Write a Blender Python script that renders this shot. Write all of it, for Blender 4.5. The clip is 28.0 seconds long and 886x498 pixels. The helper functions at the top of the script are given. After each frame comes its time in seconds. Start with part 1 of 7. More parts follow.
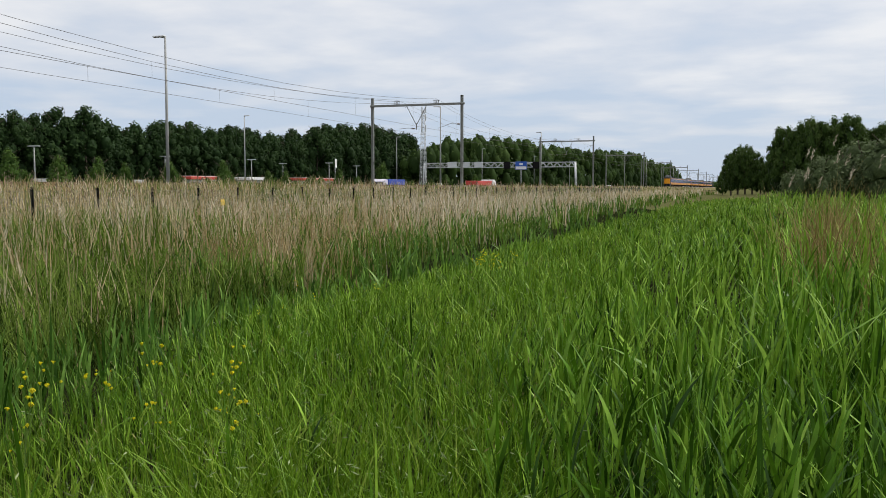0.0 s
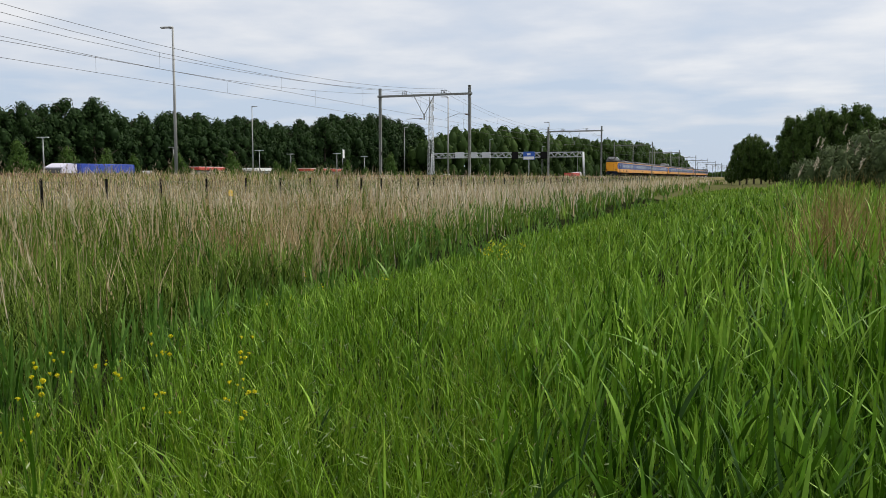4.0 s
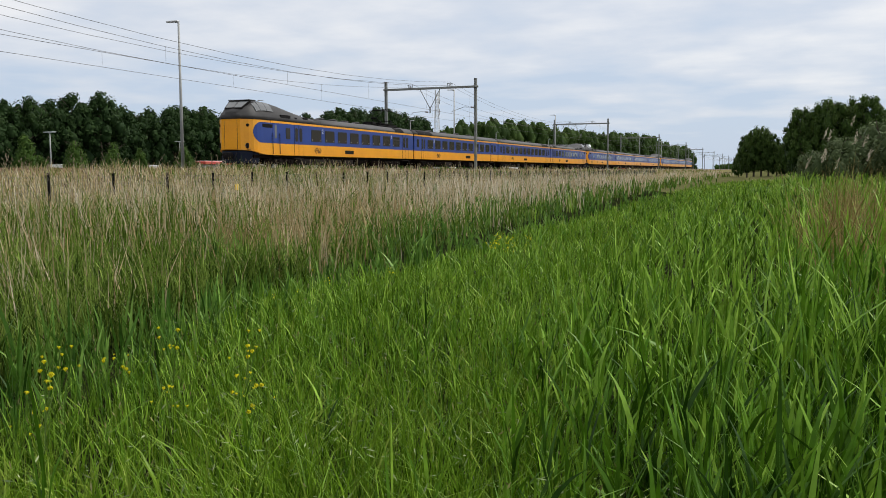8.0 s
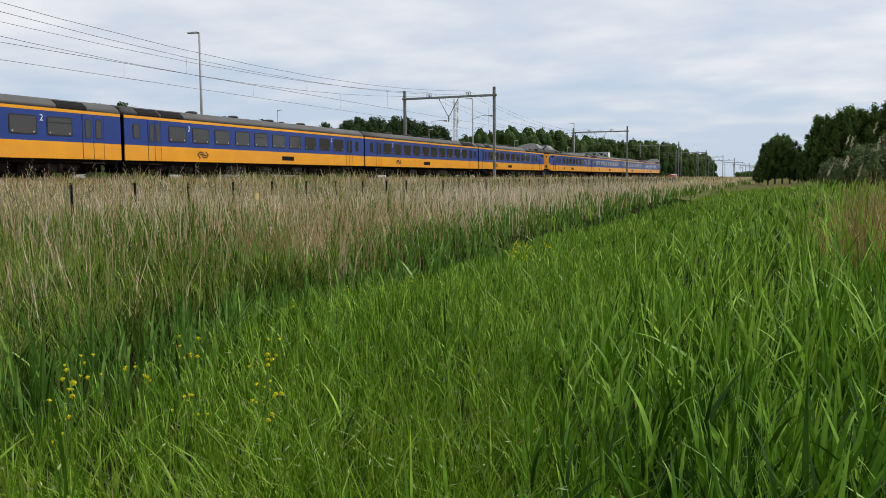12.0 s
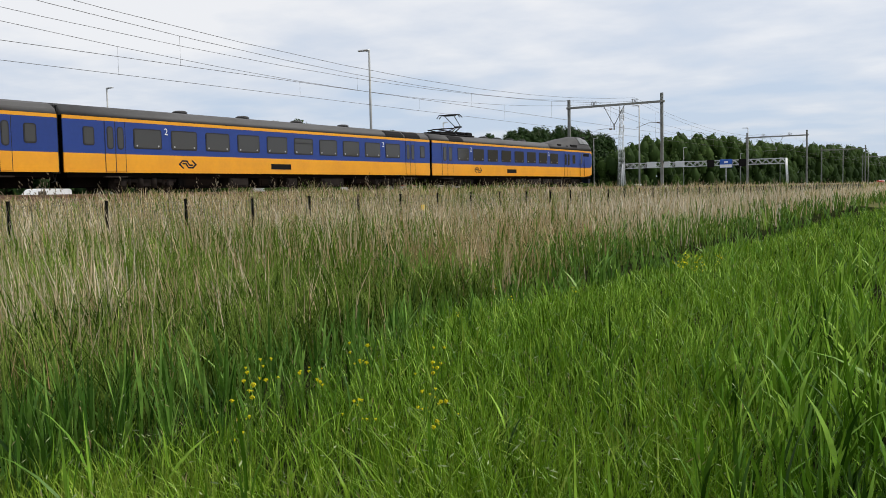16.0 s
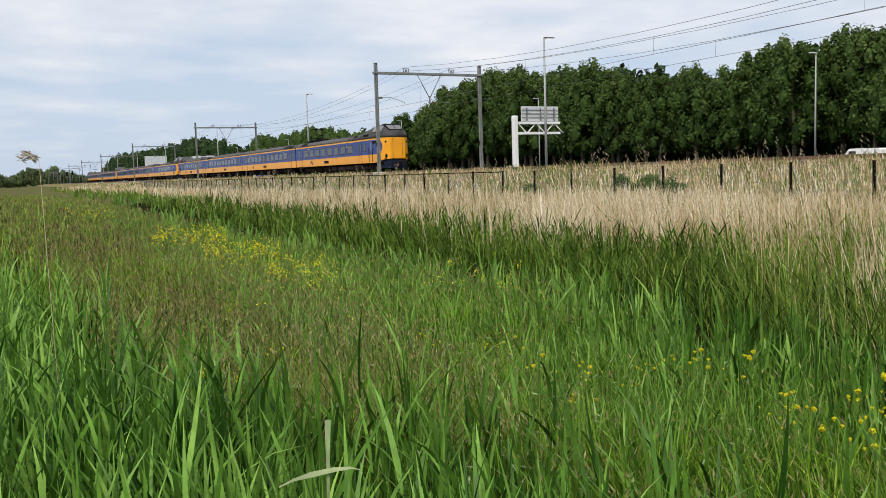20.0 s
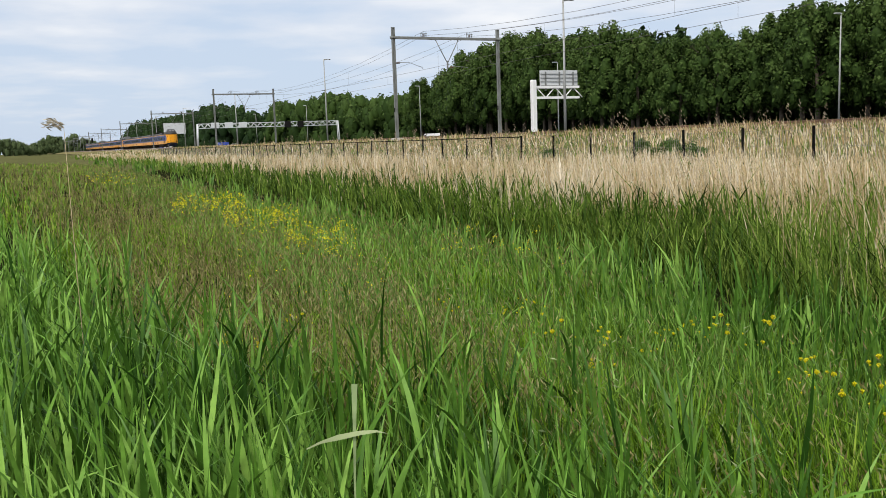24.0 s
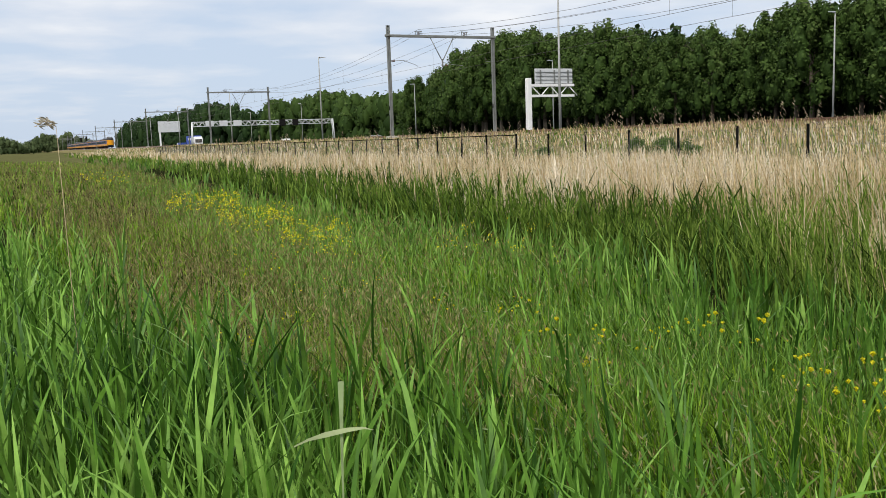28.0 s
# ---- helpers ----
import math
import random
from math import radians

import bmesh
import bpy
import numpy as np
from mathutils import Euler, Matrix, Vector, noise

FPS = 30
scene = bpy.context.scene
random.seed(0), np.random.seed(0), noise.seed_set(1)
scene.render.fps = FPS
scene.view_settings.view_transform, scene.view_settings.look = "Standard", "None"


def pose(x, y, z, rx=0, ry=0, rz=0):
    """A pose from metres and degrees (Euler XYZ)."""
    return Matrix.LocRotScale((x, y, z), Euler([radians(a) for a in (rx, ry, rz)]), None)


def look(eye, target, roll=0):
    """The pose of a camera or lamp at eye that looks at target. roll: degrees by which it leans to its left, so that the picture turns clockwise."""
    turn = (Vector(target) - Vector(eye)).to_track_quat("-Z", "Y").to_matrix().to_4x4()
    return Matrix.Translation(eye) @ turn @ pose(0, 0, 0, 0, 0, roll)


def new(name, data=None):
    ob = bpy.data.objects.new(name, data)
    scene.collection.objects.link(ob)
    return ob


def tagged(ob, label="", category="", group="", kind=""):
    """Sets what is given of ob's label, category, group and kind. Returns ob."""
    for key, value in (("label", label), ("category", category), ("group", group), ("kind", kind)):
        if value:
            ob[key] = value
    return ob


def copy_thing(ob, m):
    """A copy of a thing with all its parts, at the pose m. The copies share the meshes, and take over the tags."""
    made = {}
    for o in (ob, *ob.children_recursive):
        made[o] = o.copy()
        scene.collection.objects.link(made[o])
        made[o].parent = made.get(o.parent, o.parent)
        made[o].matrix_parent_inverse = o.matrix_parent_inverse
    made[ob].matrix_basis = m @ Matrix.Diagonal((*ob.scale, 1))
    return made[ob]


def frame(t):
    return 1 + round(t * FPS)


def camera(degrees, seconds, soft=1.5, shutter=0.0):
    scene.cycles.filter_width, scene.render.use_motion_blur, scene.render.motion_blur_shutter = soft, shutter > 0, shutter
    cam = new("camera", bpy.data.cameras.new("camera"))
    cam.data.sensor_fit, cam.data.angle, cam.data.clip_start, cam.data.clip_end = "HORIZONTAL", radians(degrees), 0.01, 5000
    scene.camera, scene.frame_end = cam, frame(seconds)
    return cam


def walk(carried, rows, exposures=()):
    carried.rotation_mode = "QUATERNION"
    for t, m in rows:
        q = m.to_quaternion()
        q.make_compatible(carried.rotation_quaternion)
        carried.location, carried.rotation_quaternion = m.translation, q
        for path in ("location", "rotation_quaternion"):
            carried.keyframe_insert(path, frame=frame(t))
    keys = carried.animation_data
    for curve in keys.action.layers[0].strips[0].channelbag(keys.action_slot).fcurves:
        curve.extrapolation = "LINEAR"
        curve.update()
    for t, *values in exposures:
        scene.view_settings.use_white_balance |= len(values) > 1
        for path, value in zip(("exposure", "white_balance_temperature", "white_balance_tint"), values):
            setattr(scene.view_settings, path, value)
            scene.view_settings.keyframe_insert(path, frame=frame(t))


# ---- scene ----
# ---- camera: held at eye height on the meadow, swings from the coming train to the leaving one ----
EYE = Vector((0, 0, 1.75))
cam = camera(54.1, 28.0, soft=0.65, shutter=0.0)


def aim(turn, tilt, lean):
    """Camera pose: turn in degrees to the left of +Y, tilt upward, lean to its left."""
    return (Matrix.Translation(EYE) @ Matrix.Rotation(radians(turn), 4, "Z")
            @ Matrix.Rotation(radians(90 + tilt), 4, "X") @ Matrix.Rotation(radians(lean), 4, "Z"))


SWING = [
    (0.0, 19.88, -4.08, 0.05),
    (0.5, 19.93, -4.16, 0.05),
    (1.0, 20.01, -4.23, 0.03),
    (1.5, 20.08, -4.31, 0.01),
    (2.0, 20.13, -4.39, 0.01),
    (2.5, 20.19, -4.47, -0.02),
    (3.0, 20.27, -4.56, -0.04),
    (3.5, 20.37, -4.64, -0.03),
    (5.5, 20.43, -4.90, -0.14),
    (6.0, 20.45, -4.93, -0.15),
    (6.5, 20.50, -4.97, -0.17),
    (7.0, 20.58, -5.02, -0.19),
    (7.5, 20.69, -5.08, -0.23),
    (8.0, 20.82, -5.15, -0.26),
    (8.5, 20.97, -5.23, -0.33),
    (9.0, 21.15, -5.28, -0.38),
    (9.5, 21.33, -5.29, -0.37),
    (10.0, 21.49, -5.26, -0.38),
    (10.5, 21.62, -5.17, -0.38),
    (11.0, 21.75, -5.01, -0.41),
    (11.5, 21.90, -4.80, -0.47),
    (12.0, 22.07, -4.58, -0.48),
    (12.5, 22.25, -4.36, -0.46),
    (14.5, 23.19, -3.81, -0.67),
    (15.0, 23.59, -3.76, -0.62),
    (15.5, 24.49, -3.75, -0.51),
    (16.0, 32.87, -3.75, -1.20),
    (16.5, 51.51, -3.39, -1.96),
    (16.8, 63.31, -3.22, -2.21),
    (17.0, 71.28, -3.03, -2.19),
    (17.3, 85.60, -3.03, -2.12),
    (17.6, 103.55, -3.08, -2.28),
    (18.0, 125.19, -2.71, -2.48),
    (18.5, 141.43, -2.70, -2.36),
    (19.0, 149.97, -3.34, -2.15),
    (19.5, 152.42, -4.19, -1.87),
    (20.0, 153.42, -5.05, -1.75),
    (20.5, 153.88, -5.70, -1.76),
    (21.0, 154.28, -6.22, -1.85),
    (21.5, 154.50, -6.55, -1.88),
    (23.5, 154.69, -7.19, -1.99),
    (24.0, 154.72, -7.26, -2.08),
    (24.5, 154.67, -7.33, -2.14),
    (25.0, 154.57, -7.40, -2.17),
    (25.5, 154.49, -7.45, -2.17),
    (26.0, 154.42, -7.47, -2.13),
    (26.5, 154.37, -7.47, -2.06),
    (27.0, 154.37, -7.46, -2.05),
    (27.5, 154.39, -7.44, -2.09),
    (28.0, 154.40, -7.39, -2.09),
]
walk(cam, [(t, aim(a, b, c)) for t, a, b, c in SWING],
     [(0.0, 0.0), (7.0, 0.02), (10.0, 0.06), (12.0, 0.02), (15.5, 0.06), (17.0, 0.02), (18.0, -0.05), (19.0, 0.0), (20.0, 0.08), (21.0, 0.16), (28.0, 0.13)])

# ---- sky, sun ----
world = bpy.data.worlds.new("sky")
scene.world = world
world.use_nodes = True


def build_sky():
    nt = world.node_tree
    nt.nodes.clear()
    N, L = nt.nodes.new, nt.links.new
    out, bg = N("ShaderNodeOutputWorld"), N("ShaderNodeBackground")
    sky = N("ShaderNodeTexSky")
    sky.sky_type, sky.sun_disc = "NISHITA", False
    sky.sun_elevation, sky.sun_rotation = radians(50), radians(46)
    co, sep = N("ShaderNodeTexCoord"), N("ShaderNodeSeparateXYZ")
    L(co.outputs["Generated"], sep.inputs[0])
    up = N("ShaderNodeMath"); up.operation = "MAXIMUM"; up.inputs[1].default_value = 0.0
    L(sep.outputs["Z"], up.inputs[0])
    lift = N("ShaderNodeMath"); lift.operation = "ADD"; lift.inputs[1].default_value = 0.10
    L(up.outputs[0], lift.inputs[0])
    dx, dy = N("ShaderNodeMath"), N("ShaderNodeMath")
    dx.operation = dy.operation = "DIVIDE"
    L(sep.outputs["X"], dx.inputs[0]); L(lift.outputs[0], dx.inputs[1])
    L(sep.outputs["Y"], dy.inputs[0]); L(lift.outputs[0], dy.inputs[1])
    comb = N("ShaderNodeCombineXYZ")
    L(dx.outputs[0], comb.inputs[0]); L(dy.outputs[0], comb.inputs[1])
    big, fine = N("ShaderNodeTexNoise"), N("ShaderNodeTexNoise")
    for n, s, d in ((big, 0.32, 4.0), (fine, 1.5, 6.0)):
        n.inputs["Scale"].default_value, n.inputs["Detail"].default_value = s, d
        n.inputs["Roughness"].default_value = 0.5
        L(comb.outputs[0], n.inputs["Vector"])
    add = N("ShaderNodeMix"); add.data_type = "FLOAT"; add.inputs[0].default_value = 0.56
    L(big.outputs["Fac"], add.inputs[2]); L(fine.outputs["Fac"], add.inputs[3])
    rise = N("ShaderNodeMapRange")
    rise.inputs["From Min"].default_value, rise.inputs["From Max"].default_value = 0.0, 0.30
    rise.inputs["To Min"].default_value, rise.inputs["To Max"].default_value = -0.20, 0.15
    L(sep.outputs["Z"], rise.inputs["Value"])
    tot = N("ShaderNodeMath"); tot.operation = "ADD"
    L(add.outputs[0], tot.inputs[0]); L(rise.outputs[0], tot.inputs[1])
    ramp = N("ShaderNodeValToRGB")
    e = ramp.color_ramp.elements
    e[0].position, e[0].color = 0.33, (0.585, 0.69, 0.85, 1)
    e[1].position, e[1].color = 0.58, (0.95, 0.955, 0.98, 1)
    m = ramp.color_ramp.elements.new(0.45); m.color = (0.73, 0.785, 0.885, 1)
    L(tot.outputs[0], ramp.inputs[0])
    mix = N("ShaderNodeMix"); mix.data_type = "RGBA"; mix.inputs[0].default_value = 0.90
    dim = N("ShaderNodeMix"); dim.data_type = "RGBA"; dim.blend_type = "MULTIPLY"; dim.inputs[0].default_value = 1.0
    dim.inputs[7].default_value = (0.12, 0.12, 0.12, 1)
    L(sky.outputs[0], dim.inputs[6])
    L(dim.outputs[2], mix.inputs[6]); L(ramp.outputs[0], mix.inputs[7])
    bg.inputs["Strength"].default_value = 0.92
    L(mix.outputs[2], bg.inputs["Color"]); L(bg.outputs[0], out.inputs[0])


build_sky()
sun = new("sun", bpy.data.lights.new("sun", "SUN"))
sun.data.energy, sun.data.angle, sun.data.color = 2.7, radians(10), (1.0, 0.96, 0.90)
sun.matrix_world = look((27, 26, 45), (0, 0, 0))

# ---- materials ----
def mat(name, color, rough=0.6, metal=0.0, vary=0.15, scale=6.0, grain=60.0, bump=0.1, second=None, coat=0.0, shine=0.5):
    """A surface with broad stains, fine grain and a little relief; the second colour shows in the stains."""
    m = bpy.data.materials.new(name)
    m.use_nodes = True
    nt = m.node_tree
    N, L = nt.nodes.new, nt.links.new
    p = nt.nodes["Principled BSDF"]
    co, info = N("ShaderNodeTexCoord"), N("ShaderNodeObjectInfo")
    a, b = N("ShaderNodeTexNoise"), N("ShaderNodeTexNoise")
    a.inputs["Scale"].default_value, a.inputs["Detail"].default_value = scale, 5
    b.inputs["Scale"].default_value, b.inputs["Detail"].default_value = grain, 3
    L(co.outputs["Object"], a.inputs["Vector"]); L(co.outputs["Object"], b.inputs["Vector"])
    ramp = N("ShaderNodeValToRGB")
    e = ramp.color_ramp.elements
    c2 = second or tuple(c * (1 - vary) for c in color)
    e[0].position, e[0].color = 0.30, (*c2, 1)
    e[1].position, e[1].color = 0.66, (*color, 1)
    L(a.outputs["Fac"], ramp.inputs[0])
    hsv = N("ShaderNodeHueSaturation")
    span = N("ShaderNodeMapRange")
    span.inputs["To Min"].default_value, span.inputs["To Max"].default_value = 1 - vary, 1 + vary
    L(b.outputs["Fac"], span.inputs["Value"])
    own = N("ShaderNodeMapRange")
    own.inputs["To Min"].default_value, own.inputs["To Max"].default_value = 1 - vary * 0.5, 1 + vary * 0.5
    L(info.outputs["Random"], own.inputs["Value"])
    mul = N("ShaderNodeMath"); mul.operation = "MULTIPLY"
    L(span.outputs[0], mul.inputs[0]); L(own.outputs[0], mul.inputs[1])
    L(mul.outputs[0], hsv.inputs["Value"])
    L(ramp.outputs[0], hsv.inputs["Color"])
    L(hsv.outputs[0], p.inputs["Base Color"])
    p.inputs["Roughness"].default_value, p.inputs["Metallic"].default_value = rough, metal
    p.inputs["Coat Weight"].default_value = coat
    p.inputs["Specular IOR Level"].default_value = shine
    if bump:
        bp = N("ShaderNodeBump")
        bp.inputs["Strength"].default_value, bp.inputs["Distance"].default_value = bump, 0.02
        L(b.outputs["Fac"], bp.inputs["Height"]); L(bp.outputs[0], p.inputs["Normal"])
    return m


def blade_mat(name, colors, tip=None, through_light=0.35, rough=0.55, shine=0.05):
    """Leaf material: u of the UV picks the blade's own tone among colors, v runs from root to tip."""
    m = bpy.data.materials.new(name)
    m.use_nodes = True
    nt = m.node_tree
    N, L = nt.nodes.new, nt.links.new
    out, p = nt.nodes["Material Output"], nt.nodes["Principled BSDF"]
    uv, sep = N("ShaderNodeUVMap"), N("ShaderNodeSeparateXYZ")
    L(uv.outputs[0], sep.inputs[0])
    ramp = N("ShaderNodeValToRGB")
    e = ramp.color_ramp.elements
    while len(e) < len(colors):
        e.new(0.5)
    for i, c in enumerate(colors):
        e[i].position, e[i].color = i / max(1, len(colors) - 1), (*c, 1)
    L(sep.outputs["X"], ramp.inputs[0])
    col = ramp.outputs[0]
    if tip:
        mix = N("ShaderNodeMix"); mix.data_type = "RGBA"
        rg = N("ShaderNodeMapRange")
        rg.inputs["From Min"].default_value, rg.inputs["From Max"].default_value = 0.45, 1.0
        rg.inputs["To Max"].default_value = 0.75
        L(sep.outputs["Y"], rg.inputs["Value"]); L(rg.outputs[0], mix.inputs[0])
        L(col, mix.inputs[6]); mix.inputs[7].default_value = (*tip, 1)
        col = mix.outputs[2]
    co, nz, rg2, hsv = N("ShaderNodeTexCoord"), N("ShaderNodeTexNoise"), N("ShaderNodeMapRange"), N("ShaderNodeHueSaturation")
    nz.inputs["Scale"].default_value, nz.inputs["Detail"].default_value = 14.0, 3
    rg2.inputs["From Min"].default_value, rg2.inputs["From Max"].default_value = 0.3, 0.7
    rg2.inputs["To Min"].default_value, rg2.inputs["To Max"].default_value = 0.72, 1.28
    L(co.outputs["Object"], nz.inputs["Vector"]); L(nz.outputs["Fac"], rg2.inputs["Value"])
    L(rg2.outputs[0], hsv.inputs["Value"]); L(col, hsv.inputs["Color"])
    col = hsv.outputs[0]
    L(col, p.inputs["Base Color"])
    p.inputs["Roughness"].default_value = rough
    p.inputs["Specular IOR Level"].default_value = shine
    t, ms = N("ShaderNodeBsdfTranslucent"), N("ShaderNodeMixShader")
    L(col, t.inputs["Color"])
    ms.inputs[0].default_value = through_light
    L(p.outputs[0], ms.inputs[1]); L(t.outputs[0], ms.inputs[2]); L(ms.outputs[0], out.inputs["Surface"])
    return m


def glass_mat(name, color, rough=0.06):
    m = bpy.data.materials.new(name)
    m.use_nodes = True
    p = m.node_tree.nodes["Principled BSDF"]
    p.inputs["Base Color"].default_value = (*color, 1)
    p.inputs["Roughness"].default_value = rough
    p.inputs["Specular IOR Level"].default_value = 0.55
    return m


# soil toned near black, so gaps between the blades look shaded
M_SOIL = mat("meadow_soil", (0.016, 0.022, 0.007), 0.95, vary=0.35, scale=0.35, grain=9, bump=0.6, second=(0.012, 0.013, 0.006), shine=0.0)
M_FIELD = mat("far_meadow", (0.104, 0.106, 0.044), 0.95, vary=0.25, scale=0.05, grain=1.5, bump=0.5, second=(0.082, 0.084, 0.034), shine=0.0)
M_THATCH = mat("dry_grass_litter", (0.20, 0.165, 0.085), 0.95, vary=0.4, scale=0.6, grain=14, bump=0.8, second=(0.11, 0.115, 0.045), shine=0.0)
M_BALLAST = mat("ballast", (0.20, 0.152, 0.118), 0.95, vary=0.4, scale=0.8, grain=22, bump=1.0, second=(0.14, 0.095, 0.07), shine=0.05)
M_ASPHALT = mat("asphalt", (0.055, 0.055, 0.057), 0.9, vary=0.2, scale=0.5, grain=40, bump=0.2)
M_RAIL = mat("rail_steel", (0.20, 0.12, 0.08), 0.55, 0.6, vary=0.3, scale=4, grain=50)
M_SLEEPER = mat("sleeper_concrete", (0.30, 0.28, 0.25), 0.9, vary=0.25)
M_CONCRETE = mat("concrete", (0.40, 0.38, 0.34), 0.9, vary=0.2, scale=2, grain=40, bump=0.3)
M_MAST = mat("galvanised_mast", (0.22, 0.235, 0.225), 0.6, 0.25, vary=0.2, scale=1.5, grain=25, second=(0.15, 0.155, 0.145))
M_STEEL_LIGHT = mat("light_grey_steel", (0.62, 0.64, 0.65), 0.5, 0.2, vary=0.1, scale=1.2)
M_WIRE = mat("wire_copper", (0.10, 0.095, 0.09), 0.55, 0.5, vary=0.2)
M_FENCE = mat("fence_dark_steel", (0.010, 0.010, 0.009), 0.85, 0.0, vary=0.3, scale=4, shine=0.05)
M_FENCEWIRE = mat("fence_wire", (0.20, 0.195, 0.18), 0.8, 0.0, vary=0.2, shine=0.1)
M_CERAMIC = mat("brown_insulator", (0.10, 0.055, 0.035), 0.3, vary=0.15)
M_YELLOW = mat("train_yellow_paint", (0.84, 0.365, 0.006), 0.34, vary=0.06, scale=0.9, grain=7, bump=0.02, second=(0.76, 0.32, 0.010), coat=0.1)
M_BLUE = mat("train_blue_paint", (0.019, 0.050, 0.240), 0.38, vary=0.10, scale=0.9, grain=8, bump=0.02, coat=0.06, shine=0.35)
M_ROOF = mat("train_roof_grime", (0.082, 0.081, 0.081), 0.65, vary=0.14, scale=0.5, grain=8, bump=0.03, second=(0.060, 0.058, 0.057), shine=0.3)
M_DARK = mat("train_underframe", (0.006, 0.0055, 0.0055), 0.85, vary=0.4, scale=2, grain=20, second=(0.012, 0.008, 0.006), shine=0.0)
M_BOGIE = mat("bogie_dusty_iron", (0.028, 0.022, 0.019), 0.85, 0.1, vary=0.4, scale=3, grain=25, shine=0.1)
M_RUBBER = mat("black_rubber", (0.012, 0.012, 0.013), 0.7, vary=0.2)
M_GLASS = glass_mat("train_window_glass", (0.050, 0.047, 0.041), 0.08)
# pale base colour carries the sky's reflection in the cab panes
M_CABGLASS = glass_mat("cab_window_glass", (0.14, 0.145, 0.148), 0.04)
M_WHITE = mat("white_paint", (0.80, 0.80, 0.79), 0.45, vary=0.08, scale=1)
M_RED = mat("red_paint", (0.58, 0.06, 0.045), 0.5, vary=0.12, scale=1)
M_TRUCKBLUE = mat("blue_tarpaulin", (0.03, 0.075, 0.40), 0.6, vary=0.15, scale=1)
M_SIGNBLUE = mat("blue_sign", (0.02, 0.10, 0.45), 0.4, vary=0.05)
M_BLACK = mat("black_panel", (0.012, 0.011, 0.011), 0.75, vary=0.1, shine=0.08)
M_GREYWALL = mat("grey_cladding", (0.42, 0.42, 0.42), 0.7, vary=0.1)
M_BARK = mat("bark", (0.10, 0.085, 0.065), 0.9, vary=0.3, scale=3, grain=30, bump=0.6, shine=0.05)
M_LEAF = blade_mat("poplar_leaves", [(0.021, 0.042, 0.010), (0.040, 0.074, 0.016), (0.068, 0.112, 0.027), (0.105, 0.150, 0.044)], through_light=0.16)
M_LEAF_DARK = blade_mat("dark_leaves", [(0.014, 0.031, 0.010), (0.026, 0.053, 0.015), (0.046, 0.080, 0.024)], through_light=0.12)
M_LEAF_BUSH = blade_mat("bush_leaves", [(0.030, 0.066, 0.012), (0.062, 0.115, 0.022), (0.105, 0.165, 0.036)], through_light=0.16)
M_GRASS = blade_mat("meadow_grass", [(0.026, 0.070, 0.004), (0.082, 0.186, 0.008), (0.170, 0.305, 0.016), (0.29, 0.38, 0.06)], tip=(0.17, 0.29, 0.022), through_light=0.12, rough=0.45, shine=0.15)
M_SEDGE = blade_mat("broad_green_leaves", [(0.018, 0.054, 0.004), (0.092, 0.212, 0.012), (0.265, 0.430, 0.050)], through_light=0.06, rough=0.46, shine=0.16)
M_GLAUCOUS = blade_mat("blue_green_leaves", [(0.024, 0.072, 0.008), (0.100, 0.222, 0.026), (0.220, 0.385, 0.070)], through_light=0.10, rough=0.46, shine=0.16)
M_BORDER = blade_mat("ditch_reed_leaves", [(0.028, 0.080, 0.009), (0.086, 0.190, 0.024), (0.190, 0.325, 0.060)], through_light=0.10, rough=0.46, shine=0.14)
M_REED = blade_mat("dry_reed", [(0.30, 0.215, 0.100), (0.47, 0.36, 0.190), (0.615, 0.515, 0.350), (0.74, 0.67, 0.54)], through_light=0.10, rough=0.7)
M_REEDGREEN = blade_mat("green_reed", [(0.034, 0.068, 0.008), (0.108, 0.185, 0.022), (0.25, 0.34, 0.070)], through_light=0.16)
# partly the reeds' own deep green, partly shade at their foot put into colour
M_REEDDARK = blade_mat("shade_deep_green_reed", [(0.020, 0.044, 0.006), (0.050, 0.096, 0.012), (0.110, 0.172, 0.026)], through_light=0.08)
M_SEED = blade_mat("grass_seed_heads", [(0.115, 0.098, 0.036), (0.185, 0.165, 0.062), (0.34, 0.32, 0.15)], through_light=0.2, rough=0.8)
M_PLUME = blade_mat("reed_plumes", [(0.14, 0.105, 0.07), (0.23, 0.18, 0.125), (0.36, 0.30, 0.22)], through_light=0.2, rough=0.9)
M_BANKREED = blade_mat("tawny_reed", [(0.20, 0.145, 0.050), (0.36, 0.275, 0.115), (0.52, 0.425, 0.215)], through_light=0.08, rough=0.7)
M_PALEPLUME = blade_mat("pale_reed_plumes", [(0.30, 0.25, 0.18), (0.44, 0.38, 0.29), (0.58, 0.53, 0.43)], through_light=0.2, rough=0.9)
M_FLOWER = blade_mat("yellow_petals", [(0.58, 0.52, 0.010), (0.70, 0.63, 0.018), (0.80, 0.73, 0.05)], through_light=0.35, rough=0.6)
M_STEM = blade_mat("flower_stems", [(0.10, 0.17, 0.03), (0.14, 0.22, 0.05)], through_light=0.25)
M_PAINTYELLOW = mat("yellow_paint", (0.75, 0.50, 0.02), 0.5, vary=0.1)
M_LILAC = mat("lilac_white_tarpaulin", (0.62, 0.58, 0.72), 0.6, vary=0.1, second=(0.72, 0.71, 0.76))
M_HUMP = mat("dark_cab_roof", (0.042, 0.041, 0.041), 0.6, vary=0.25, scale=1.3, grain=12, bump=0.05, second=(0.030, 0.029, 0.029), shine=0.3)
M_SKIRT = mat("dark_blue_skirt", (0.008, 0.013, 0.030), 0.65, vary=0.2, scale=1.5, shine=0.15)
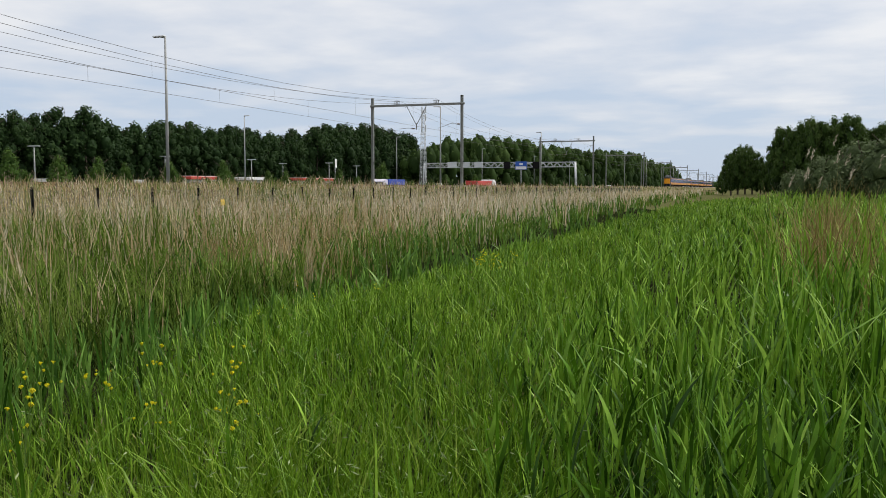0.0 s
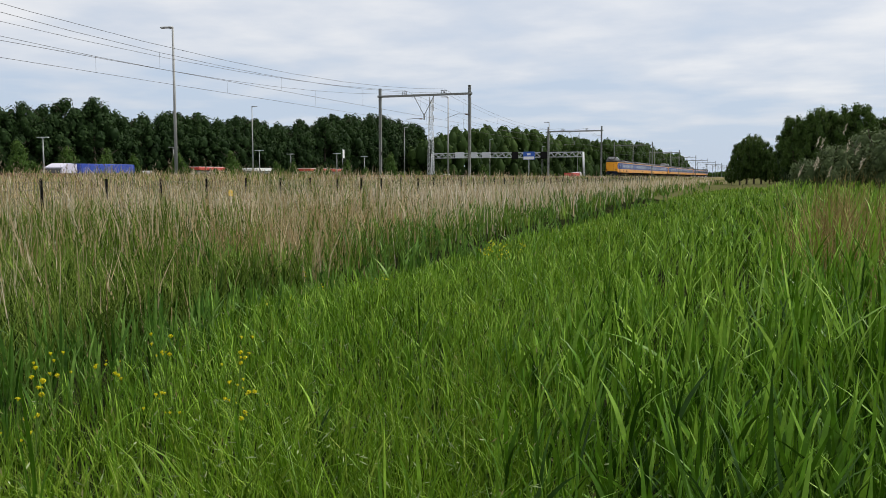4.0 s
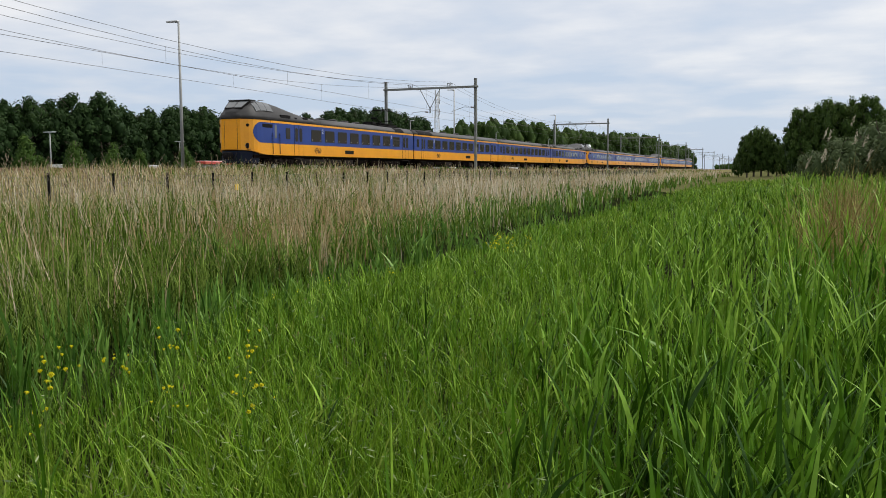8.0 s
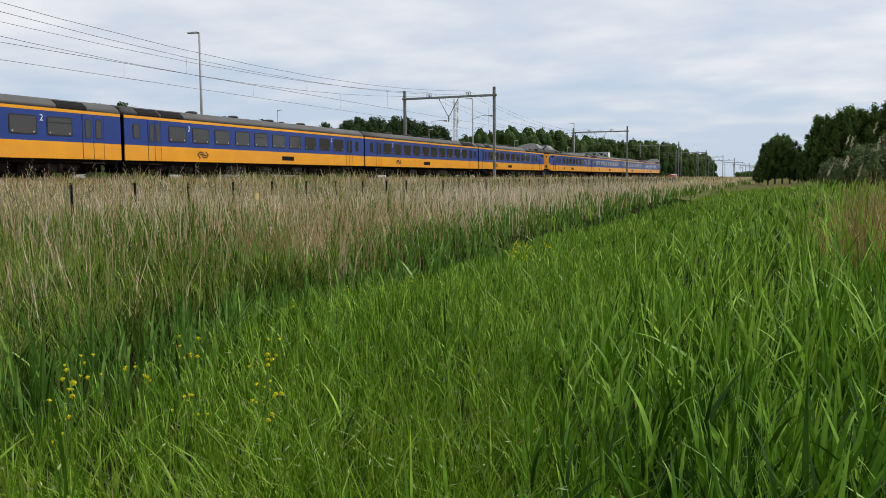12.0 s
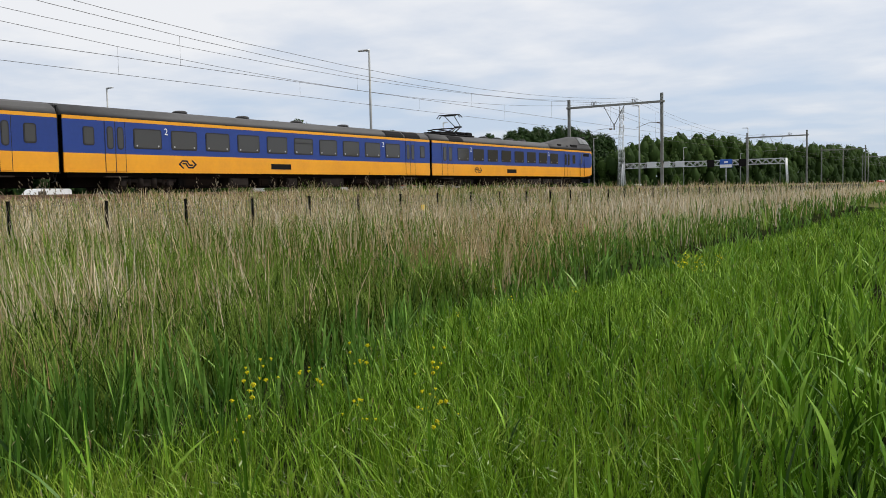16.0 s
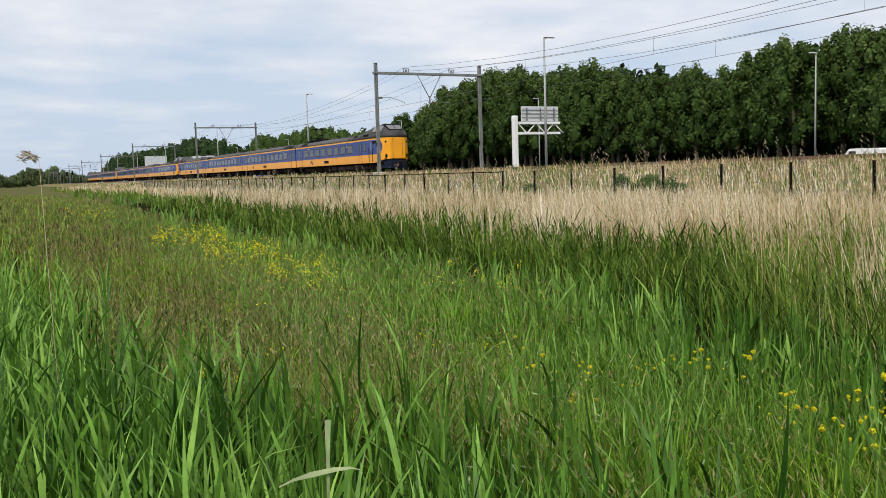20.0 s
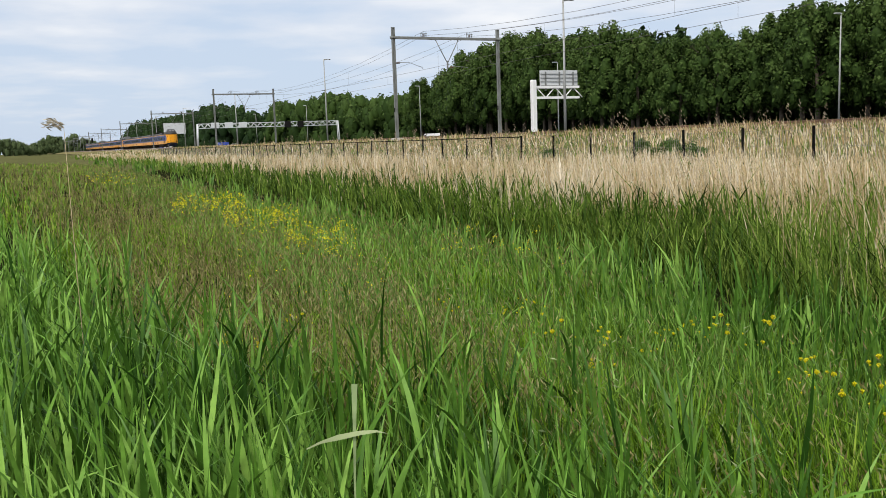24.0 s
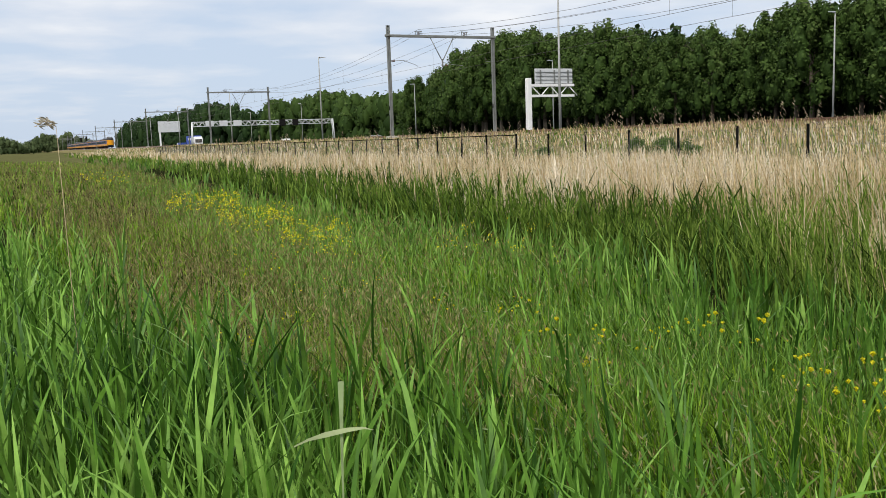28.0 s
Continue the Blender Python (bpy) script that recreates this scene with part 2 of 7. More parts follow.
M_PALELEAF = blade_mat("pale_dry_leaf", [(0.20, 0.27, 0.12), (0.33, 0.38, 0.20)], through_light=0.2)
M_STRAW = mat("straw", (0.50, 0.40, 0.25), 0.8, vary=0.2, shine=0.1)

M_WILLOW = blade_mat("willow_leaves", [(0.050, 0.075, 0.030), (0.095, 0.130, 0.055), (0.150, 0.190, 0.095)], through_light=0.15)
M_LAMPPOST = mat("pale_galvanised_post", (0.36, 0.37, 0.36), 0.6, 0.15, vary=0.15, scale=1.5, grain=25)

# ---- building helpers ----
class Shape:
    """Collects simple solids into one mesh."""

    def __init__(self):
        self.v, self.f, self.smooth = [], [], []

    def add(self, verts, faces, smooth=False):
        k = len(self.v)
        self.v.extend(tuple(p) for p in verts)
        self.f.extend(tuple(i + k for i in f) for f in faces)
        self.smooth.extend([smooth] * len(faces))
        return self

    def box(self, x, y, z, sx, sy, sz, cut=0.0):
        """A box round its centre, its upright and lying edges cut back by cut."""
        hx, hy, hz = sx / 2, sy / 2, sz / 2
        if cut <= 0:
            p = [(x + a * hx, y + b * hy, z + c * hz) for c in (-1, 1) for a, b in ((-1, -1), (1, -1), (1, 1), (-1, 1))]
            return self.add(p, [(3, 2, 1, 0), (4, 5, 6, 7), (0, 1, 5, 4), (1, 2, 6, 5), (2, 3, 7, 6), (3, 0, 4, 7)])
        c = min(cut, hx * 0.9, hy * 0.9, hz * 0.9)

        def ring(dx, dy, zz):
            return [(x - dx, y - dy + c, zz), (x - dx + c, y - dy, zz), (x + dx - c, y - dy, zz), (x + dx, y - dy + c, zz),
                    (x + dx, y + dy - c, zz), (x + dx - c, y + dy, zz), (x - dx + c, y + dy, zz), (x - dx, y + dy - c, zz)]
        rows = [ring(hx - c, hy - c, z - hz), ring(hx, hy, z - hz + c), ring(hx, hy, z + hz - c), ring(hx - c, hy - c, z + hz)]
        return self.loft(rows)

    def loft(self, rows, caps=True, closed=True, smooth=False):
        n = len(rows[0])
        p = [q for r in rows for q in r]
        f = []
        for i in range(len(rows) - 1):
            for j in range(n if closed else n - 1):
                k = (j + 1) % n
                f.append((i * n + j, i * n + k, (i + 1) * n + k, (i + 1) * n + j))
        if caps:
            f.append(tuple(reversed(range(n))))
            f.append(tuple((len(rows) - 1) * n + j for j in range(n)))
        return self.add(p, f, smooth)

    def plate(self, y, z, w, h, x0, x1, r=0.08, n=4):
        """An upright plate across x with rounded corners."""
        ring = []
        for cy, cz, a0 in ((1, 1, 0), (-1, 1, 90), (-1, -1, 180), (1, -1, 270)):
            for i in range(n):
                a = math.radians(a0 + 90 * i / (n - 1))
                ring.append((y + cy * (w / 2 - r) + r * math.cos(a), z + cz * (h / 2 - r) + r * math.sin(a)))
        return self.loft([[(x, p, q) for p, q in ring] for x in (x0, x1)])

    def rod(self, a, b, r, n=6, r2=None, smooth=True):
        a, b = Vector(a), Vector(b)
        w = (b - a).normalized()
        u = w.orthogonal().normalized()
        v = w.cross(u)
        rows = []
        for c, q in ((a, r), (b, r if r2 is None else r2)):
            rows.append([c + (u * math.cos(2 * math.pi * i / n) + v * math.sin(2 * math.pi * i / n)) * q for i in range(n)])
        return self.loft(rows, smooth=smooth)

    def line(self, points, r, n=4):
        """One unbroken tube through the points."""
        pts = [Vector(p) for p in points]
        rows = []
        for i, p in enumerate(pts):
            w = (pts[min(i + 1, len(pts) - 1)] - pts[max(i - 1, 0)]).normalized()
            ref = Vector((0, 0, 1)) if abs(w.z) < 0.9 else Vector((1, 0, 0))
            a = w.cross(ref).normalized()
            b = a.cross(w)
            rows.append([p + (a * math.cos(2 * math.pi * k / n) + b * math.sin(2 * math.pi * k / n)) * r for k in range(n)])
        return self.loft(rows, smooth=True)

    def mesh(self, name, material):
        me = bpy.data.meshes.new(name)
        me.from_pydata(self.v, [], self.f)
        me.polygons.foreach_set("use_smooth", self.smooth)
        me.materials.append(material)
        bm = bmesh.new()
        bm.from_mesh(me)
        bmesh.ops.recalc_face_normals(bm, faces=bm.faces)
        bm.to_mesh(me)
        bm.free()
        return me


def part(name, shape, material, parent, label=""):
    """One mesh object under a thing or a part; shape is a Shape or a ready mesh."""
    ob = new(name, shape.mesh(name, material) if isinstance(shape, Shape) else shape)
    ob.parent = parent
    return tagged(ob, label)


def thing(name, label, category, m=None, group="", kind=""):
    ob = new(name)
    ob.empty_display_size = 0.3
    if m is not None:
        ob.matrix_world = m
    return tagged(ob, label, category, group, kind)


def solid(name, shape, material, label, category="", group="", kind=""):
    return tagged(new(name, shape.mesh(name, material)), label, category, group, kind)


def ribbon_mesh(name, material, rings, width_dir, widths, u):
    """Many blades in one mesh. rings: K x N x 3 centre points from root to tip; width_dir N x 3; widths K x N; the last ring is a point."""
    K, n = rings.shape[0], rings.shape[1]
    vs = []
    for k in range(K - 1):
        off = width_dir * (widths[k][:, None] * 0.5)
        vs += [rings[k] - off, rings[k] + off]
    vs.append(rings[K - 1])
    per = len(vs)
    verts = np.stack(vs, axis=1).reshape(-1, 3)
    base = np.arange(n) * per
    quads = [np.stack([base + 2 * k, base + 2 * k + 1, base + 2 * k + 3, base + 2 * k + 2], 1) for k in range(K - 2)]
    q = np.stack(quads, 1).reshape(-1, 4) if quads else np.zeros((0, 4), int)
    t = np.stack([base + 2 * (K - 2), base + 2 * (K - 2) + 1, base + per - 1], 1)
    loops = np.concatenate([q.ravel(), t.ravel()]).astype(np.int32)
    nq, ntri = len(q), len(t)
    start = np.concatenate([np.arange(nq) * 4, nq * 4 + np.arange(ntri) * 3]).astype(np.int32)
    me = bpy.data.meshes.new(name)
    me.vertices.add(len(verts))
    me.vertices.foreach_set("co", verts.astype(np.float32).ravel())
    me.loops.add(len(loops))
    me.loops.foreach_set("vertex_index", loops)
    me.polygons.add(nq + ntri)
    me.polygons.foreach_set("loop_start", start)
    me.update(calc_edges=True)
    vv = np.concatenate([np.repeat(np.arange(K - 1) / (K - 1), 2), [1.0]])
    uvx = np.repeat(u, per)[loops]
    uvy = np.tile(vv, n)[loops]
    lay = me.uv_layers.new(name="UVMap")
    lay.data.foreach_set("uv", np.stack([uvx, uvy], 1).astype(np.float32).ravel())
    me.polygons.foreach_set("use_smooth", np.ones(nq + ntri, bool))
    me.materials.append(material)
    return me


def leaf_mesh(name, material, centre, normal, along, size, u, slim=0.55):
    """Many small four-cornered leaves in one mesh."""
    n = len(centre)
    side = np.cross(normal, along)
    side /= np.linalg.norm(side, axis=1)[:, None] + 1e-9
    s = size[:, None]
    verts = np.stack([centre - along * s * 0.5, centre + side * s * slim * 0.5, centre + along * s * 0.5, centre - side * s * slim * 0.5], 1).reshape(-1, 3)
    loops = np.arange(4 * n, dtype=np.int32)
    me = bpy.data.meshes.new(name)
    me.vertices.add(4 * n)
    me.vertices.foreach_set("co", verts.astype(np.float32).ravel())
    me.loops.add(4 * n)
    me.loops.foreach_set("vertex_index", loops)
    me.polygons.add(n)
    me.polygons.foreach_set("loop_start", (np.arange(n) * 4).astype(np.int32))
    me.update(calc_edges=True)
    lay = me.uv_layers.new(name="UVMap")
    uv = np.stack([np.repeat(u, 4), np.tile([0, 0.5, 1, 0.5], n)], 1)
    lay.data.foreach_set("uv", uv.astype(np.float32).ravel())
    me.materials.append(material)
    return me


def unit(a):
    return a / (np.linalg.norm(a, axis=1)[:, None] + 1e-9)

# ---- ground, track bed, road ----
LEVELS = [(-3000, 0.6), (-140, 0.7), (-84, 0.75), (-41, 0.75), (-38, 0.95), (-36.2, 1.62), (-25.2, 1.62), (-21.5, 1.05), (-19.0, 0.55), (-17.5, 0.35),
          (-12.0, -0.02), (-8.6, -0.28), (-7.5, -0.40), (-6.6, -0.46), (-5.7, -0.12), (-3.5, -0.02), (-1.5, 0.0), (0.0, 0.05), (1.5, 0.22),
          (3.0, 0.35), (6.0, 0.35), (12.0, 0.15), (3000, 0.1)]
LX, LZ = np.array([a for a, b in LEVELS], float), np.array([b for a, b in LEVELS], float)


def level(x, y=0.0):
    """Height of the ground; the land only changes across the line."""
    return np.interp(x, LX, LZ)


def patches(x, y, s=1.0, k=0.0):
    """A soft uneven field between 0 and 1."""
    a = np.sin(x * 1.3 * s + k) * np.cos(y * 0.9 * s - 1.7 * k) + np.sin(x * 0.47 * s - y * 0.61 * s + 2.1 + k) + 0.6 * np.sin(x * 2.9 * s + y * 2.3 * s + 3 * k)
    return 0.5 + a / 5.2


LATTICE = np.random.default_rng(77).uniform(0, 1, (256, 256))


def blobs(x, y, size, k=0):
    """Irregular soft patches of a given size, between 0 and 1."""
    a, b = x / size + 37.3 * k + 500, y / size + 11.9 * k + 500
    i, j = np.floor(a).astype(int), np.floor(b).astype(int)
    u, v = a - i, b - j
    u, v = u * u * (3 - 2 * u), v * v * (3 - 2 * v)
    q = lambda p, r: LATTICE[p % 256, r % 256]
    return (q(i, j) * (1 - u) + q(i + 1, j) * u) * (1 - v) + (q(i, j + 1) * (1 - u) + q(i + 1, j + 1) * u) * v


def sheet(name, xs, ys, material, lift=0.0, rough=0.0):
    g = np.random.default_rng(5)
    s = Shape()
    pts = [(x, y, float(level(x)) + lift + (g.normal() * rough if abs(y) < 200 else 0)) for y in ys for x in xs]
    n = len(xs)
    s.add(pts, [(j * n + i, j * n + i + 1, (j + 1) * n + i + 1, (j + 1) * n + i) for j in range(len(ys) - 1) for i in range(n - 1)], True)
    return s


GX = sorted({-3000, -1500, -700, -400, -250, -180, *[a for a, b in LEVELS], *np.round(np.arange(-18, 6.1, 0.6), 2).tolist(), -30, -50, -60, 20, 40, 80, 160, 400, 1000})
GY = sorted({-3000, -1800, -1000, -600, -400, -250, -160, -110, *np.arange(-80, 81, 2.0).tolist(), 110, 160, 250, 400, 600, 1000, 1800, 3000})
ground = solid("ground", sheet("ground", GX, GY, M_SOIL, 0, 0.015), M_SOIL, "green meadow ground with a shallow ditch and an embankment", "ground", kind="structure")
ground.data.materials.append(M_FIELD)          # short far grass beyond the tall meadow
ground.data.materials.append(M_THATCH)         # matted dry grass on the railway slope
for face in ground.data.polygons:
    if abs(face.center.y) > 80 and face.center.x > -18:
        face.material_index = 1
    elif -26 < face.center.x < -18.5:
        face.material_index = 2

TRACKS = (-28.6, -32.6)
RAIL_TOP = 1.95


def track_bed():
    s = Shape()
    prof = [(-37.3, 1.30), (-35.6, 1.72), (-31.0, 1.76), (-30.2, 1.76), (-25.9, 1.72), (-24.2, 1.30)]
    g = np.random.default_rng(3)
    ys = [-2500, -1200, -600, -350, -200, *np.arange(-150, 151, 3.0).tolist(), 200, 350, 600, 1200, 2500]
    rows = []
    for y in ys:
        rows.append([(x + (g.normal() * 0.08 if abs(y) <= 150 else 0), y, z + (g.normal() * 0.02 if abs(y) <= 150 else 0)) for x, z in prof])
    s.loft(rows, caps=False, closed=False)
    solid("track_bed", s, M_BALLAST, "rust-brown ballast bed under the two tracks", "track bed", kind="structure")
    for i, c in enumerate(TRACKS):
        sl = Shape()
        for k in range(-420, 421):
            sl.box(c, k * 0.6, 1.735, 2.5, 0.24, 0.10)
        solid("sleepers", sl, M_SLEEPER, "grey concrete sleepers bedded in the ballast", "sleepers", kind="stuff")
        for side in (-0.7525, 0.7525):
            r = Shape()
            p = [(-0.07, 0), (0.07, 0), (0.07, 0.015), (0.01, 0.03), (0.01, 0.12), (0.036, 0.125), (0.036, 0.165), (-0.036, 0.165), (-0.036, 0.125), (-0.01, 0.12), (-0.01, 0.03), (-0.07, 0.015)]
            r.loft([[(c + side + a, y, RAIL_TOP - 0.165 + b) for a, b in p] for y in (-2500, -150, 150, 2500)])
            solid("rail", r, M_RAIL, "rusty steel rail with a polished top", "rail", "rails of the two tracks", "structure")


track_bed()


def roads():
    for name, a, b in (("road", -43.0, -57.6), ("road", -64.2, -79.0)):
        s = Shape()
        s.box((a + b) / 2, 0, 0.79, abs(a - b), 5000, 0.14)
        solid(name, s, M_ASPHALT, "grey asphalt motorway carriageway", "road", "motorway carriageways", "structure")
        mk = Shape()
        for x in (a - 0.5, b + 3.4):
            mk.box(x, 0, 0.866, 0.15, 1200, 0.004)
        for x in (a - 4.1, a - 7.7):
            for k in range(-50, 51):
                mk.box(x, k * 12.0, 0.866, 0.13, 3.0, 0.004)
        solid("road_marking", mk, M_WHITE, "white lane lines painted on the asphalt", "road marking", kind="structure")
    for x in (-42.2, -60.0, -61.8, -79.8):
        g = thing("guard_rail", "grey galvanised crash barrier along the motorway", "guard rail", group="crash barriers")
        s = Shape()
        s.loft([[(x - 0.02, y, 1.25), (x + 0.05, y, 1.30), (x - 0.02, y, 1.36), (x + 0.05, y, 1.44), (x - 0.02, y, 1.50), (x - 0.04, y, 1.50), (x - 0.04, y, 1.25)] for y in (-500, 500)])
        part("beam", s, M_STEEL_LIGHT, g)
        s = Shape()
        for k in range(-60, 61):
            s.box(x - 0.07, k * 4.0, 1.08, 0.06, 0.10, 0.7)
        tagged(part("posts", s, M_MAST, g), kind="stuff")


roads()


def fence():
    D, Y0, P = -18.6, -18.95, 2.496
    f = thing("fence", "dark steel mesh fence among the reeds by the railway", "fence", kind="structure")
    s = Shape().box(0, 0, 0.62, 0.065, 0.065, 1.24, 0.010)
    s.box(0, 0, 1.245, 0.075, 0.075, 0.02, 0.005)
    post = s.mesh("post", M_FENCE)
    w = Shape()
    for k in range(25):
        y = 0.05 + k * 0.1
        w.box(0, y, 0.62, 0.006, 0.006, 1.1)
    for k in range(6):
        w.box(0.008, P / 2, 0.10 + k * 0.21, 0.005, P - 0.02, 0.005)
    wires = w.mesh("mesh_panel", M_FENCEWIRE)
    rl = Shape().box(0, P / 2, 1.215, 0.04, P, 0.04)
    top = rl.mesh("top_rail", M_FENCE)
    g = np.random.default_rng(8)
    for i in range(-48, 68):
        y = Y0 + i * P
        z = 1.72 - 1.245
        a = new("post", post)
        a.parent, a.location = f, (D + g.normal() * 0.015, y, z + g.normal() * 0.012)
        a.rotation_euler = (g.normal() * 0.012, g.normal() * 0.012, 0)
        b = new("mesh_panel", wires)
        b.parent, b.location = f, (D, y, z)
        if i < -5:
            c = new("top_rail", top)
            c.parent, c.location = f, (D, y, z)



# ---- overhead line ----
NEAR_MAST, FAR_MAST = -26.05, -35.16
MAST_TOP, BEAM_Z, WIRE_Z = 10.26, 9.52, 7.17
PORTALS = [-780, -708, -636, -565, -494, -423.7, -350.8, -278.0, -205.7, -133.7, -62.7, 7.1, 77.2, 146.2, 215.2, 284.1, 353.0, 421.9, 491, 560, 629, 698, 767]


def portal():
    p = thing("catenary_portal", "grey steel catenary portal spanning both tracks", "portal", group="portals over the line")
    for x in (NEAR_MAST, FAR_MAST):
        s = Shape()
        # H-section mast
        s.box(x - 0.105, 0, (1.7 + MAST_TOP) / 2, 0.02, 0.22, MAST_TOP - 1.7)
        s.box(x + 0.105, 0, (1.7 + MAST_TOP) / 2, 0.02, 0.22, MAST_TOP - 1.7)
        s.box(x, 0, (1.7 + MAST_TOP) / 2, 0.19, 0.10, MAST_TOP - 1.7)
        s.box(x, 0, MAST_TOP + 0.01, 0.25, 0.25, 0.03)
        mast = part("mast", s, M_MAST, p)
        part("mast_foot", Shape().box(x, 0, 1.70, 0.8, 0.8, 0.42, 0.05), M_CONCRETE, mast, "grey concrete footing")
        part("clamp", Shape().box(x, 0, BEAM_Z, 0.36, 0.34, 0.16, 0.03), M_MAST, mast)
        part("junction_box", Shape().box(x + 0.13, 0, 4.05, 0.015, 0.12, 0.30), M_BLACK, mast, "small black box")
    s = Shape().box((NEAR_MAST + FAR_MAST) / 2, 0, BEAM_Z, abs(NEAR_MAST - FAR_MAST) + 0.5, 0.20, 0.20, 0.02)
    part("beam", s, M_MAST, p)
    mid = (TRACKS[0] + TRACKS[1]) / 2
    s = Shape()
    s.rod((mid + 1.0, 0, BEAM_Z - 0.1), (mid + 0.06, 0, 7.72), 0.035)
    s.rod((mid - 1.0, 0, BEAM_Z - 0.1), (mid - 0.06, 0, 7.72), 0.035)
    s.box(mid, 0, 7.50, 0.12, 0.08, 0.62, 0.02)
    part("hanger", s, M_MAST, p, "V-shaped grey steel hanger")
    for x in TRACKS:
        s = Shape()
        s.rod((x - 0.22, 0, BEAM_Z + 0.1), (x - 0.22, 0, BEAM_Z + 0.36), 0.028)
        s.rod((x + 0.22, 0, BEAM_Z + 0.1), (x + 0.22, 0, BEAM_Z + 0.36), 0.028)
        s.box(x, 0, BEAM_Z + 0.38, 0.56, 0.10, 0.05)
        ins = part("insulator_frame", s, M_MAST, p)
        s = Shape()
        for k in range(4):
            s.rod((x, 0, BEAM_Z + 0.13 + k * 0.05), (x, 0, BEAM_Z + 0.15 + k * 0.05), 0.10, 8)
        part("insulator", s, M_CERAMIC, ins)
    for root, tip in ((NEAR_MAST, TRACKS[0] + 0.2), (mid, TRACKS[1] + 0.2)):
        s = Shape()
        z0 = 7.62 if root == NEAR_MAST else 7.30
        s.line([(root - 0.12, 0, z0), ((root + tip) / 2, 0, z0 + 0.06), (tip, 0, WIRE_Z + 0.12), (tip, 0, WIRE_Z)], 0.022, 5)
        arm = part("steady_arm", s, M_MAST, p)
        s = Shape()
        for k in range(5):
            s.rod((root - 0.20 - 0.06 * k, 0, z0 + 0.003 * k), (root - 0.23 - 0.06 * k, 0, z0 + 0.003 * k), 0.07, 8)
        part("insulator", s, M_CERAMIC, arm)
    s = Shape().line([(FAR_MAST + 0.12, 0, 7.60), (FAR_MAST + 0.7, 0, 7.62), (FAR_MAST + 0.75, 0, 7.85)], 0.022, 5)
    part("bracket", s, M_MAST, p)
    return p


def overhead_line():
    first = portal()
    first.matrix_world = pose(0, PORTALS[0], 0)
    for y in PORTALS[1:]:
        copy_thing(first, pose(0, y, 0))
    for c in TRACKS:
        s = Shape()
        ps = [(c + (0.2 if i % 2 else -0.2), y, WIRE_Z) for i, y in enumerate(PORTALS)]
        s.line(ps, 0.010, 4)
        w = thing("catenary_wire", "dark overhead wires strung over a track", "overhead wire", group="overhead wires")
        part("contact_wire", s, M_WIRE, w)
        s, d = Shape(), Shape()
        run = []
        for a, b in zip(PORTALS, PORTALS[1:]):
            pts = []
            for k in range(13):
                u = k / 12
                pts.append((c, a + (b - a) * u, 9.72 - 1.78 * 4 * u * (1 - u)))
            run += pts[:-1]
            for k in (1, 3, 5, 7, 9, 11):
                x, y, z = pts[k]
                d.rod((x, y, z), (x, y, WIRE_Z), 0.006, 3)
        part("messenger_wire", s.line(run, 0.010, 4), M_WIRE, w)
        tagged(part("dropper_line", d, M_WIRE, w), kind="stuff")
    for x, sag in ((TRACKS[0], 1.73), (TRACKS[1], 1.40)):
        run = []
        for a, b in zip(PORTALS, PORTALS[1:]):
            run += [(x, a + (b - a) * k / 10, 10.03 - sag * 4 * (k / 10) * (1 - k / 10)) for k in range(10)]
        solid("feeder_wire", Shape().line(run, 0.010, 4), M_WIRE, "dark feeder cable running from portal to portal", "cable", "feeder cables")


overhead_line()

# ---- the train: three units of four cars ----
HALF = 1.39          # half width of a car body
FLOOR, WAIST, BAND, EAVE, CROWN = 0.90, 1.68, 3.03, 3.17, 3.72


def roof_rows(ys, hump=None):
    rows = []
    for y in ys:
        h = CROWN + (hump(y) if hump else 0.0)
        rows.append([(HALF - 0.005, y, EAVE), (HALF - 0.10, y, EAVE + 0.20), (HALF - 0.34, y, EAVE + (h - EAVE) * 0.70), (HALF * 0.5, y, EAVE + (h - EAVE) * 0.90), (HALF * 0.25, y, h - 0.015), (0, y, h),
                     (-HALF * 0.25, y, h - 0.015), (-HALF * 0.5, y, EAVE + (h - EAVE) * 0.90), (-HALF + 0.34, y, EAVE + (h - EAVE) * 0.70), (-HALF + 0.10, y, EAVE + 0.20), (-HALF + 0.005, y, EAVE)])
    return rows


def windows(car, ys, width, z0=1.93, z1=2.79, vent=()):
    """Panes in dark rubber frames, one part each side and place."""
    fr = Shape().plate(0, (z0 + z1) / 2, width, z1 - z0, -0.015, 0.015, 0.10).mesh("window", M_RUBBER)
    pn = Shape().plate(0, (z0 + z1) / 2, width - 0.11, z1 - z0 - 0.11, -0.015, 0.015, 0.065).mesh("pane", M_GLASS)
    bar = Shape().box(0, 0, z1 - 0.27, 0.035, width - 0.08, 0.05).mesh("vent_bar", M_RUBBER)
    sheet_ = Shape().box(0, 0, z0 + 0.13, 0.036, 0.07, 0.07).mesh("sticker", M_GREYWALL)
    for i, y in enumerate(ys):
        for k in (-1, 1):
            w = new("window", fr)
            w.parent, w.location = car, (k * (HALF - 0.003), y, 0)
            p = new("pane", pn)
            p.parent, p.location = w, (k * 0.006, 0, 0)
            if i in vent:
                b = new("vent_bar", bar)
                b.parent, b.location = w, (k * 0.006, 0, 0)
            if width > 1:
                for d in (-0.38, 0.38):
                    b = new("sticker", sheet_)
                    b.parent, b.location = w, (k * 0.006, width * d, 0)


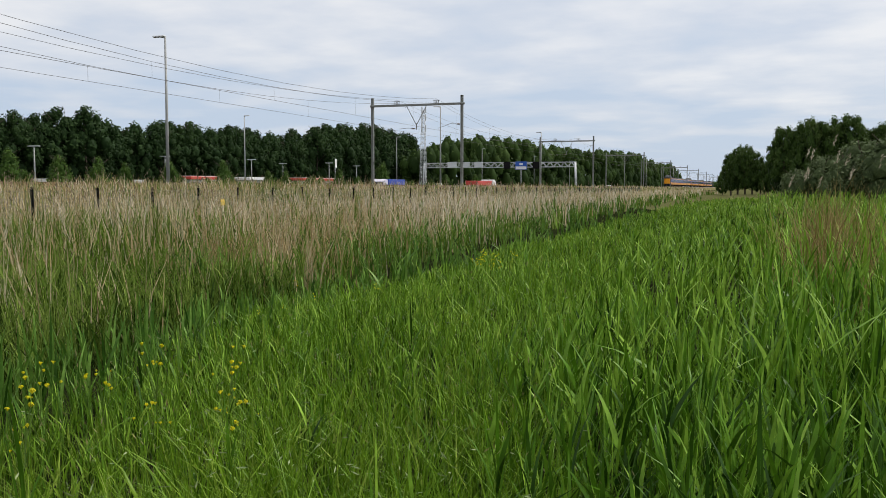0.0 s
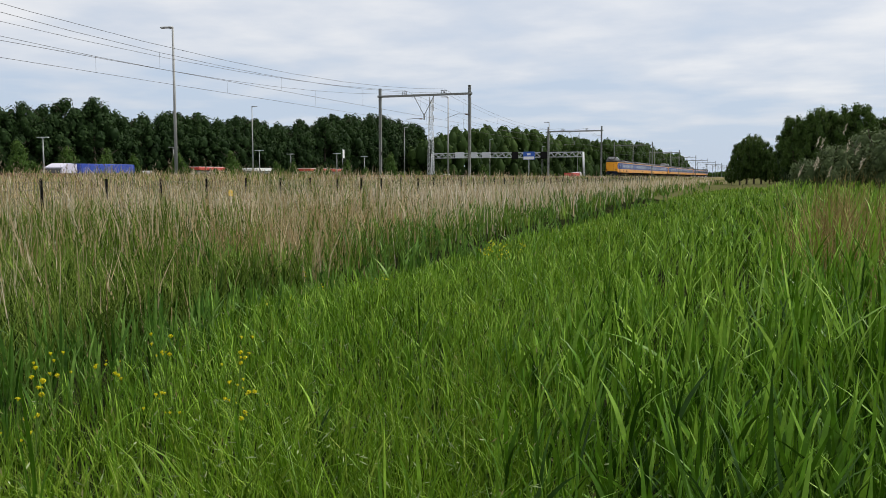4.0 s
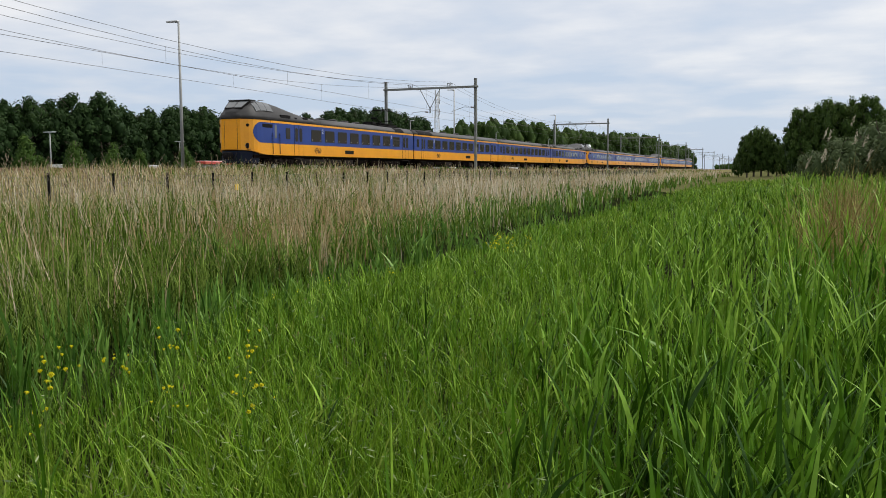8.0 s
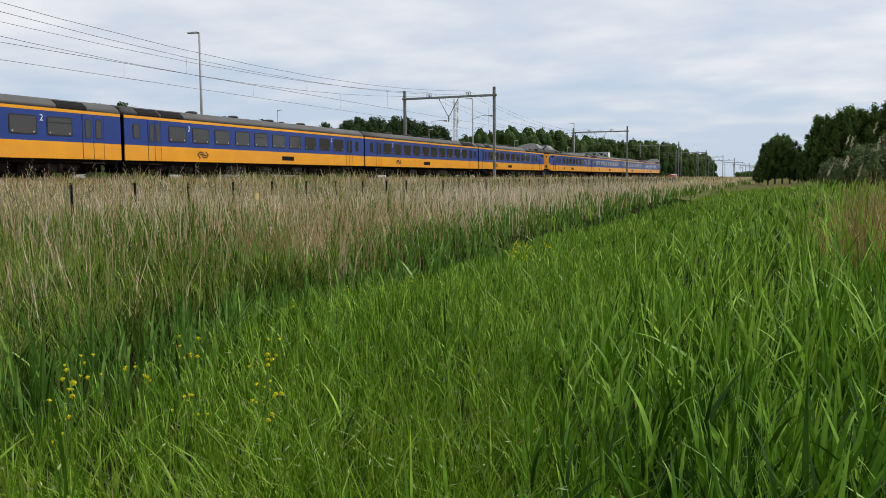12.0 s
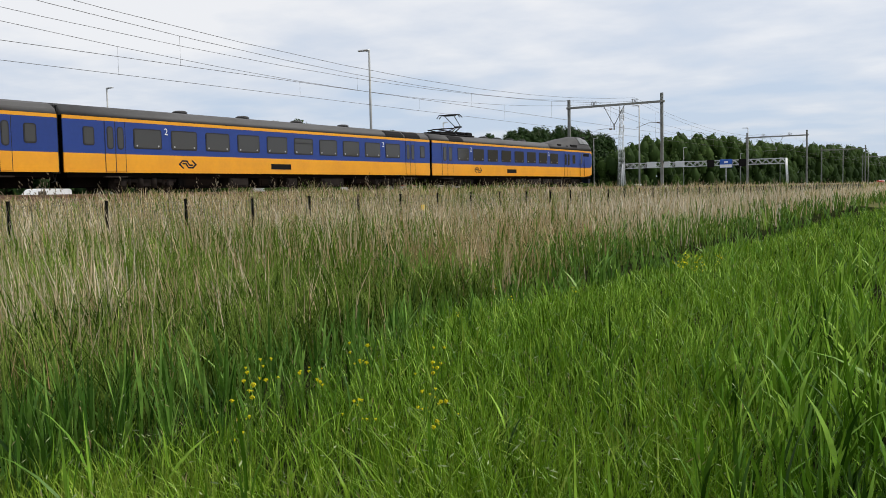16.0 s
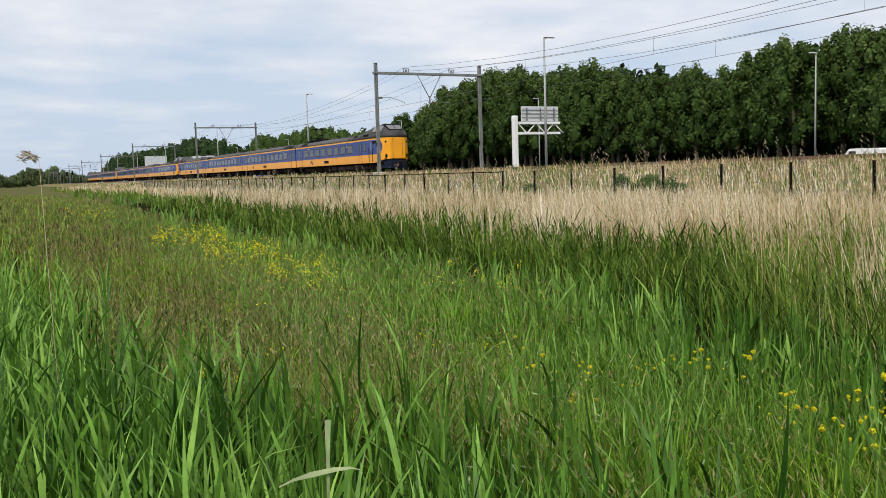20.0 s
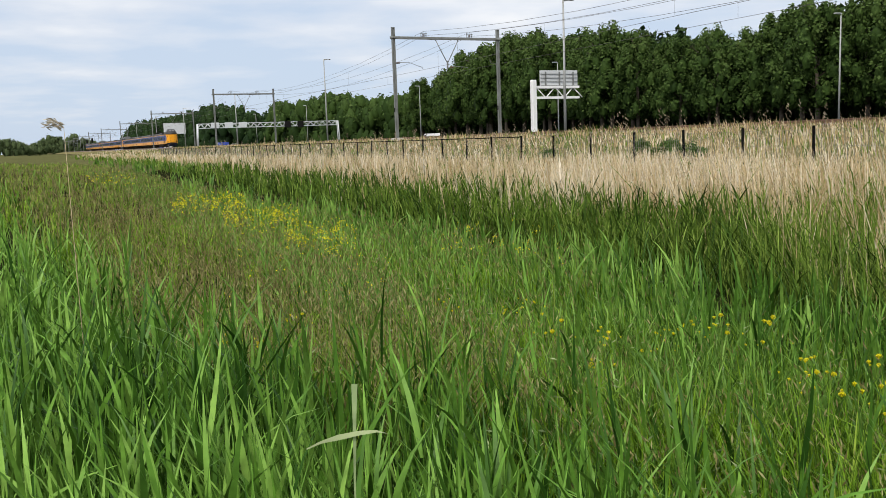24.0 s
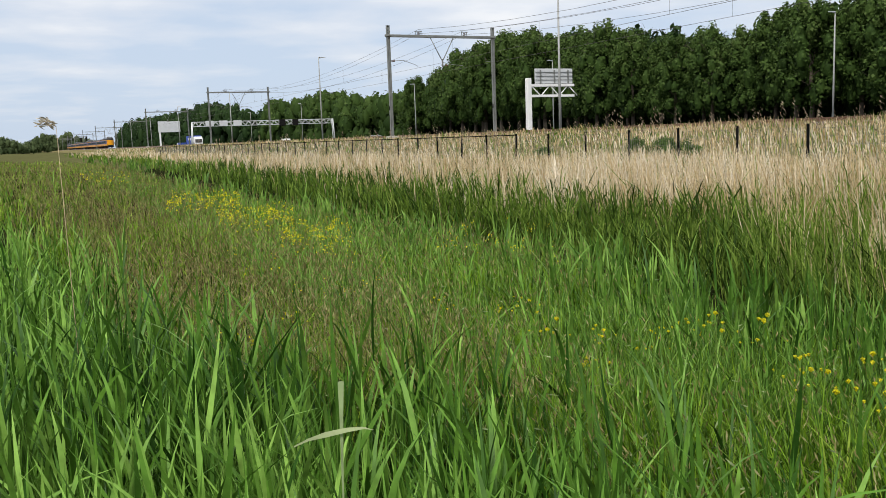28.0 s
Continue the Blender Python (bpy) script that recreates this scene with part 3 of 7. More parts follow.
def doors(car, y, width):
    """A pair of narrow door leaves with tall windows, on both sides."""
    w = width / 2 - 0.03
    low = Shape().box(0, 0, (FLOOR + WAIST) / 2 + 0.02, 0.03, w, WAIST - FLOOR - 0.04, 0.01).mesh("door_leaf", M_YELLOW)
    top = Shape().box(0, 0, (WAIST + BAND) / 2, 0.03, w, BAND - WAIST, 0.01).mesh("upper_leaf", M_BLUE)
    pane = Shape().plate(0, 2.34, w * 0.50, 0.86, -0.015, 0.015, 0.10).mesh("pane", M_GLASS)
    rim = Shape().plate(0, 2.34, w * 0.50 + 0.09, 0.95, -0.013, 0.013, 0.14).mesh("pane_seal", M_RUBBER)
    seam = Shape().box(0, 0, 1.97, 0.03, 0.05, 2.12).mesh("door_seal", M_RUBBER)
    step = Shape().box(0, 0, 0.72, 0.22, width + 0.1, 0.06, 0.01).mesh("step", M_BOGIE)
    for k in (-1, 1):
        for d in (-1, 1):
            a = new("door_leaf", low)
            a.parent, a.location = car, (k * (HALF + 0.004), y + d * width / 4, 0)
            for m, nm, off in ((top, "upper_leaf", 0.0), (rim, "pane_seal", 0.006), (pane, "pane", 0.010)):
                b = new(nm, m)
                b.parent, b.location = a, (k * off, 0, 0)
        for d in (-1, 0, 1):
            c = new("door_seal", seam)
            c.parent, c.location = car, (k * (HALF - 0.004), y + d * width / 2, 0)
            if d:
                c.scale = (1, 0.4, 1)
        st = new("step", step)
        st.parent, st.location = car, (k * (HALF - 0.08), y, 0)


def bogie(car, y):
    b = Shape()
    for k in (-1, 1):
        b.box(k * 1.02, 0, 0.58, 0.14, 3.3, 0.18, 0.03)
        b.box(k * 1.02, 0, 0.42, 0.16, 1.0, 0.22, 0.03)
        for d in (-1.25, 1.25):
            b.box(k * 1.04, d, 0.46, 0.26, 0.34, 0.30, 0.05)
            b.rod((k * 1.04, d * 0.72, 0.36), (k * 1.04, d * 0.72, 0.66), 0.10, 8)
        b.rod((k * 1.10, -0.35, 0.25), (k * 1.10, -0.35, 0.75), 0.13, 8)
        b.rod((k * 1.10, 0.35, 0.25), (k * 1.10, 0.35, 0.75), 0.13, 8)
    b.box(0, 0, 0.62, 2.0, 0.5, 0.2, 0.03)
    bo = part("bogie", b.mesh("bogie", M_BOGIE), None, car)
    bo.location = (0, y, 0)
    for d in (-1.25, 1.25):
        s = Shape()
        for k in (-1, 1):
            s.rod((k * 0.70, d, 0.46), (k * 0.83, d, 0.46), 0.46, 20)
            s.rod((k * 0.83, d, 0.46), (k * 0.87, d, 0.46), 0.36, 20)
        s.rod((-0.95, d, 0.46), (0.95, d, 0.46), 0.08, 8)
        part("wheelset", s, M_BOGIE, bo)


def logo(car, y, k):
    """Two bent arrows, drawn as plain dark strokes on the yellow side."""
    path = [Vector(p) for p in ((-0.24, -0.19), (-0.47, 0.0), (-0.30, 0.15), (-0.04, 0.15), (0.10, -0.03), (0.30, -0.03))]
    for turn in (1, -1):
        left, right = [], []
        for i, p in enumerate(path):
            a = (p - path[i - 1]).normalized() if i else (path[1] - p).normalized()
            b = (path[i + 1] - p).normalized() if i + 1 < len(path) else a
            w = (a + b).normalized()
            q = Vector((-w.y, w.x)) * 0.034 / max(0.5, w.dot(a))
            left.append((p + q) * turn)
            right.append((p - q) * turn)
        s = Shape().loft([[(k * (HALF + 0.008), y + k * e.x, 1.30 + e.y), (k * (HALF + 0.008), y + k * f.x, 1.30 + f.y), (k * (HALF - 0.01), y + k * f.x, 1.30 + f.y), (k * (HALF - 0.01), y + k * e.x, 1.30 + e.y)] for e, f in zip(left, right)])
        part("emblem_arrow", s, M_SKIRT, car, "dark blue bent arrow of the emblem")


def numeral(car, y, z=2.86, size=0.42):
    cu = bpy.data.curves.new("class_number", "FONT")
    cu.body, cu.size, cu.extrude, cu.align_x, cu.align_y = "2", size, 0.004, "CENTER", "CENTER"
    ob = new("class_number", cu)
    dg = bpy.context.evaluated_depsgraph_get()
    me = bpy.data.meshes.new_from_object(ob.evaluated_get(dg))
    bpy.data.objects.remove(ob)
    me.materials.append(M_WHITE)
    for k in (-1, 1):
        n = new("class_number", me)
        n.parent = car
        n.matrix_local = pose(k * (HALF + 0.006), y, z - 0.16, 90, 0, 90 * k)


def underframe(car, y0, y1, seed):
    g = np.random.default_rng(seed)
    s = Shape()
    s.box(0, (y0 + y1) / 2, 0.80, 2.5, y1 - y0 - 0.3, 0.2)
    s.box(0, (y0 + y1) / 2, 0.52, 1.3, y1 - y0 - 1.2, 0.44)
    part("underframe", s, M_DARK, car)
    y = y0 + 5.6
    while y < y1 - 7.0:
        w = float(g.uniform(0.8, 2.4))
        b = Shape()
        h = float(g.uniform(0.32, 0.52))
        b.box(0, y + w / 2, 0.72 - h / 2, 2.45, w, h, 0.04)
        b.box(1.2, y + w / 2, 0.72 - h / 2, 0.12, w * 0.8, h * 0.6, 0.02)
        b.box(-1.2, y + w / 2, 0.72 - h / 2, 0.12, w * 0.8, h * 0.6, 0.02)
        part("equipment_box", b, M_DARK if g.random() < 0.8 else M_BOGIE, car)
        y += w + float(g.uniform(0.15, 0.9))


def gangway(car, y, d):
    s = Shape()
    for k in range(4):
        s.box(0, y + d * (0.04 + k * 0.065), 2.2, 2.30 - 0.10 * (k % 2), 0.045, 2.7, 0.01)
    part("gangway", s, M_RUBBER, car, "black folded gangway")
    c = Shape()
    c.line([(0.9, y, 0.95), (0.9, y + d * 0.12, 0.55), (0.9, y + d * 0.25, 0.50)], 0.03, 5)
    c.line([(-0.9, y, 0.95), (-0.9, y + d * 0.12, 0.55), (-0.9, y + d * 0.25, 0.50)], 0.03, 5)
    part("hose", c, M_RUBBER, car)


def roof_vent(car, y, r=0.36, h=0.15):
    """A low round ventilator hood on the roof."""
    s = Shape()
    s.loft([[(q * r * math.cos(a), y + q * r * math.sin(a), CROWN + z) for a in np.linspace(0, 2 * math.pi, 12, endpoint=False)]
            for q, z in ((0.9, -0.06), (0.9, 0.03), (1.0, 0.04), (0.96, h * 0.55), (0.70, h * 0.88), (0.30, h))])
    part("roof_vent", s, M_HUMP, car, "dark round ventilator hood")


def grille(car, y, k):
    g = Shape().box(k * (HALF + 0.004), y, 1.27, 0.02, 1.45, 0.27)
    part("grille", g, M_BLACK, car, "black slotted grille")


def sides(car, y0, y1, blue1=None):
    """Yellow lower plating, blue window band, thin yellow line."""
    for k in (-1, 1):
        for nm, z0, z1, o, m, lb in (("lower_side", FLOOR, WAIST, 0.0, M_YELLOW, "yellow lower side"), ("upper_side", WAIST, BAND, 0.0, M_BLUE, "blue window band"), ("stripe", BAND, EAVE, 0.002, M_YELLOW, "thin yellow stripe below the roof")):
            part(nm, Shape().box(k * (HALF + o - 0.025), (y0 + y1) / 2, (z0 + z1) / 2, 0.05, y1 - y0, z1 - z0), m, car, lb)
    part("floor", Shape().box(0, (y0 + y1) / 2, FLOOR + 0.03, 2 * HALF - 0.1, y1 - y0, 0.06), M_DARK, car)
    for y in (y0 + 0.03, y1 - 0.03):
        part("end_wall", Shape().box(0, y, (FLOOR + EAVE) / 2, 2 * HALF - 0.1, 0.05, EAVE - FLOOR), M_DARK, car)


def flank(car, ya, yb):
    """Dark panel that lies on the curve of the roof flank, one on each side."""
    h = CROWN - EAVE
    prof = [(HALF - 0.02, EAVE + 0.05), (HALF - 0.10, EAVE + 0.20), (HALF - 0.34, EAVE + h * 0.70)]
    for k in (-1, 1):
        ring = [[(k * (x + o), y, z + o) for x, z in prof] for o in (0.018,) for y in (ya, yb)]
        low = [[(k * (x - 0.02), y, z - 0.02) for x, z in prof] for y in (ya, yb)]
        f = Shape()
        f.loft([r + q[::-1] for r, q in zip(ring, low)])
        part("roof_panel", f, M_BLACK, car, "black panel in the roof flank")


def panto(car, y):
    b = Shape()
    for k in (-1, 1):
        b.box(k * 0.55, y, CROWN + 0.20, 0.08, 2.0, 0.08)
        for d in (-0.9, 0.9):
            b.rod((k * 0.55, y + d, CROWN - 0.05), (k * 0.55, y + d, CROWN + 0.18), 0.07, 8)
    b.box(0, y - 0.9, CROWN + 0.20, 1.2, 0.08, 0.08)
    b.box(0, y + 0.9, CROWN + 0.20, 1.2, 0.08, 0.08)
    p = part("pantograph", b, M_BLACK, car, "black pantograph")
    a = Shape()
    top = WIRE_Z - RAIL_TOP
    knee = (y - 1.05, CROWN + 0.66)
    for k in (-1, 1):
        a.rod((k * 0.35, y - 0.1, CROWN + 0.25), (k * 0.22, knee[0], knee[1]), 0.045, 6)
        a.rod((k * 0.22, knee[0], knee[1]), (k * 0.38, y + 0.1, top - 0.12), 0.028, 6)
    a.rod((0, y - 0.1, CROWN + 0.25), (0, knee[0] + 0.15, knee[1] - 0.05), 0.03, 6)
    a.box(0, knee[0], knee[1], 0.6, 0.12, 0.12, 0.03)
    part("arm", a, M_BLACK, p)
    h = Shape()
    for d in (-0.08, 0.24):
        h.line([(-0.95, y + d, top - 0.28), (-0.75, y + d, top - 0.06), (0.75, y + d, top - 0.06), (0.95, y + d, top - 0.28)], 0.03, 6)
    h.box(0, y + 0.08, top - 0.12, 0.9, 0.34, 0.05)
    part("head", h, M_BLACK, p)
    # folded second pantograph and roof gear
    q = Shape()
    for k in (-1, 1):
        q.rod((k * 0.5, y + 0.7, CROWN + 0.22), (k * 0.4, y + 2.2, CROWN + 0.30), 0.04, 6)
        q.rod((k * 0.4, y + 2.2, CROWN + 0.30), (k * 0.5, y + 0.9, CROWN + 0.42), 0.03, 6)
    q.box(0, y + 0.9, CROWN + 0.44, 1.6, 0.3, 0.05)
    q.box(0, y + 1.5, CROWN + 0.12, 1.3, 1.7, 0.10)
    part("folded_pantograph", q, M_BLACK, car)
    e = Shape()
    e.box(0, y - 1.9, CROWN + 0.16, 0.9, 0.7, 0.26, 0.05)
    e.box(0, y + 0.3, CROWN - 0.02, 1.7, 4.4, 0.10, 0.03)
    part("roof_gear", e, M_BLACK, car)
    # dark panels in the roof flank
    flank(car, y + 0.5, y + 2.3)


def cab(car):
    """Bulging end with the driver's cab raised above the passage; the nose points to -y."""
    y_end = -13.52

    def half(y):
        """Half width of the nose, which tapers to a narrow flat front."""
        return float(np.interp(-y, [11.0, 12.2, 12.6, 12.9, 13.15, 13.36, 13.52], [HALF, HALF, HALF - 0.02, HALF - 0.10, HALF - 0.29, HALF - 0.53, HALF - 0.67]))
    # yellow shell round the front, narrowing
    st = [(y, half(y), float(np.interp(-y, [11.0, 12.0, 12.6, 13.15, 13.52], [0.90, 0.94, 1.06, 1.17, 1.21]))) for y in (-11.0, -11.6, -12.2, -12.45, -12.6, -12.75, -12.9, -13.02, -13.15, -13.26, -13.36, -13.44, -13.52)]
    s = Shape()
    s.loft([[(w, y, b), (w, y, 1.7), (w, y, 2.4), (w - 0.02, y, EAVE), (w - 0.10, y, EAVE + 0.05), (-w + 0.10, y, EAVE + 0.05), (-w + 0.02, y, EAVE), (-w, y, 2.4), (-w, y, 1.7), (-w, y, b)] for y, w, b in st])
    nose = part("nose", s, M_YELLOW, car, "yellow rounded train front")
    d = Shape()
    d.box(0, y_end - 0.012, 2.15, 0.92, 0.03, 1.8, 0.02)
    part("front_door", d, M_YELLOW, nose)
    sm = Shape()
    for x in (-0.48, 0.48):
        sm.box(x, y_end - 0.006, 2.15, 0.012, 0.03, 1.86)
    part("door_seal", sm, M_RUBBER, nose)
    # round-ended blue field on the side
    for k in (-1, 1):
        b = Shape()
        c, r = (WAIST + BAND) / 2, (BAND - WAIST) / 2 - 0.01
        rows = []
        for y in [-11.0, -11.5, -12.0, -12.15] + [-12.15 - 0.78 * math.sin(i * math.pi / 20) for i in range(1, 10)] + [-12.925]:
            hh = r if y >= -12.15 else r * math.sqrt(max(0.004, 1 - ((y + 12.15) / 0.78) ** 2))
            w = half(y)
            rows.append([(k * (w + 0.012), y, c - hh), (k * (w + 0.012), y, c + hh), (k * (w - 0.03), y, c + hh), (k * (w - 0.03), y, c - hh)])
        b.loft(rows)
        part("blue_field", b, M_BLUE, nose)
    for k in (-1, 1):
        part("marker_lamp", Shape().box(k * (half(-13.16) - 0.05), -13.16, 2.78, 0.15, 0.26, 0.20, 0.05), M_BLACK, nose)
        part("lamp_housing", Shape().box(k * (half(-13.18) - 0.05), -13.18, 1.47, 0.17, 0.26, 0.36, 0.05), M_BLACK, nose)
        part("lamp_sill", Shape().box(k * (half(-13.08) - 0.06), -13.08, 1.24, 0.14, 0.40, 0.035), M_BLACK, nose)
    h = Shape()
    for k in (-1, 1):
        h.rod((k * (half(-13.28) - 0.06), -13.20, 1.47), (k * (half(-13.28) - 0.02), -13.31, 1.47), 0.07, 10)
    part("head_lamp", h, M_CABGLASS, nose)
    # dark air intake below the eave
    a = Shape()
    for k in (-1, 1):
        a.box(k * (HALF + 0.010), -11.42, 2.80, 0.02, 1.2, 0.24)
    part("intake", a, M_BLACK, nose)
    # lower blue skirt and coupler
    s = Shape()
    s.loft([[(w, y, 0.35), (w, y, 1.14), (-w, y, 1.14), (-w, y, 0.35)] for y, w in ((-12.2, HALF - 0.16), (-12.9, HALF - 0.26), (-13.25, HALF - 0.55), (-13.45, HALF - 0.75))])
    part("skirt", s, M_SKIRT, car, "dark blue skirt below the nose")
    s = Shape()
    s.box(0, -13.9, 0.82, 0.5, 0.5, 0.42, 0.06)
    s.rod((0, -13.5, 0.82), (0, -14.15, 0.82), 0.14, 8)
    for k in (-1, 1):
        s.line([(k * 0.5, -13.7, 1.0), (k * 0.5, -13.95, 0.6), (k * 0.35, -14.0, 0.45)], 0.035, 5)
    part("coupler", s, M_BLACK, car)
    # raised roof with the driver's windows
    def cabtop(y):
        return float(np.interp(y, [-13.54, -13.4, -13.1, -12.3, -11.5, -10.7, -9.4, -7.6, -5.6, -4.2], [0.0, 0.14, 0.36, 0.78, 0.90, 0.88, 0.72, 0.42, 0.14, 0.0]))
    ys = [-13.54, -13.44, -13.36, -13.15, -12.9, -12.6, -12.3, -11.5, -10.7, -10.0, -9.4, -8.5, -7.6, -6.6, -5.6, -4.2]

    def squeeze(y):
        return (half(y) + 0.006) / HALF
    rows = []
    for y in ys:
        q, h = squeeze(y), CROWN + cabtop(y) - 0.14
        rows.append([(HALF * q - 0.004, y, EAVE), (HALF * q - 0.06, y, EAVE + 0.26), (HALF * q - 0.36, y, EAVE + (h - EAVE) * 0.72), (HALF * q * 0.55, y, EAVE + (h - EAVE) * 0.93), (0, y, h + 0.02),
                     (-HALF * q * 0.55, y, EAVE + (h - EAVE) * 0.93), (-HALF * q + 0.36, y, EAVE + (h - EAVE) * 0.72), (-HALF * q + 0.06, y, EAVE + 0.26), (-HALF * q + 0.004, y, EAVE)])
    s = Shape().loft(rows, smooth=True)
    roof = part("cab_roof", s, M_HUMP, car, "dark grey raised cab roof")
    # glazing set just proud of the cab roof: front panes and side panes
    for k in (-1, 1):
        for a, b in ((-12.45, -11.95), (-11.90, -11.20), (-11.15, -10.45)):
            rows = []
            for y in (a, (a + b) / 2, b):
                h = CROWN + cabtop(y) - 0.14
                line = [(float(np.interp(f, [0.3, 0.72, 0.93], [HALF - 0.06, HALF - 0.36, HALF * 0.55])), EAVE + (h - EAVE) * f) for f in (0.46, 0.60, 0.72, 0.82, 0.89)]
                rows.append([(k * (x + 0.028), y, z + 0.028) for x, z in line] + [(k * (x - 0.02), y, z - 0.02) for x, z in reversed(line)])
            p = Shape().loft(rows)
            part("side_window", p, M_CABGLASS, roof)
    fr = Shape().loft([[(-0.64, -13.22 - o, 3.84 + o), (0.64, -13.22 - o, 3.84 + o), (0.80, -12.42 - o, 4.37 + o), (-0.80, -12.42 - o, 4.37 + o)] for o in (-0.06, 0.03)])
    frame_part = part("windscreen_frame", fr, M_BLACK, roof)
    for x0, x1 in ((-0.80, -0.04), (0.04, 0.80)):
        f = Shape().loft([[(x0 * 0.74, -13.15 - o, 3.885 + o), (x1 * 0.74, -13.15 - o, 3.885 + o), (x1 * 0.92, -12.50 - o, 4.315 + o), (x0 * 0.92, -12.50 - o, 4.315 + o)] for o in (0.025, 0.04)])
        part("windscreen", f, M_CABGLASS, frame_part)
    part("roof_lip", Shape().box(0, -12.20, 4.43, 1.66, 0.70, 0.06, 0.02), M_HUMP, roof)
    for k in (-1, 1):
        for x, y, z, sx, sy, sz in ((HALF - 0.13, -9.0, 0.32, 0.16, 1.25, 0.28), (HALF - 0.15, -6.2, 0.26, 0.14, 0.55, 0.34), (HALF - 0.13, -7.6, 0.26, 0.14, 0.25, 0.2)):
            part("roof_grille", Shape().box(k * x, y, EAVE + z, sx, sy, sz), M_BLACK, roof)
    # driver's door with hand rails
    for k in (-1, 1):
        part("cab_door", Shape().box(k * (HALF + 0.003), -10.42, 2.36, 0.02, 0.70, 1.30, 0.008), M_BLUE, car)
        part("cab_door_window", Shape().box(k * (HALF + 0.010), -10.42, 2.45, 0.02, 0.26, 0.85, 0.008), M_CABGLASS, car)
        r = Shape()
        for y in (-10.86, -9.98):
            r.rod((k * (HALF + 0.06), y, 0.98), (k * (HALF + 0.06), y, 2.35), 0.026, 6)
        part("hand_rail", r, M_BLACK, car)
        st = Shape()
        for z in (0.40, 0.62, 0.84):
            st.box(k * (HALF - 0.06), -10.42, z, 0.2, 0.6, 0.05)
        part("ladder", st, M_BLACK, car)


def cab_car(raised):
    car = thing("train_car", "yellow and blue railway car with a raised driver's cab", "train car", group="cars of the train")
    y0, y1 = -11.0, 13.36
    sides(car, y0, y1)
    s = Shape().loft(roof_rows([-4.4, 0, 5, 10, y1]), smooth=True)
    part("roof", s, M_ROOF, car, "grimy grey rounded roof")
    windows(car, [13.5 - 4.02 - i * 2.05 for i in range(8)], 1.50, vent=(0,))
    windows(car, [-8.82], 0.58, 2.0, 2.76)
    doors(car, 13.5 - 1.98, 1.36)
    doors(car, -7.42, 1.16)
    bogie(car, 9.3); bogie(car, -9.2)
    underframe(car, -13.0, 13.3, 4)
    gangway(car, 13.36, 1)
    logo(car, 13.5 - 6.0, -1); logo(car, -4.65, 1)
    grille(car, 13.5 - 11.0, -1); grille(car, 0.4, 1)
    for k in (5.05, 18.0 - 0.6):
        numeral(car, 13.5 - k)
    for y in (6.9, 4.35, 2.3, 0.25, -1.8):
        roof_vent(car, y)
    if raised:
        panto(car, 8.9)
    else:
        flank(car, 9.4, 11.2)
    cab(car)
    return car


def middle_car():
    car = thing("train_car", "yellow and blue passenger railway car with a grey roof", "train car", group="cars of the train")
    y0, y1 = -13.05, 13.05
    sides(car, y0, y1)
    part("roof", Shape().loft(roof_rows([y0, -7, 0, 7, y1]), smooth=True), M_ROOF, car, "grimy grey rounded roof")
    windows(car, [13.05 - 4.05 - i * 2.0 for i in range(10)], 1.48, vent=(5,))
    windows(car, [11.9, -12.2], 0.52, 2.0, 2.76)
    doors(car, 13.05 - 2.4, 1.0)
    doors(car, -10.85, 1.0)
    bogie(car, 8.9); bogie(car, -8.9)
    underframe(car, -13.0, 13.0, 9)
    gangway(car, 13.05, 1); gangway(car, -13.05, -1)
    logo(car, 6.85, -1); logo(car, -6.85, 1)
    grille(car, 0.75, -1); grille(car, 2.1, 1)
    numeral(car, 13.05 - 4.05 - 1.0); numeral(car, -9.05 + 1.02)
    for y in (6.0, 2.0, -2.0, -6.0):
        roof_vent(car, y)
    flank(car, -12.0, -10.4); flank(car, -10.2, -8.4)
    return car


CARS = []            # (car, its place along the line at 8 s, heading)


def build_train():
    up, down, mid = cab_car(True), cab_car(False), middle_car()      # only the first and the last cab carry a pantograph
    for k in range(3):
        base = 47.6 + 107.9 * k
        for ob, y, turn in ((up if k == 0 else down, base + 13.5, 0), (mid, base + 27.0 + 13.17, 0), (mid, base + 27.0 + 39.5, 180), (up if k == 2 else down, base + 27.0 + 52.7 + 13.5, 180)):
            c = ob if not any(ob is q[0] for q in CARS) else copy_thing(ob, Matrix())
            CARS.append((c, y, turn))


build_train()
TRAIN_SPEED = 37.0

# ---- motorway furniture ----
ROAD_Z = 0.86


def truss(s, a, b, z, h, d, n):
    """A box truss along x from a to b."""
    for y in (-d / 2, d / 2):
        for k in (0, h):
            s.box((a + b) / 2, y, z + k, abs(b - a), 0.16, 0.16)
        w = (b - a) / n
        for i in range(n):
            x = a + i * w
            s.rod((x, y, z), (x + w / 2, y, z + h), 0.06, 5)
            s.rod((x + w / 2, y, z + h), (x + w, y, z), 0.06, 5)
    for i in range(n + 1):
        s.box(a + (b - a) * i / n, 0, z + h, 0.1, d, 0.1)
        s.box(a + (b - a) * i / n, 0, z, 0.1, d, 0.1)


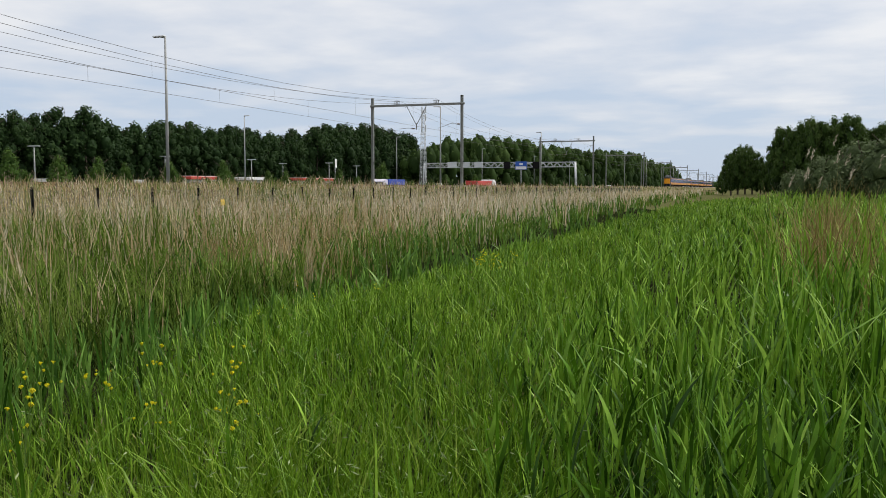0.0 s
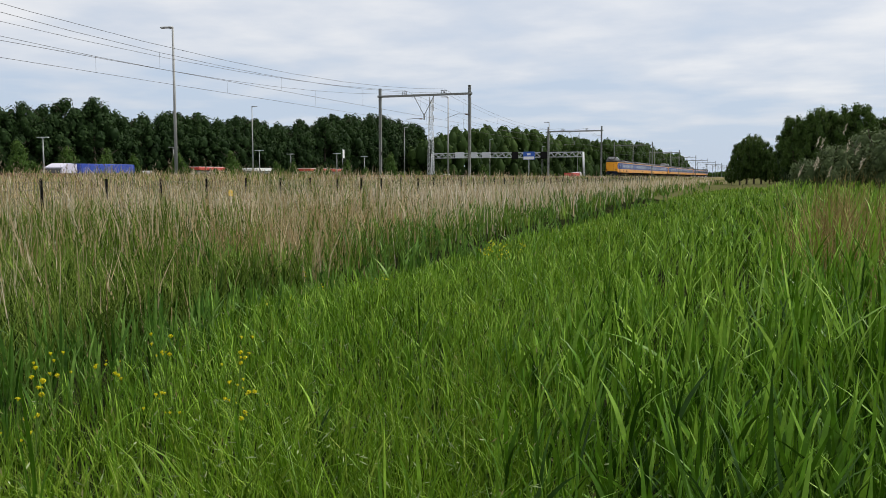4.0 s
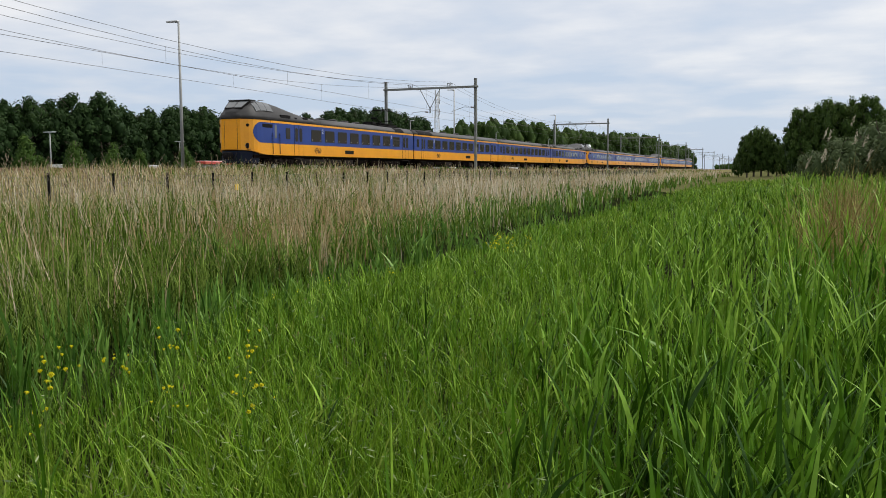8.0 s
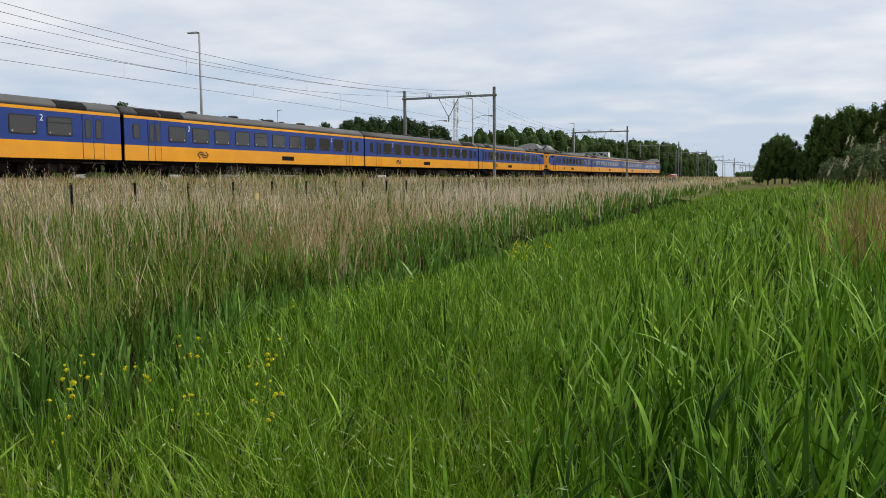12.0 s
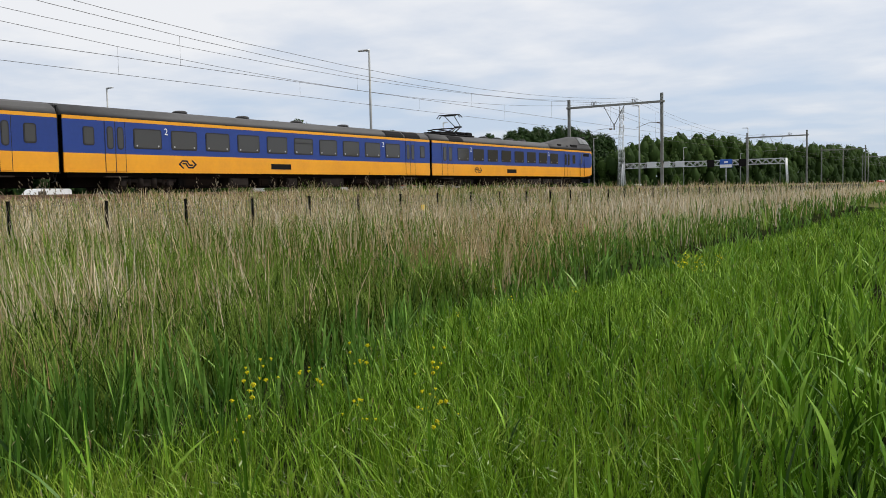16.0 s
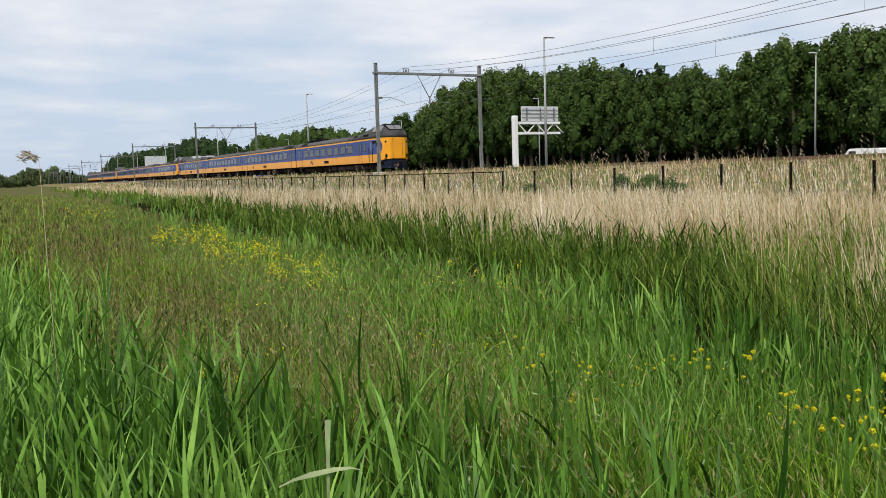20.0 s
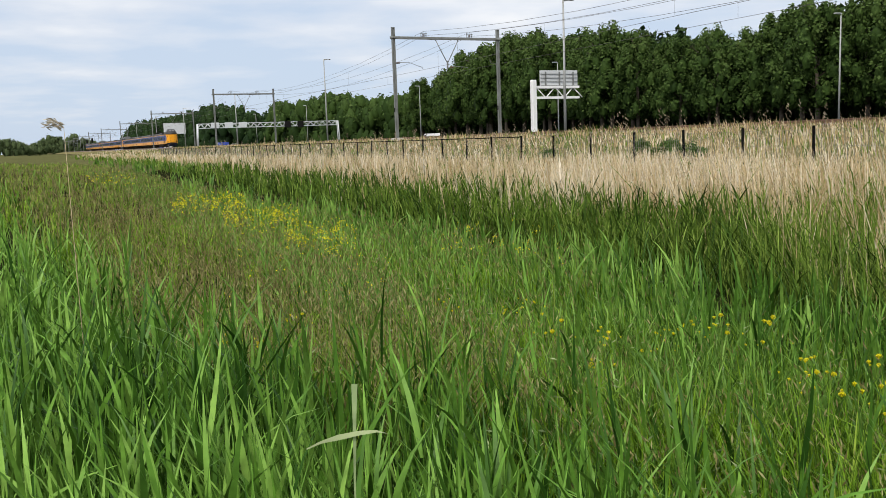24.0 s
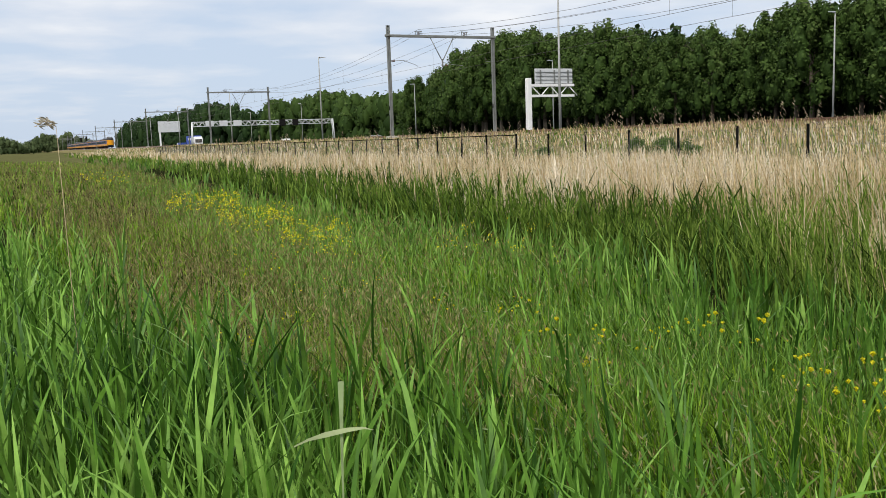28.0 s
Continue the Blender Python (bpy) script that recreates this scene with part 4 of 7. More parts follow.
def gantry(y, signs):
    g = thing("road_gantry", "white steel lattice gantry across the motorway", "gantry", pose(0, y, 0), "gantries over the motorway")
    s = Shape()
    truss(s, -42.0, -81.3, 6.75, 1.15, 1.0, 22)
    part("truss", s, M_STEEL_LIGHT, g)
    for x in (-42.0, -81.3):
        s = Shape()
        for d in (-0.5, 0.5):
            s.rod((x + (0.35 if x > -60 else -0.35), d * 1.5, ROAD_Z - 0.2), (x, d, 7.9), 0.17, 6)
        for k in range(4):
            s.box(x + (0.35 if x > -60 else -0.35) * (1 - k / 4), 0, 1.4 + k * 1.5, 0.1, 1.4 - 0.1 * k, 0.1)
        part("leg", s, M_STEEL_LIGHT, g)
    for kind, x, w, h, z, m in signs:
        d = -0.75 if y > 0 else 0.75
        p = part(kind, Shape().box(x, d, z, w, 0.25, h, 0.04), m, g)
        if kind == "direction_sign":
            b = Shape()
            b.box(x, d - 0.14, z - h * 0.28, w * 0.94, 0.02, h * 0.36)
            b.box(x, d - 0.14, z + h * 0.18, w * 0.30, 0.02, h * 0.22)
            part("lettering", b, M_WHITE, p, "white unreadable lettering bars")
            part("post", Shape().rod((x, d, ROAD_Z - 0.1), (x, d, z - h / 2), 0.09, 8), M_STEEL_LIGHT, p)


gantry(211, [("back_panel", -73.6, 2.4, 1.5, 7.4, M_STEEL_LIGHT), ("back_panel", -70.0, 2.2, 1.4, 7.4, M_STEEL_LIGHT), ("back_panel", -66.5, 2.2, 1.4, 7.4, M_STEEL_LIGHT),
             ("signal_panel", -59.0, 1.7, 1.7, 7.2, M_BLACK), ("direction_sign", -55.4, 2.9, 2.0, 7.1, M_SIGNBLUE), ("signal_panel", -51.6, 1.7, 1.7, 7.2, M_BLACK)])
gantry(-240, [("back_panel", -46.5, 2.2, 1.5, 7.4, M_STEEL_LIGHT), ("back_panel", -50.2, 2.2, 1.5, 7.4, M_STEEL_LIGHT), ("back_panel", -54.0, 2.2, 1.5, 7.4, M_STEEL_LIGHT),
              ("signal_panel", -66.5, 1.7, 1.7, 7.2, M_BLACK), ("signal_panel", -70.2, 1.7, 1.7, 7.2, M_BLACK)])


def half_gantry():
    g = thing("road_sign", "light grey cantilever signpost seen from its back", "road sign", pose(0, -68.5, 0))
    part("post", Shape().box(-42.0, 0, 3.75, 0.46, 0.46, 5.9, 0.05), M_WHITE, g)
    s = Shape()
    for z in (5.1, 6.05):
        s.box(-44.4, 0, z, 5.0, 0.30, 0.22)
    for k in range(5):
        s.rod((-42.3 - k, 0, 5.1 if k % 2 else 6.05), (-43.3 - k, 0, 6.05 if k % 2 else 5.1), 0.06, 5)
    part("arm", s, M_WHITE, g)
    p = part("panel", Shape().box(-44.9, -0.25, 6.75, 4.1, 0.08, 1.65, 0.02), M_STEEL_LIGHT, g, "plain grey back of the panel")
    s = Shape()
    for z in (6.2, 6.55, 6.9, 7.25):
        s.box(-44.9, -0.18, z, 4.0, 0.06, 0.05)
    for x in (-43.4, -44.9, -46.4):
        s.box(x, -0.12, 6.6, 0.1, 0.1, 1.7)
    part("stiffener", s, M_MAST, p)
    g2 = thing("road_sign", "white panel on two posts beside the motorway", "road sign", pose(0, -300, 0))
    part("post", Shape().box(-42.0, 0, 4.2, 0.5, 0.5, 6.6, 0.05), M_WHITE, g2)
    part("panel", Shape().box(-45.0, 0.2, 8.2, 7.0, 0.15, 3.6, 0.03), M_STEEL_LIGHT, g2)


half_gantry()


def lamp_post(h, arms):
    l = thing("street_lamp", "tall slender galvanised motorway lamp post", "street lamp", group="motorway lamps")
    part("pole", Shape().rod((0, 0, 0.7), (0, 0, 0.7 + h), 0.13, 8, 0.07), M_LAMPPOST, l)
    for k in arms:
        part("lamp_head", Shape().box(k * 0.5, 0, 0.7 + h + 0.02, 1.0, 0.32, 0.12, 0.04).rod((0, 0, 0.7 + h - 0.1), (k * 0.6, 0, 0.7 + h + 0.02), 0.04), M_STEEL_LIGHT, l)
    return l


def lamps():
    a = lamp_post(11.75, (-1,))
    ys = [-420, -363, -306, -249, -183, -122.8, -60.4, -4.0, 52.3, 109.6, 167, 224, 281, 338, 395, 452]
    a.matrix_world = pose(-40, ys[0], 0)
    for y in ys[1:]:
        copy_thing(a, pose(-40, y, 0) @ Matrix.Diagonal((1, 1, 1.1 if y == -122.8 else 1.0, 1)))
    b = lamp_post(12.9, (1,))
    ys = [-300, -240, -161.5, -111, -61, -4, 53.2, 112.7, 171, 232, 292, 352]
    b.matrix_world = pose(-72.5 - 8.5, ys[0] * 1.12, 0)
    for y in ys[1:]:
        copy_thing(b, pose(-81, y * 1.12, 0))
    c = lamp_post(6.5, (-1, 1))
    spots = [(-92, 92), (-100, 130), (-96, 152), (-104, 178), (-98, 205), (-92, 178)]
    c.matrix_world = pose(*spots[0], 0)
    for x, y in spots[1:]:
        copy_thing(c, pose(x, y, 0))


lamps()


def radio_mast():
    m = thing("radio_mast", "grey lattice telecom mast with panel antennas", "radio mast", pose(-93, 240, 0))
    s = Shape()
    H, n = 24.5, 16
    for k in range(4):
        a, b = (1 if k in (0, 1) else -1), (1 if k in (0, 3) else -1)
        s.rod((a * 0.9, b * 0.9, 0.4), (a * 0.35, b * 0.35, H), 0.07, 5)
    for i in range(n):
        z0, z1 = 0.5 + i * (H - 0.5) / n, 0.5 + (i + 1) * (H - 0.5) / n
        w0, w1 = 0.9 - 0.55 * z0 / H, 0.9 - 0.55 * z1 / H
        for (a, b), (c, d) in (((1, 1), (1, -1)), ((1, -1), (-1, -1)), ((-1, -1), (-1, 1)), ((-1, 1), (1, 1))):
            s.rod((a * w0, b * w0, z0), (c * w1, d * w1, z1), 0.04, 4)
            s.rod((c * w0, d * w0, z0), (a * w1, b * w1, z1), 0.04, 4)
    part("lattice", s, M_STEEL_LIGHT, m)
    for z in (19.0, 22.2, 24.4):
        for k in range(3):
            a = k * 2.094 + 0.4
            part("antenna", Shape().box(0.75 * math.cos(a), 0.75 * math.sin(a), z, 0.3, 0.3, 1.9, 0.05), M_STEEL_LIGHT, m)


radio_mast()


# ---- buildings of the rest area ----
def flat_building(x, y, w, d, h, stripe, label):
    b = thing("service_building", label, "building", pose(x, y, 0.7))
    part("wall", Shape().box(0, 0, h * 0.4, w, d, h * 0.8), M_GREYWALL, b)
    part("fascia", Shape().box(0, 0, h * 0.92, w + 1.0, d + 1.0, h * 0.18, 0.05), stripe, b)
    part("roof", Shape().box(0, 0, h * 1.03, w + 0.6, d + 0.6, 0.1), M_WHITE, b)
    for k in range(int(d // 3)):
        part("window", Shape().box(w / 2 + 0.03, -d / 2 + 1.5 + k * 3, h * 0.42, 0.08, 2.2, h * 0.45), M_GLASS, b)
    return b


flat_building(-102, 142.5, 4, 10.4, 3.0, M_RED, "low grey filling station with a red fascia")
flat_building(-102, 189.5, 4, 19.5, 3.1, M_RED, "low shop building with a red roof edge")
flat_building(-100, 156, 6, 7, 2.9, M_WHITE, "small white flat-roofed kiosk")


# ---- road vehicles ----
def car_model(paint, label):
    c = thing("car", label, "car")
    body = [(-2.1, 0.35, 0.62), (-2.15, 0.5, 0.78), (-2.05, 0.85, 0.86), (-1.2, 0.95, 0.88), (1.1, 0.98, 0.88), (2.0, 0.90, 0.86), (2.15, 0.6, 0.80), (2.1, 0.35, 0.66)]
    s = Shape()
    s.loft([[(-0.86, a, b) for a, b, w in body], [(0.86, a, b) for a, b, w in body]])
    part("body", s, paint, c)
    s = Shape().loft([[(-0.80, -1.75, 0.93), (0.80, -1.75, 0.93), (0.80, 0.95, 0.95), (-0.80, 0.95, 0.95)], [(-0.64, -1.25, 1.42), (0.64, -1.25, 1.42), (0.64, 0.15, 1.44), (-0.64, 0.15, 1.44)]])
    part("glasshouse", s, M_GLASS, c)
    part("roof", Shape().box(0, -0.55, 1.45, 1.24, 1.45, 0.05, 0.02), paint, c)
    for x in (-0.8, 0.8):
        for y in (-1.3, 1.3):
            w = part("wheel", Shape().rod((x - 0.1, y, 0.32), (x + 0.1, y, 0.32), 0.32, 14), M_RUBBER, c)
            part("rim", Shape().rod((x - 0.11, y, 0.32), (x + 0.11, y, 0.32), 0.19, 10), M_STEEL_LIGHT, w)
    return c


def van_model(paint, label):
    c = thing("van", label, "van")
    s = Shape()
    prof = [(-2.4, 0.35), (-2.42, 1.1), (-2.35, 1.80), (-2.15, 1.92), (0.7, 1.95), (0.95, 1.88), (1.6, 1.2), (2.35, 1.02), (2.45, 0.7), (2.42, 0.38)]
    s.loft([[(-0.95, a, b) for a, b in prof], [(0.95, a, b) for a, b in prof]])
    part("body", s, paint, c)
    part("side_window", Shape().box(0, 0.55, 1.48, 1.93, 0.8, 0.45, 0.02), M_GLASS, c)
    for x in (-0.85, 0.85):
        for y in (-1.6, 1.7):
            part("wheel", Shape().rod((x - 0.11, y, 0.35), (x + 0.11, y, 0.35), 0.35, 14), M_RUBBER, c)
    return c


def truck_model(paint, cab_paint, label, length=13.0, load=2.75, tall=1.0):
    c = thing("truck", label, "truck")
    part("trailer", Shape().box(0, -length / 2 + 2.0, 1.17 + load / 2, 2.5, length, load, 0.06), paint, c)
    part("chassis", Shape().box(0, -length / 2 + 3.0, 0.98, 1.2, length + 3, 0.3), M_DARK, c)
    s = Shape()
    prof = [(2.6, 0.55), (2.6, 3.4 * tall), (3.6, 3.6 * tall), (4.6, 3.0 * tall), (4.85, 1.6 * tall), (4.85, 0.5)]
    s.loft([[(-1.22, a, b) for a, b in prof], [(1.22, a, b) for a, b in prof]])
    cb = part("cab", s, cab_paint, c)
    part("windscreen", Shape().loft([[(-1.05, 4.90, 1.75 * tall), (1.05, 4.90, 1.75 * tall), (1.05, 4.68, 2.8 * tall), (-1.05, 4.68, 2.8 * tall)], [(-1.05, 4.93, 1.75 * tall), (1.05, 4.93, 1.75 * tall), (1.05, 4.71, 2.8 * tall), (-1.05, 4.71, 2.8 * tall)]]), M_GLASS, cb)
    for k in (-1, 1):
        if load > 2:
            part("lettering", Shape().box(k * 1.262, -length / 2 + 2.0, 2.9, 0.02, length * 0.45, 0.7), M_WHITE, c, "pale unreadable lettering bar")
    for x in (-1.05, 1.05):
        for y in (3.7, 1.0, -length + 4.6, -length + 5.9, -length + 7.2):
            part("wheel", Shape().rod((x - 0.16, y, 0.5), (x + 0.16, y, 0.5), 0.5, 14), M_RUBBER, c)
    return c


TRAFFIC = []         # (vehicle, lane x, metres along the line at a time, that time, speed)


def traffic():
    TRAFFIC.append((truck_model(M_TRUCKBLUE, M_LILAC, "low blue lorry with a pale cab driving on the motorway", 8.4, 1.25, 0.68), -70.0, 86.5, 3.5, -21.2))
    TRAFFIC.append((van_model(M_WHITE, "white delivery van driving on the motorway"), -73.0, -56.0, 20.0, -25.6))
    TRAFFIC.append((truck_model(M_RED, M_WHITE, "low orange-red lorry driving away on the motorway", 9.0, 0.9, 0.66), -50.0, 161.0, 0.0, 19.4))
    TRAFFIC.append((truck_model(M_LILAC, M_WHITE, "white and lilac lorry passing on the motorway", 13.5), -48.0, -4.0, 17.0, 23.0))
    TRAFFIC.append((truck_model(M_TRUCKBLUE, M_WHITE, "blue and white lorry far off on the motorway", 12.0), -50.0, -338.0, 25.0, 19.0))
    TRAFFIC.append((car_model(M_GREYWALL, "grey car driving on the motorway"), -66.5, -250.0, 25.0, -28.0))
    TRAFFIC.append((car_model(M_WHITE, "white car driving on the motorway"), -51.0, -210.0, 25.0, 27.0))
    spots = [(46.2, M_WHITE, 0), (44.7, M_WHITE, 1), (40.9, M_WHITE, 0), (39.8, M_GREYWALL, 1), (50, M_GREYWALL, 0), (53, M_WHITE, 0), (55.5, M_RED, 0), (58, M_WHITE, 0), (60.5, M_TRUCKBLUE, 0), (62.8, M_PAINTYELLOW, 1),
             (64.6, M_WHITE, 1), (67.5, M_WHITE, 0), (70, M_GREYWALL, 0), (73.5, M_WHITE, 0), (76, M_RED, 0), (79.5, M_GREYWALL, 0), (83, M_WHITE, 0), (20.5, M_WHITE, 1)]
    for az, paint, kind in spots:
        y = 86.5 / math.tan(radians(az))
        v = van_model(paint, "parked light van at the rest area") if kind else car_model(paint, "parked car at the rest area")
        v["group"] = "vehicles parked at the rest area"
        v.matrix_world = pose(-86.5, y, 0.86, 0, 0, 80)
    s = Shape().box(-88.5, 90, 0.79, 12, 190, 0.14)
    solid("parking_area", s, M_ASPHALT, "grey asphalt parking strip of the rest area", "parking area", kind="structure")
    f = thing("flag", "white banner flag on a slim pole", "flag", pose(-92, 181, 0.7))
    part("pole", Shape().rod((0, 0, 0), (0, 0, 7.6), 0.06, 6), M_STEEL_LIGHT, f)
    part("cloth", Shape().loft([[(0.02, 0.05, 5.6), (0.0, 0.9, 5.5), (0.0, 0.8, 7.5), (0.02, 0.05, 7.5)], [(0.05, 0.05, 5.6), (0.03, 0.9, 5.5), (0.03, 0.8, 7.5), (0.05, 0.05, 7.5)]]), M_WHITE, f)
    for y in (-395, -430):
        for x in (-25.5,):
            g = thing("railway_signal", "dark railway signal on a post", "railway signal", pose(x, y, 1.6), "railway signals")
            part("post", Shape().rod((0, 0, 0), (0, 0, 5.0), 0.08, 6), M_MAST, g)
            part("signal_head", Shape().box(0, 0, 4.6, 0.7, 0.3, 1.9, 0.05), M_BLACK, g)
    m = thing("marker_plate", "small yellow plate on the railway fence", "plate", pose(-18.5, 27.3, 1.18))
    part("plate", Shape().box(0, 0, 0, 0.03, 0.25, 0.22, 0.01), M_PAINTYELLOW, m)
    part("stake", Shape().box(-0.03, 0, -0.3, 0.03, 0.04, 0.8), M_FENCE, m)


traffic()

# ---- trees ----
def leaf_mass(name, material, lobes, per, leaf, g, tone_noise=0.12, slim=0.6, core=0.66, hide=True):
    """A crown of overlapping rounded lobes: leaf sprays lie on each lobe like shingles over an inner mass darkened for
    shade.
    lobes: rows of x, y, z, radius across, radius up, tone."""
    lobes = np.asarray(lobes, float)
    n = len(lobes)
    C = np.repeat(lobes, per, 0)
    d = unit(g.normal(size=(len(C), 3)) + np.array([0, 0, 0.25]))
    k = g.uniform(0.35, 1.14, len(C))[:, None] ** 0.5 + np.maximum(0, d[:, 2:]) * g.uniform(0, 0.12, len(C))[:, None]
    R = C[:, [3, 3, 4]]
    P = C[:, :3] + d * R * k
    keep = np.ones(len(P), bool)
    if hide:                                    # drop the sprays buried in a neighbouring lobe
        for j in range(n):
            q = (P - lobes[j, :3]) / lobes[j, [3, 3, 4]]
            keep &= ((q * q).sum(1) > 0.60) | (np.arange(len(P)) // per == j)
    P, d, R, C = P[keep], d[keep], R[keep], C[keep]
    m = len(P)
    nrm = unit(d / R * R.mean(1)[:, None] + g.normal(size=P.shape) * 0.50 + np.array([0, 0, 0.30]))
    al = unit(np.cross(nrm, np.cross(g.normal(size=P.shape) * 0.9 + d * 0.6 + np.array([0.0, 0.35, 0.8]), nrm)))
    size = leaf * g.uniform(0.55, 1.4, m)
    u = np.clip(C[:, 5] + g.normal(size=m) * tone_noise, 0, 1)
    side = np.cross(nrm, al)
    s = size[:, None]
    verts = np.stack([P - al * s * 0.5, P + side * s * slim * 0.5 + al * s * 0.08, P + al * s * 0.5, P - side * s * slim * 0.5 + al * s * 0.08], 1).reshape(-1, 3)
    quads = np.arange(4 * m).reshape(-1, 4)
    uq = u
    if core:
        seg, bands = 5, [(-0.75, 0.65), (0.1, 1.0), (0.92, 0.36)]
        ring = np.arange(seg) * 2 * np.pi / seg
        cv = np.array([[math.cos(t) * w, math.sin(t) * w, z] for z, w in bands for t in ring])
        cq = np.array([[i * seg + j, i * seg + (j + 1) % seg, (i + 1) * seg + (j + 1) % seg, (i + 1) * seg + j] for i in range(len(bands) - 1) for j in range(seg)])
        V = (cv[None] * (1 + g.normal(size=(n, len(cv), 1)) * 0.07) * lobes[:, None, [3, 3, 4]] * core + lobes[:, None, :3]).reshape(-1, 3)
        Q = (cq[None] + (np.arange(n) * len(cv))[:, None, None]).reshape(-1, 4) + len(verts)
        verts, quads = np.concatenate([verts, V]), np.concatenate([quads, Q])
        # cores take a darker tone, the shade inside the crown put into colour
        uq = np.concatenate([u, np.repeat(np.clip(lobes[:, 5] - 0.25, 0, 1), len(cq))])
    me = bpy.data.meshes.new(name)
    me.vertices.add(len(verts))
    me.vertices.foreach_set("co", verts.astype(np.float32).ravel())
    me.loops.add(quads.size)
    me.loops.foreach_set("vertex_index", quads.astype(np.int32).ravel())
    me.polygons.add(len(quads))
    me.polygons.foreach_set("loop_start", (np.arange(len(quads)) * 4).astype(np.int32))
    me.update(calc_edges=True)
    lay = me.uv_layers.new(name="UVMap")
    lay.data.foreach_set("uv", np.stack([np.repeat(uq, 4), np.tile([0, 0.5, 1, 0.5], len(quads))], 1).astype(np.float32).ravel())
    me.materials.append(material)
    return me


def tree_meshes(seed, height, radius, base, n_lobe, per, leaf, material, shape="oval", plume=1.35, lobe=(0.22, 0.38)):
    """Trunk with limbs, and a crown of lobes that fill an uneven outline; plume stretches the lobes upward."""
    g = np.random.default_rng(seed)
    knobs = [(g.uniform(0, 6.28), g.uniform(0.2, 0.95), g.uniform(0.08, 0.24)) for _ in range(6)]

    def envelope(u, a):
        if shape == "poplar":
            r = np.interp(u, [0, 0.10, 0.35, 0.65, 0.85, 1.0], [0.70, 0.95, 1.0, 0.98, 0.86, 0.62])
        elif shape == "cone":
            r = np.interp(u, [0, 0.15, 0.5, 1.0], [0.8, 1.0, 0.75, 0.05])
        else:
            r = math.sqrt(max(0.0, 1 - ((u - 0.40) / 0.62) ** 2))
        for la, lu, lr in knobs:
            r += lr * math.exp(-((u - lu) / 0.16) ** 2) * max(0.0, math.cos(a - la)) - lr * 0.2
        return max(0.05, r) * radius
    rows = []
    for i in range(n_lobe):
        u = ((i + g.uniform(0, 1)) / n_lobe) ** 0.85
        a = i * 2.4 + g.uniform(-0.6, 0.6)
        q = radius * g.uniform(*lobe) * (1.0 if u < 0.75 else 0.80)
        r = max(0.0, envelope(u, a) - q * 0.75) * g.uniform(0.55, 1.0)
        top = height * (1 - 0.07 * abs(math.sin(a * 1.7 + seed))) - q * plume
        z = base + q * 0.7 + u * (top - base - q * 0.7)
        # tone rises with height: light on the crown's top put into colour
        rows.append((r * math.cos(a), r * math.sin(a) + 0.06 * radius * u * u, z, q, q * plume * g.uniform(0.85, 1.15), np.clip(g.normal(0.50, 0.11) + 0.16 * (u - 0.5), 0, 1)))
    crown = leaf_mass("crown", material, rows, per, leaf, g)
    t = Shape()
    r0 = height * 0.014 + 0.05
    pts = [Vector((0, 0, -0.3)), Vector((g.normal() * 0.1, g.normal() * 0.1, base)), Vector((g.normal() * 0.25, g.normal() * 0.25, height * 0.6)), Vector((g.normal() * 0.3, g.normal() * 0.3, height * 0.92))]
    rad = [r0 * 1.2, r0, r0 * 0.55, 0.03]
    for a, b, ra, rb in zip(pts, pts[1:], rad, rad[1:]):
        t.rod(a, b, ra, 7, rb)
    for i in range(9):
        h = g.uniform(base, height * 0.8)
        a = g.uniform(0, 6.28)
        k = radius * g.uniform(0.4, 0.7)
        t.rod((0, 0, h), (k * math.cos(a), k * math.sin(a), min(h + k * 0.8, height * 0.9)), r0 * 0.35, 5, 0.015)
    return t.mesh("trunk", M_BARK), crown


def plant(name, label, category, meshes, m, group):
    t = thing(name, label, category, m, group)
    part("trunk", meshes[0], None, t)
    part("crown", meshes[1], None, t)
    return t


POPLARS = [tree_meshes(20 + i, 16.2 + i * 0.5, 4.6 + 0.4 * (i % 3), 3.2, 76, 84, 0.44, M_LEAF, "poplar", 1.35, (0.14, 0.30)) for i in range(5)]
ROUND = [tree_meshes(40 + i, 15.4 + 0.4 * i, 6.2, 0.8, 70, 60, 0.60, M_LEAF_DARK, "oval", 1.15, (0.15, 0.30)) for i in range(3)]
# back-row trees: dark leaf colour stands for shade behind the front crowns
BACK = [tree_meshes(50 + i, 15.0 + i, 5.2, 0.8, 30, 48, 1.0, M_LEAF_DARK, "poplar", 1.6, (0.28, 0.42)) for i in range(2)]
SMALL = [tree_meshes(60 + i, 5.4 + 0.4 * i, 2.4, 0.3, 26, 80, 0.30, M_LEAF_BUSH, "cone", 1.2) for i in range(3)]
WILLOWS = [tree_meshes(75 + i, 3.6 + 0.4 * i, 2.3, 0.0, 26, 110, 0.22, M_WILLOW, "oval", 1.0, (0.26, 0.42)) for i in range(2)]
BUSHES = [tree_meshes(70 + i, 3.0 + 0.6 * i, 2.2, 0.0, 18, 70, 0.30, M_LEAF_BUSH, "oval", 1.0, (0.28, 0.42)) for i in range(3)]


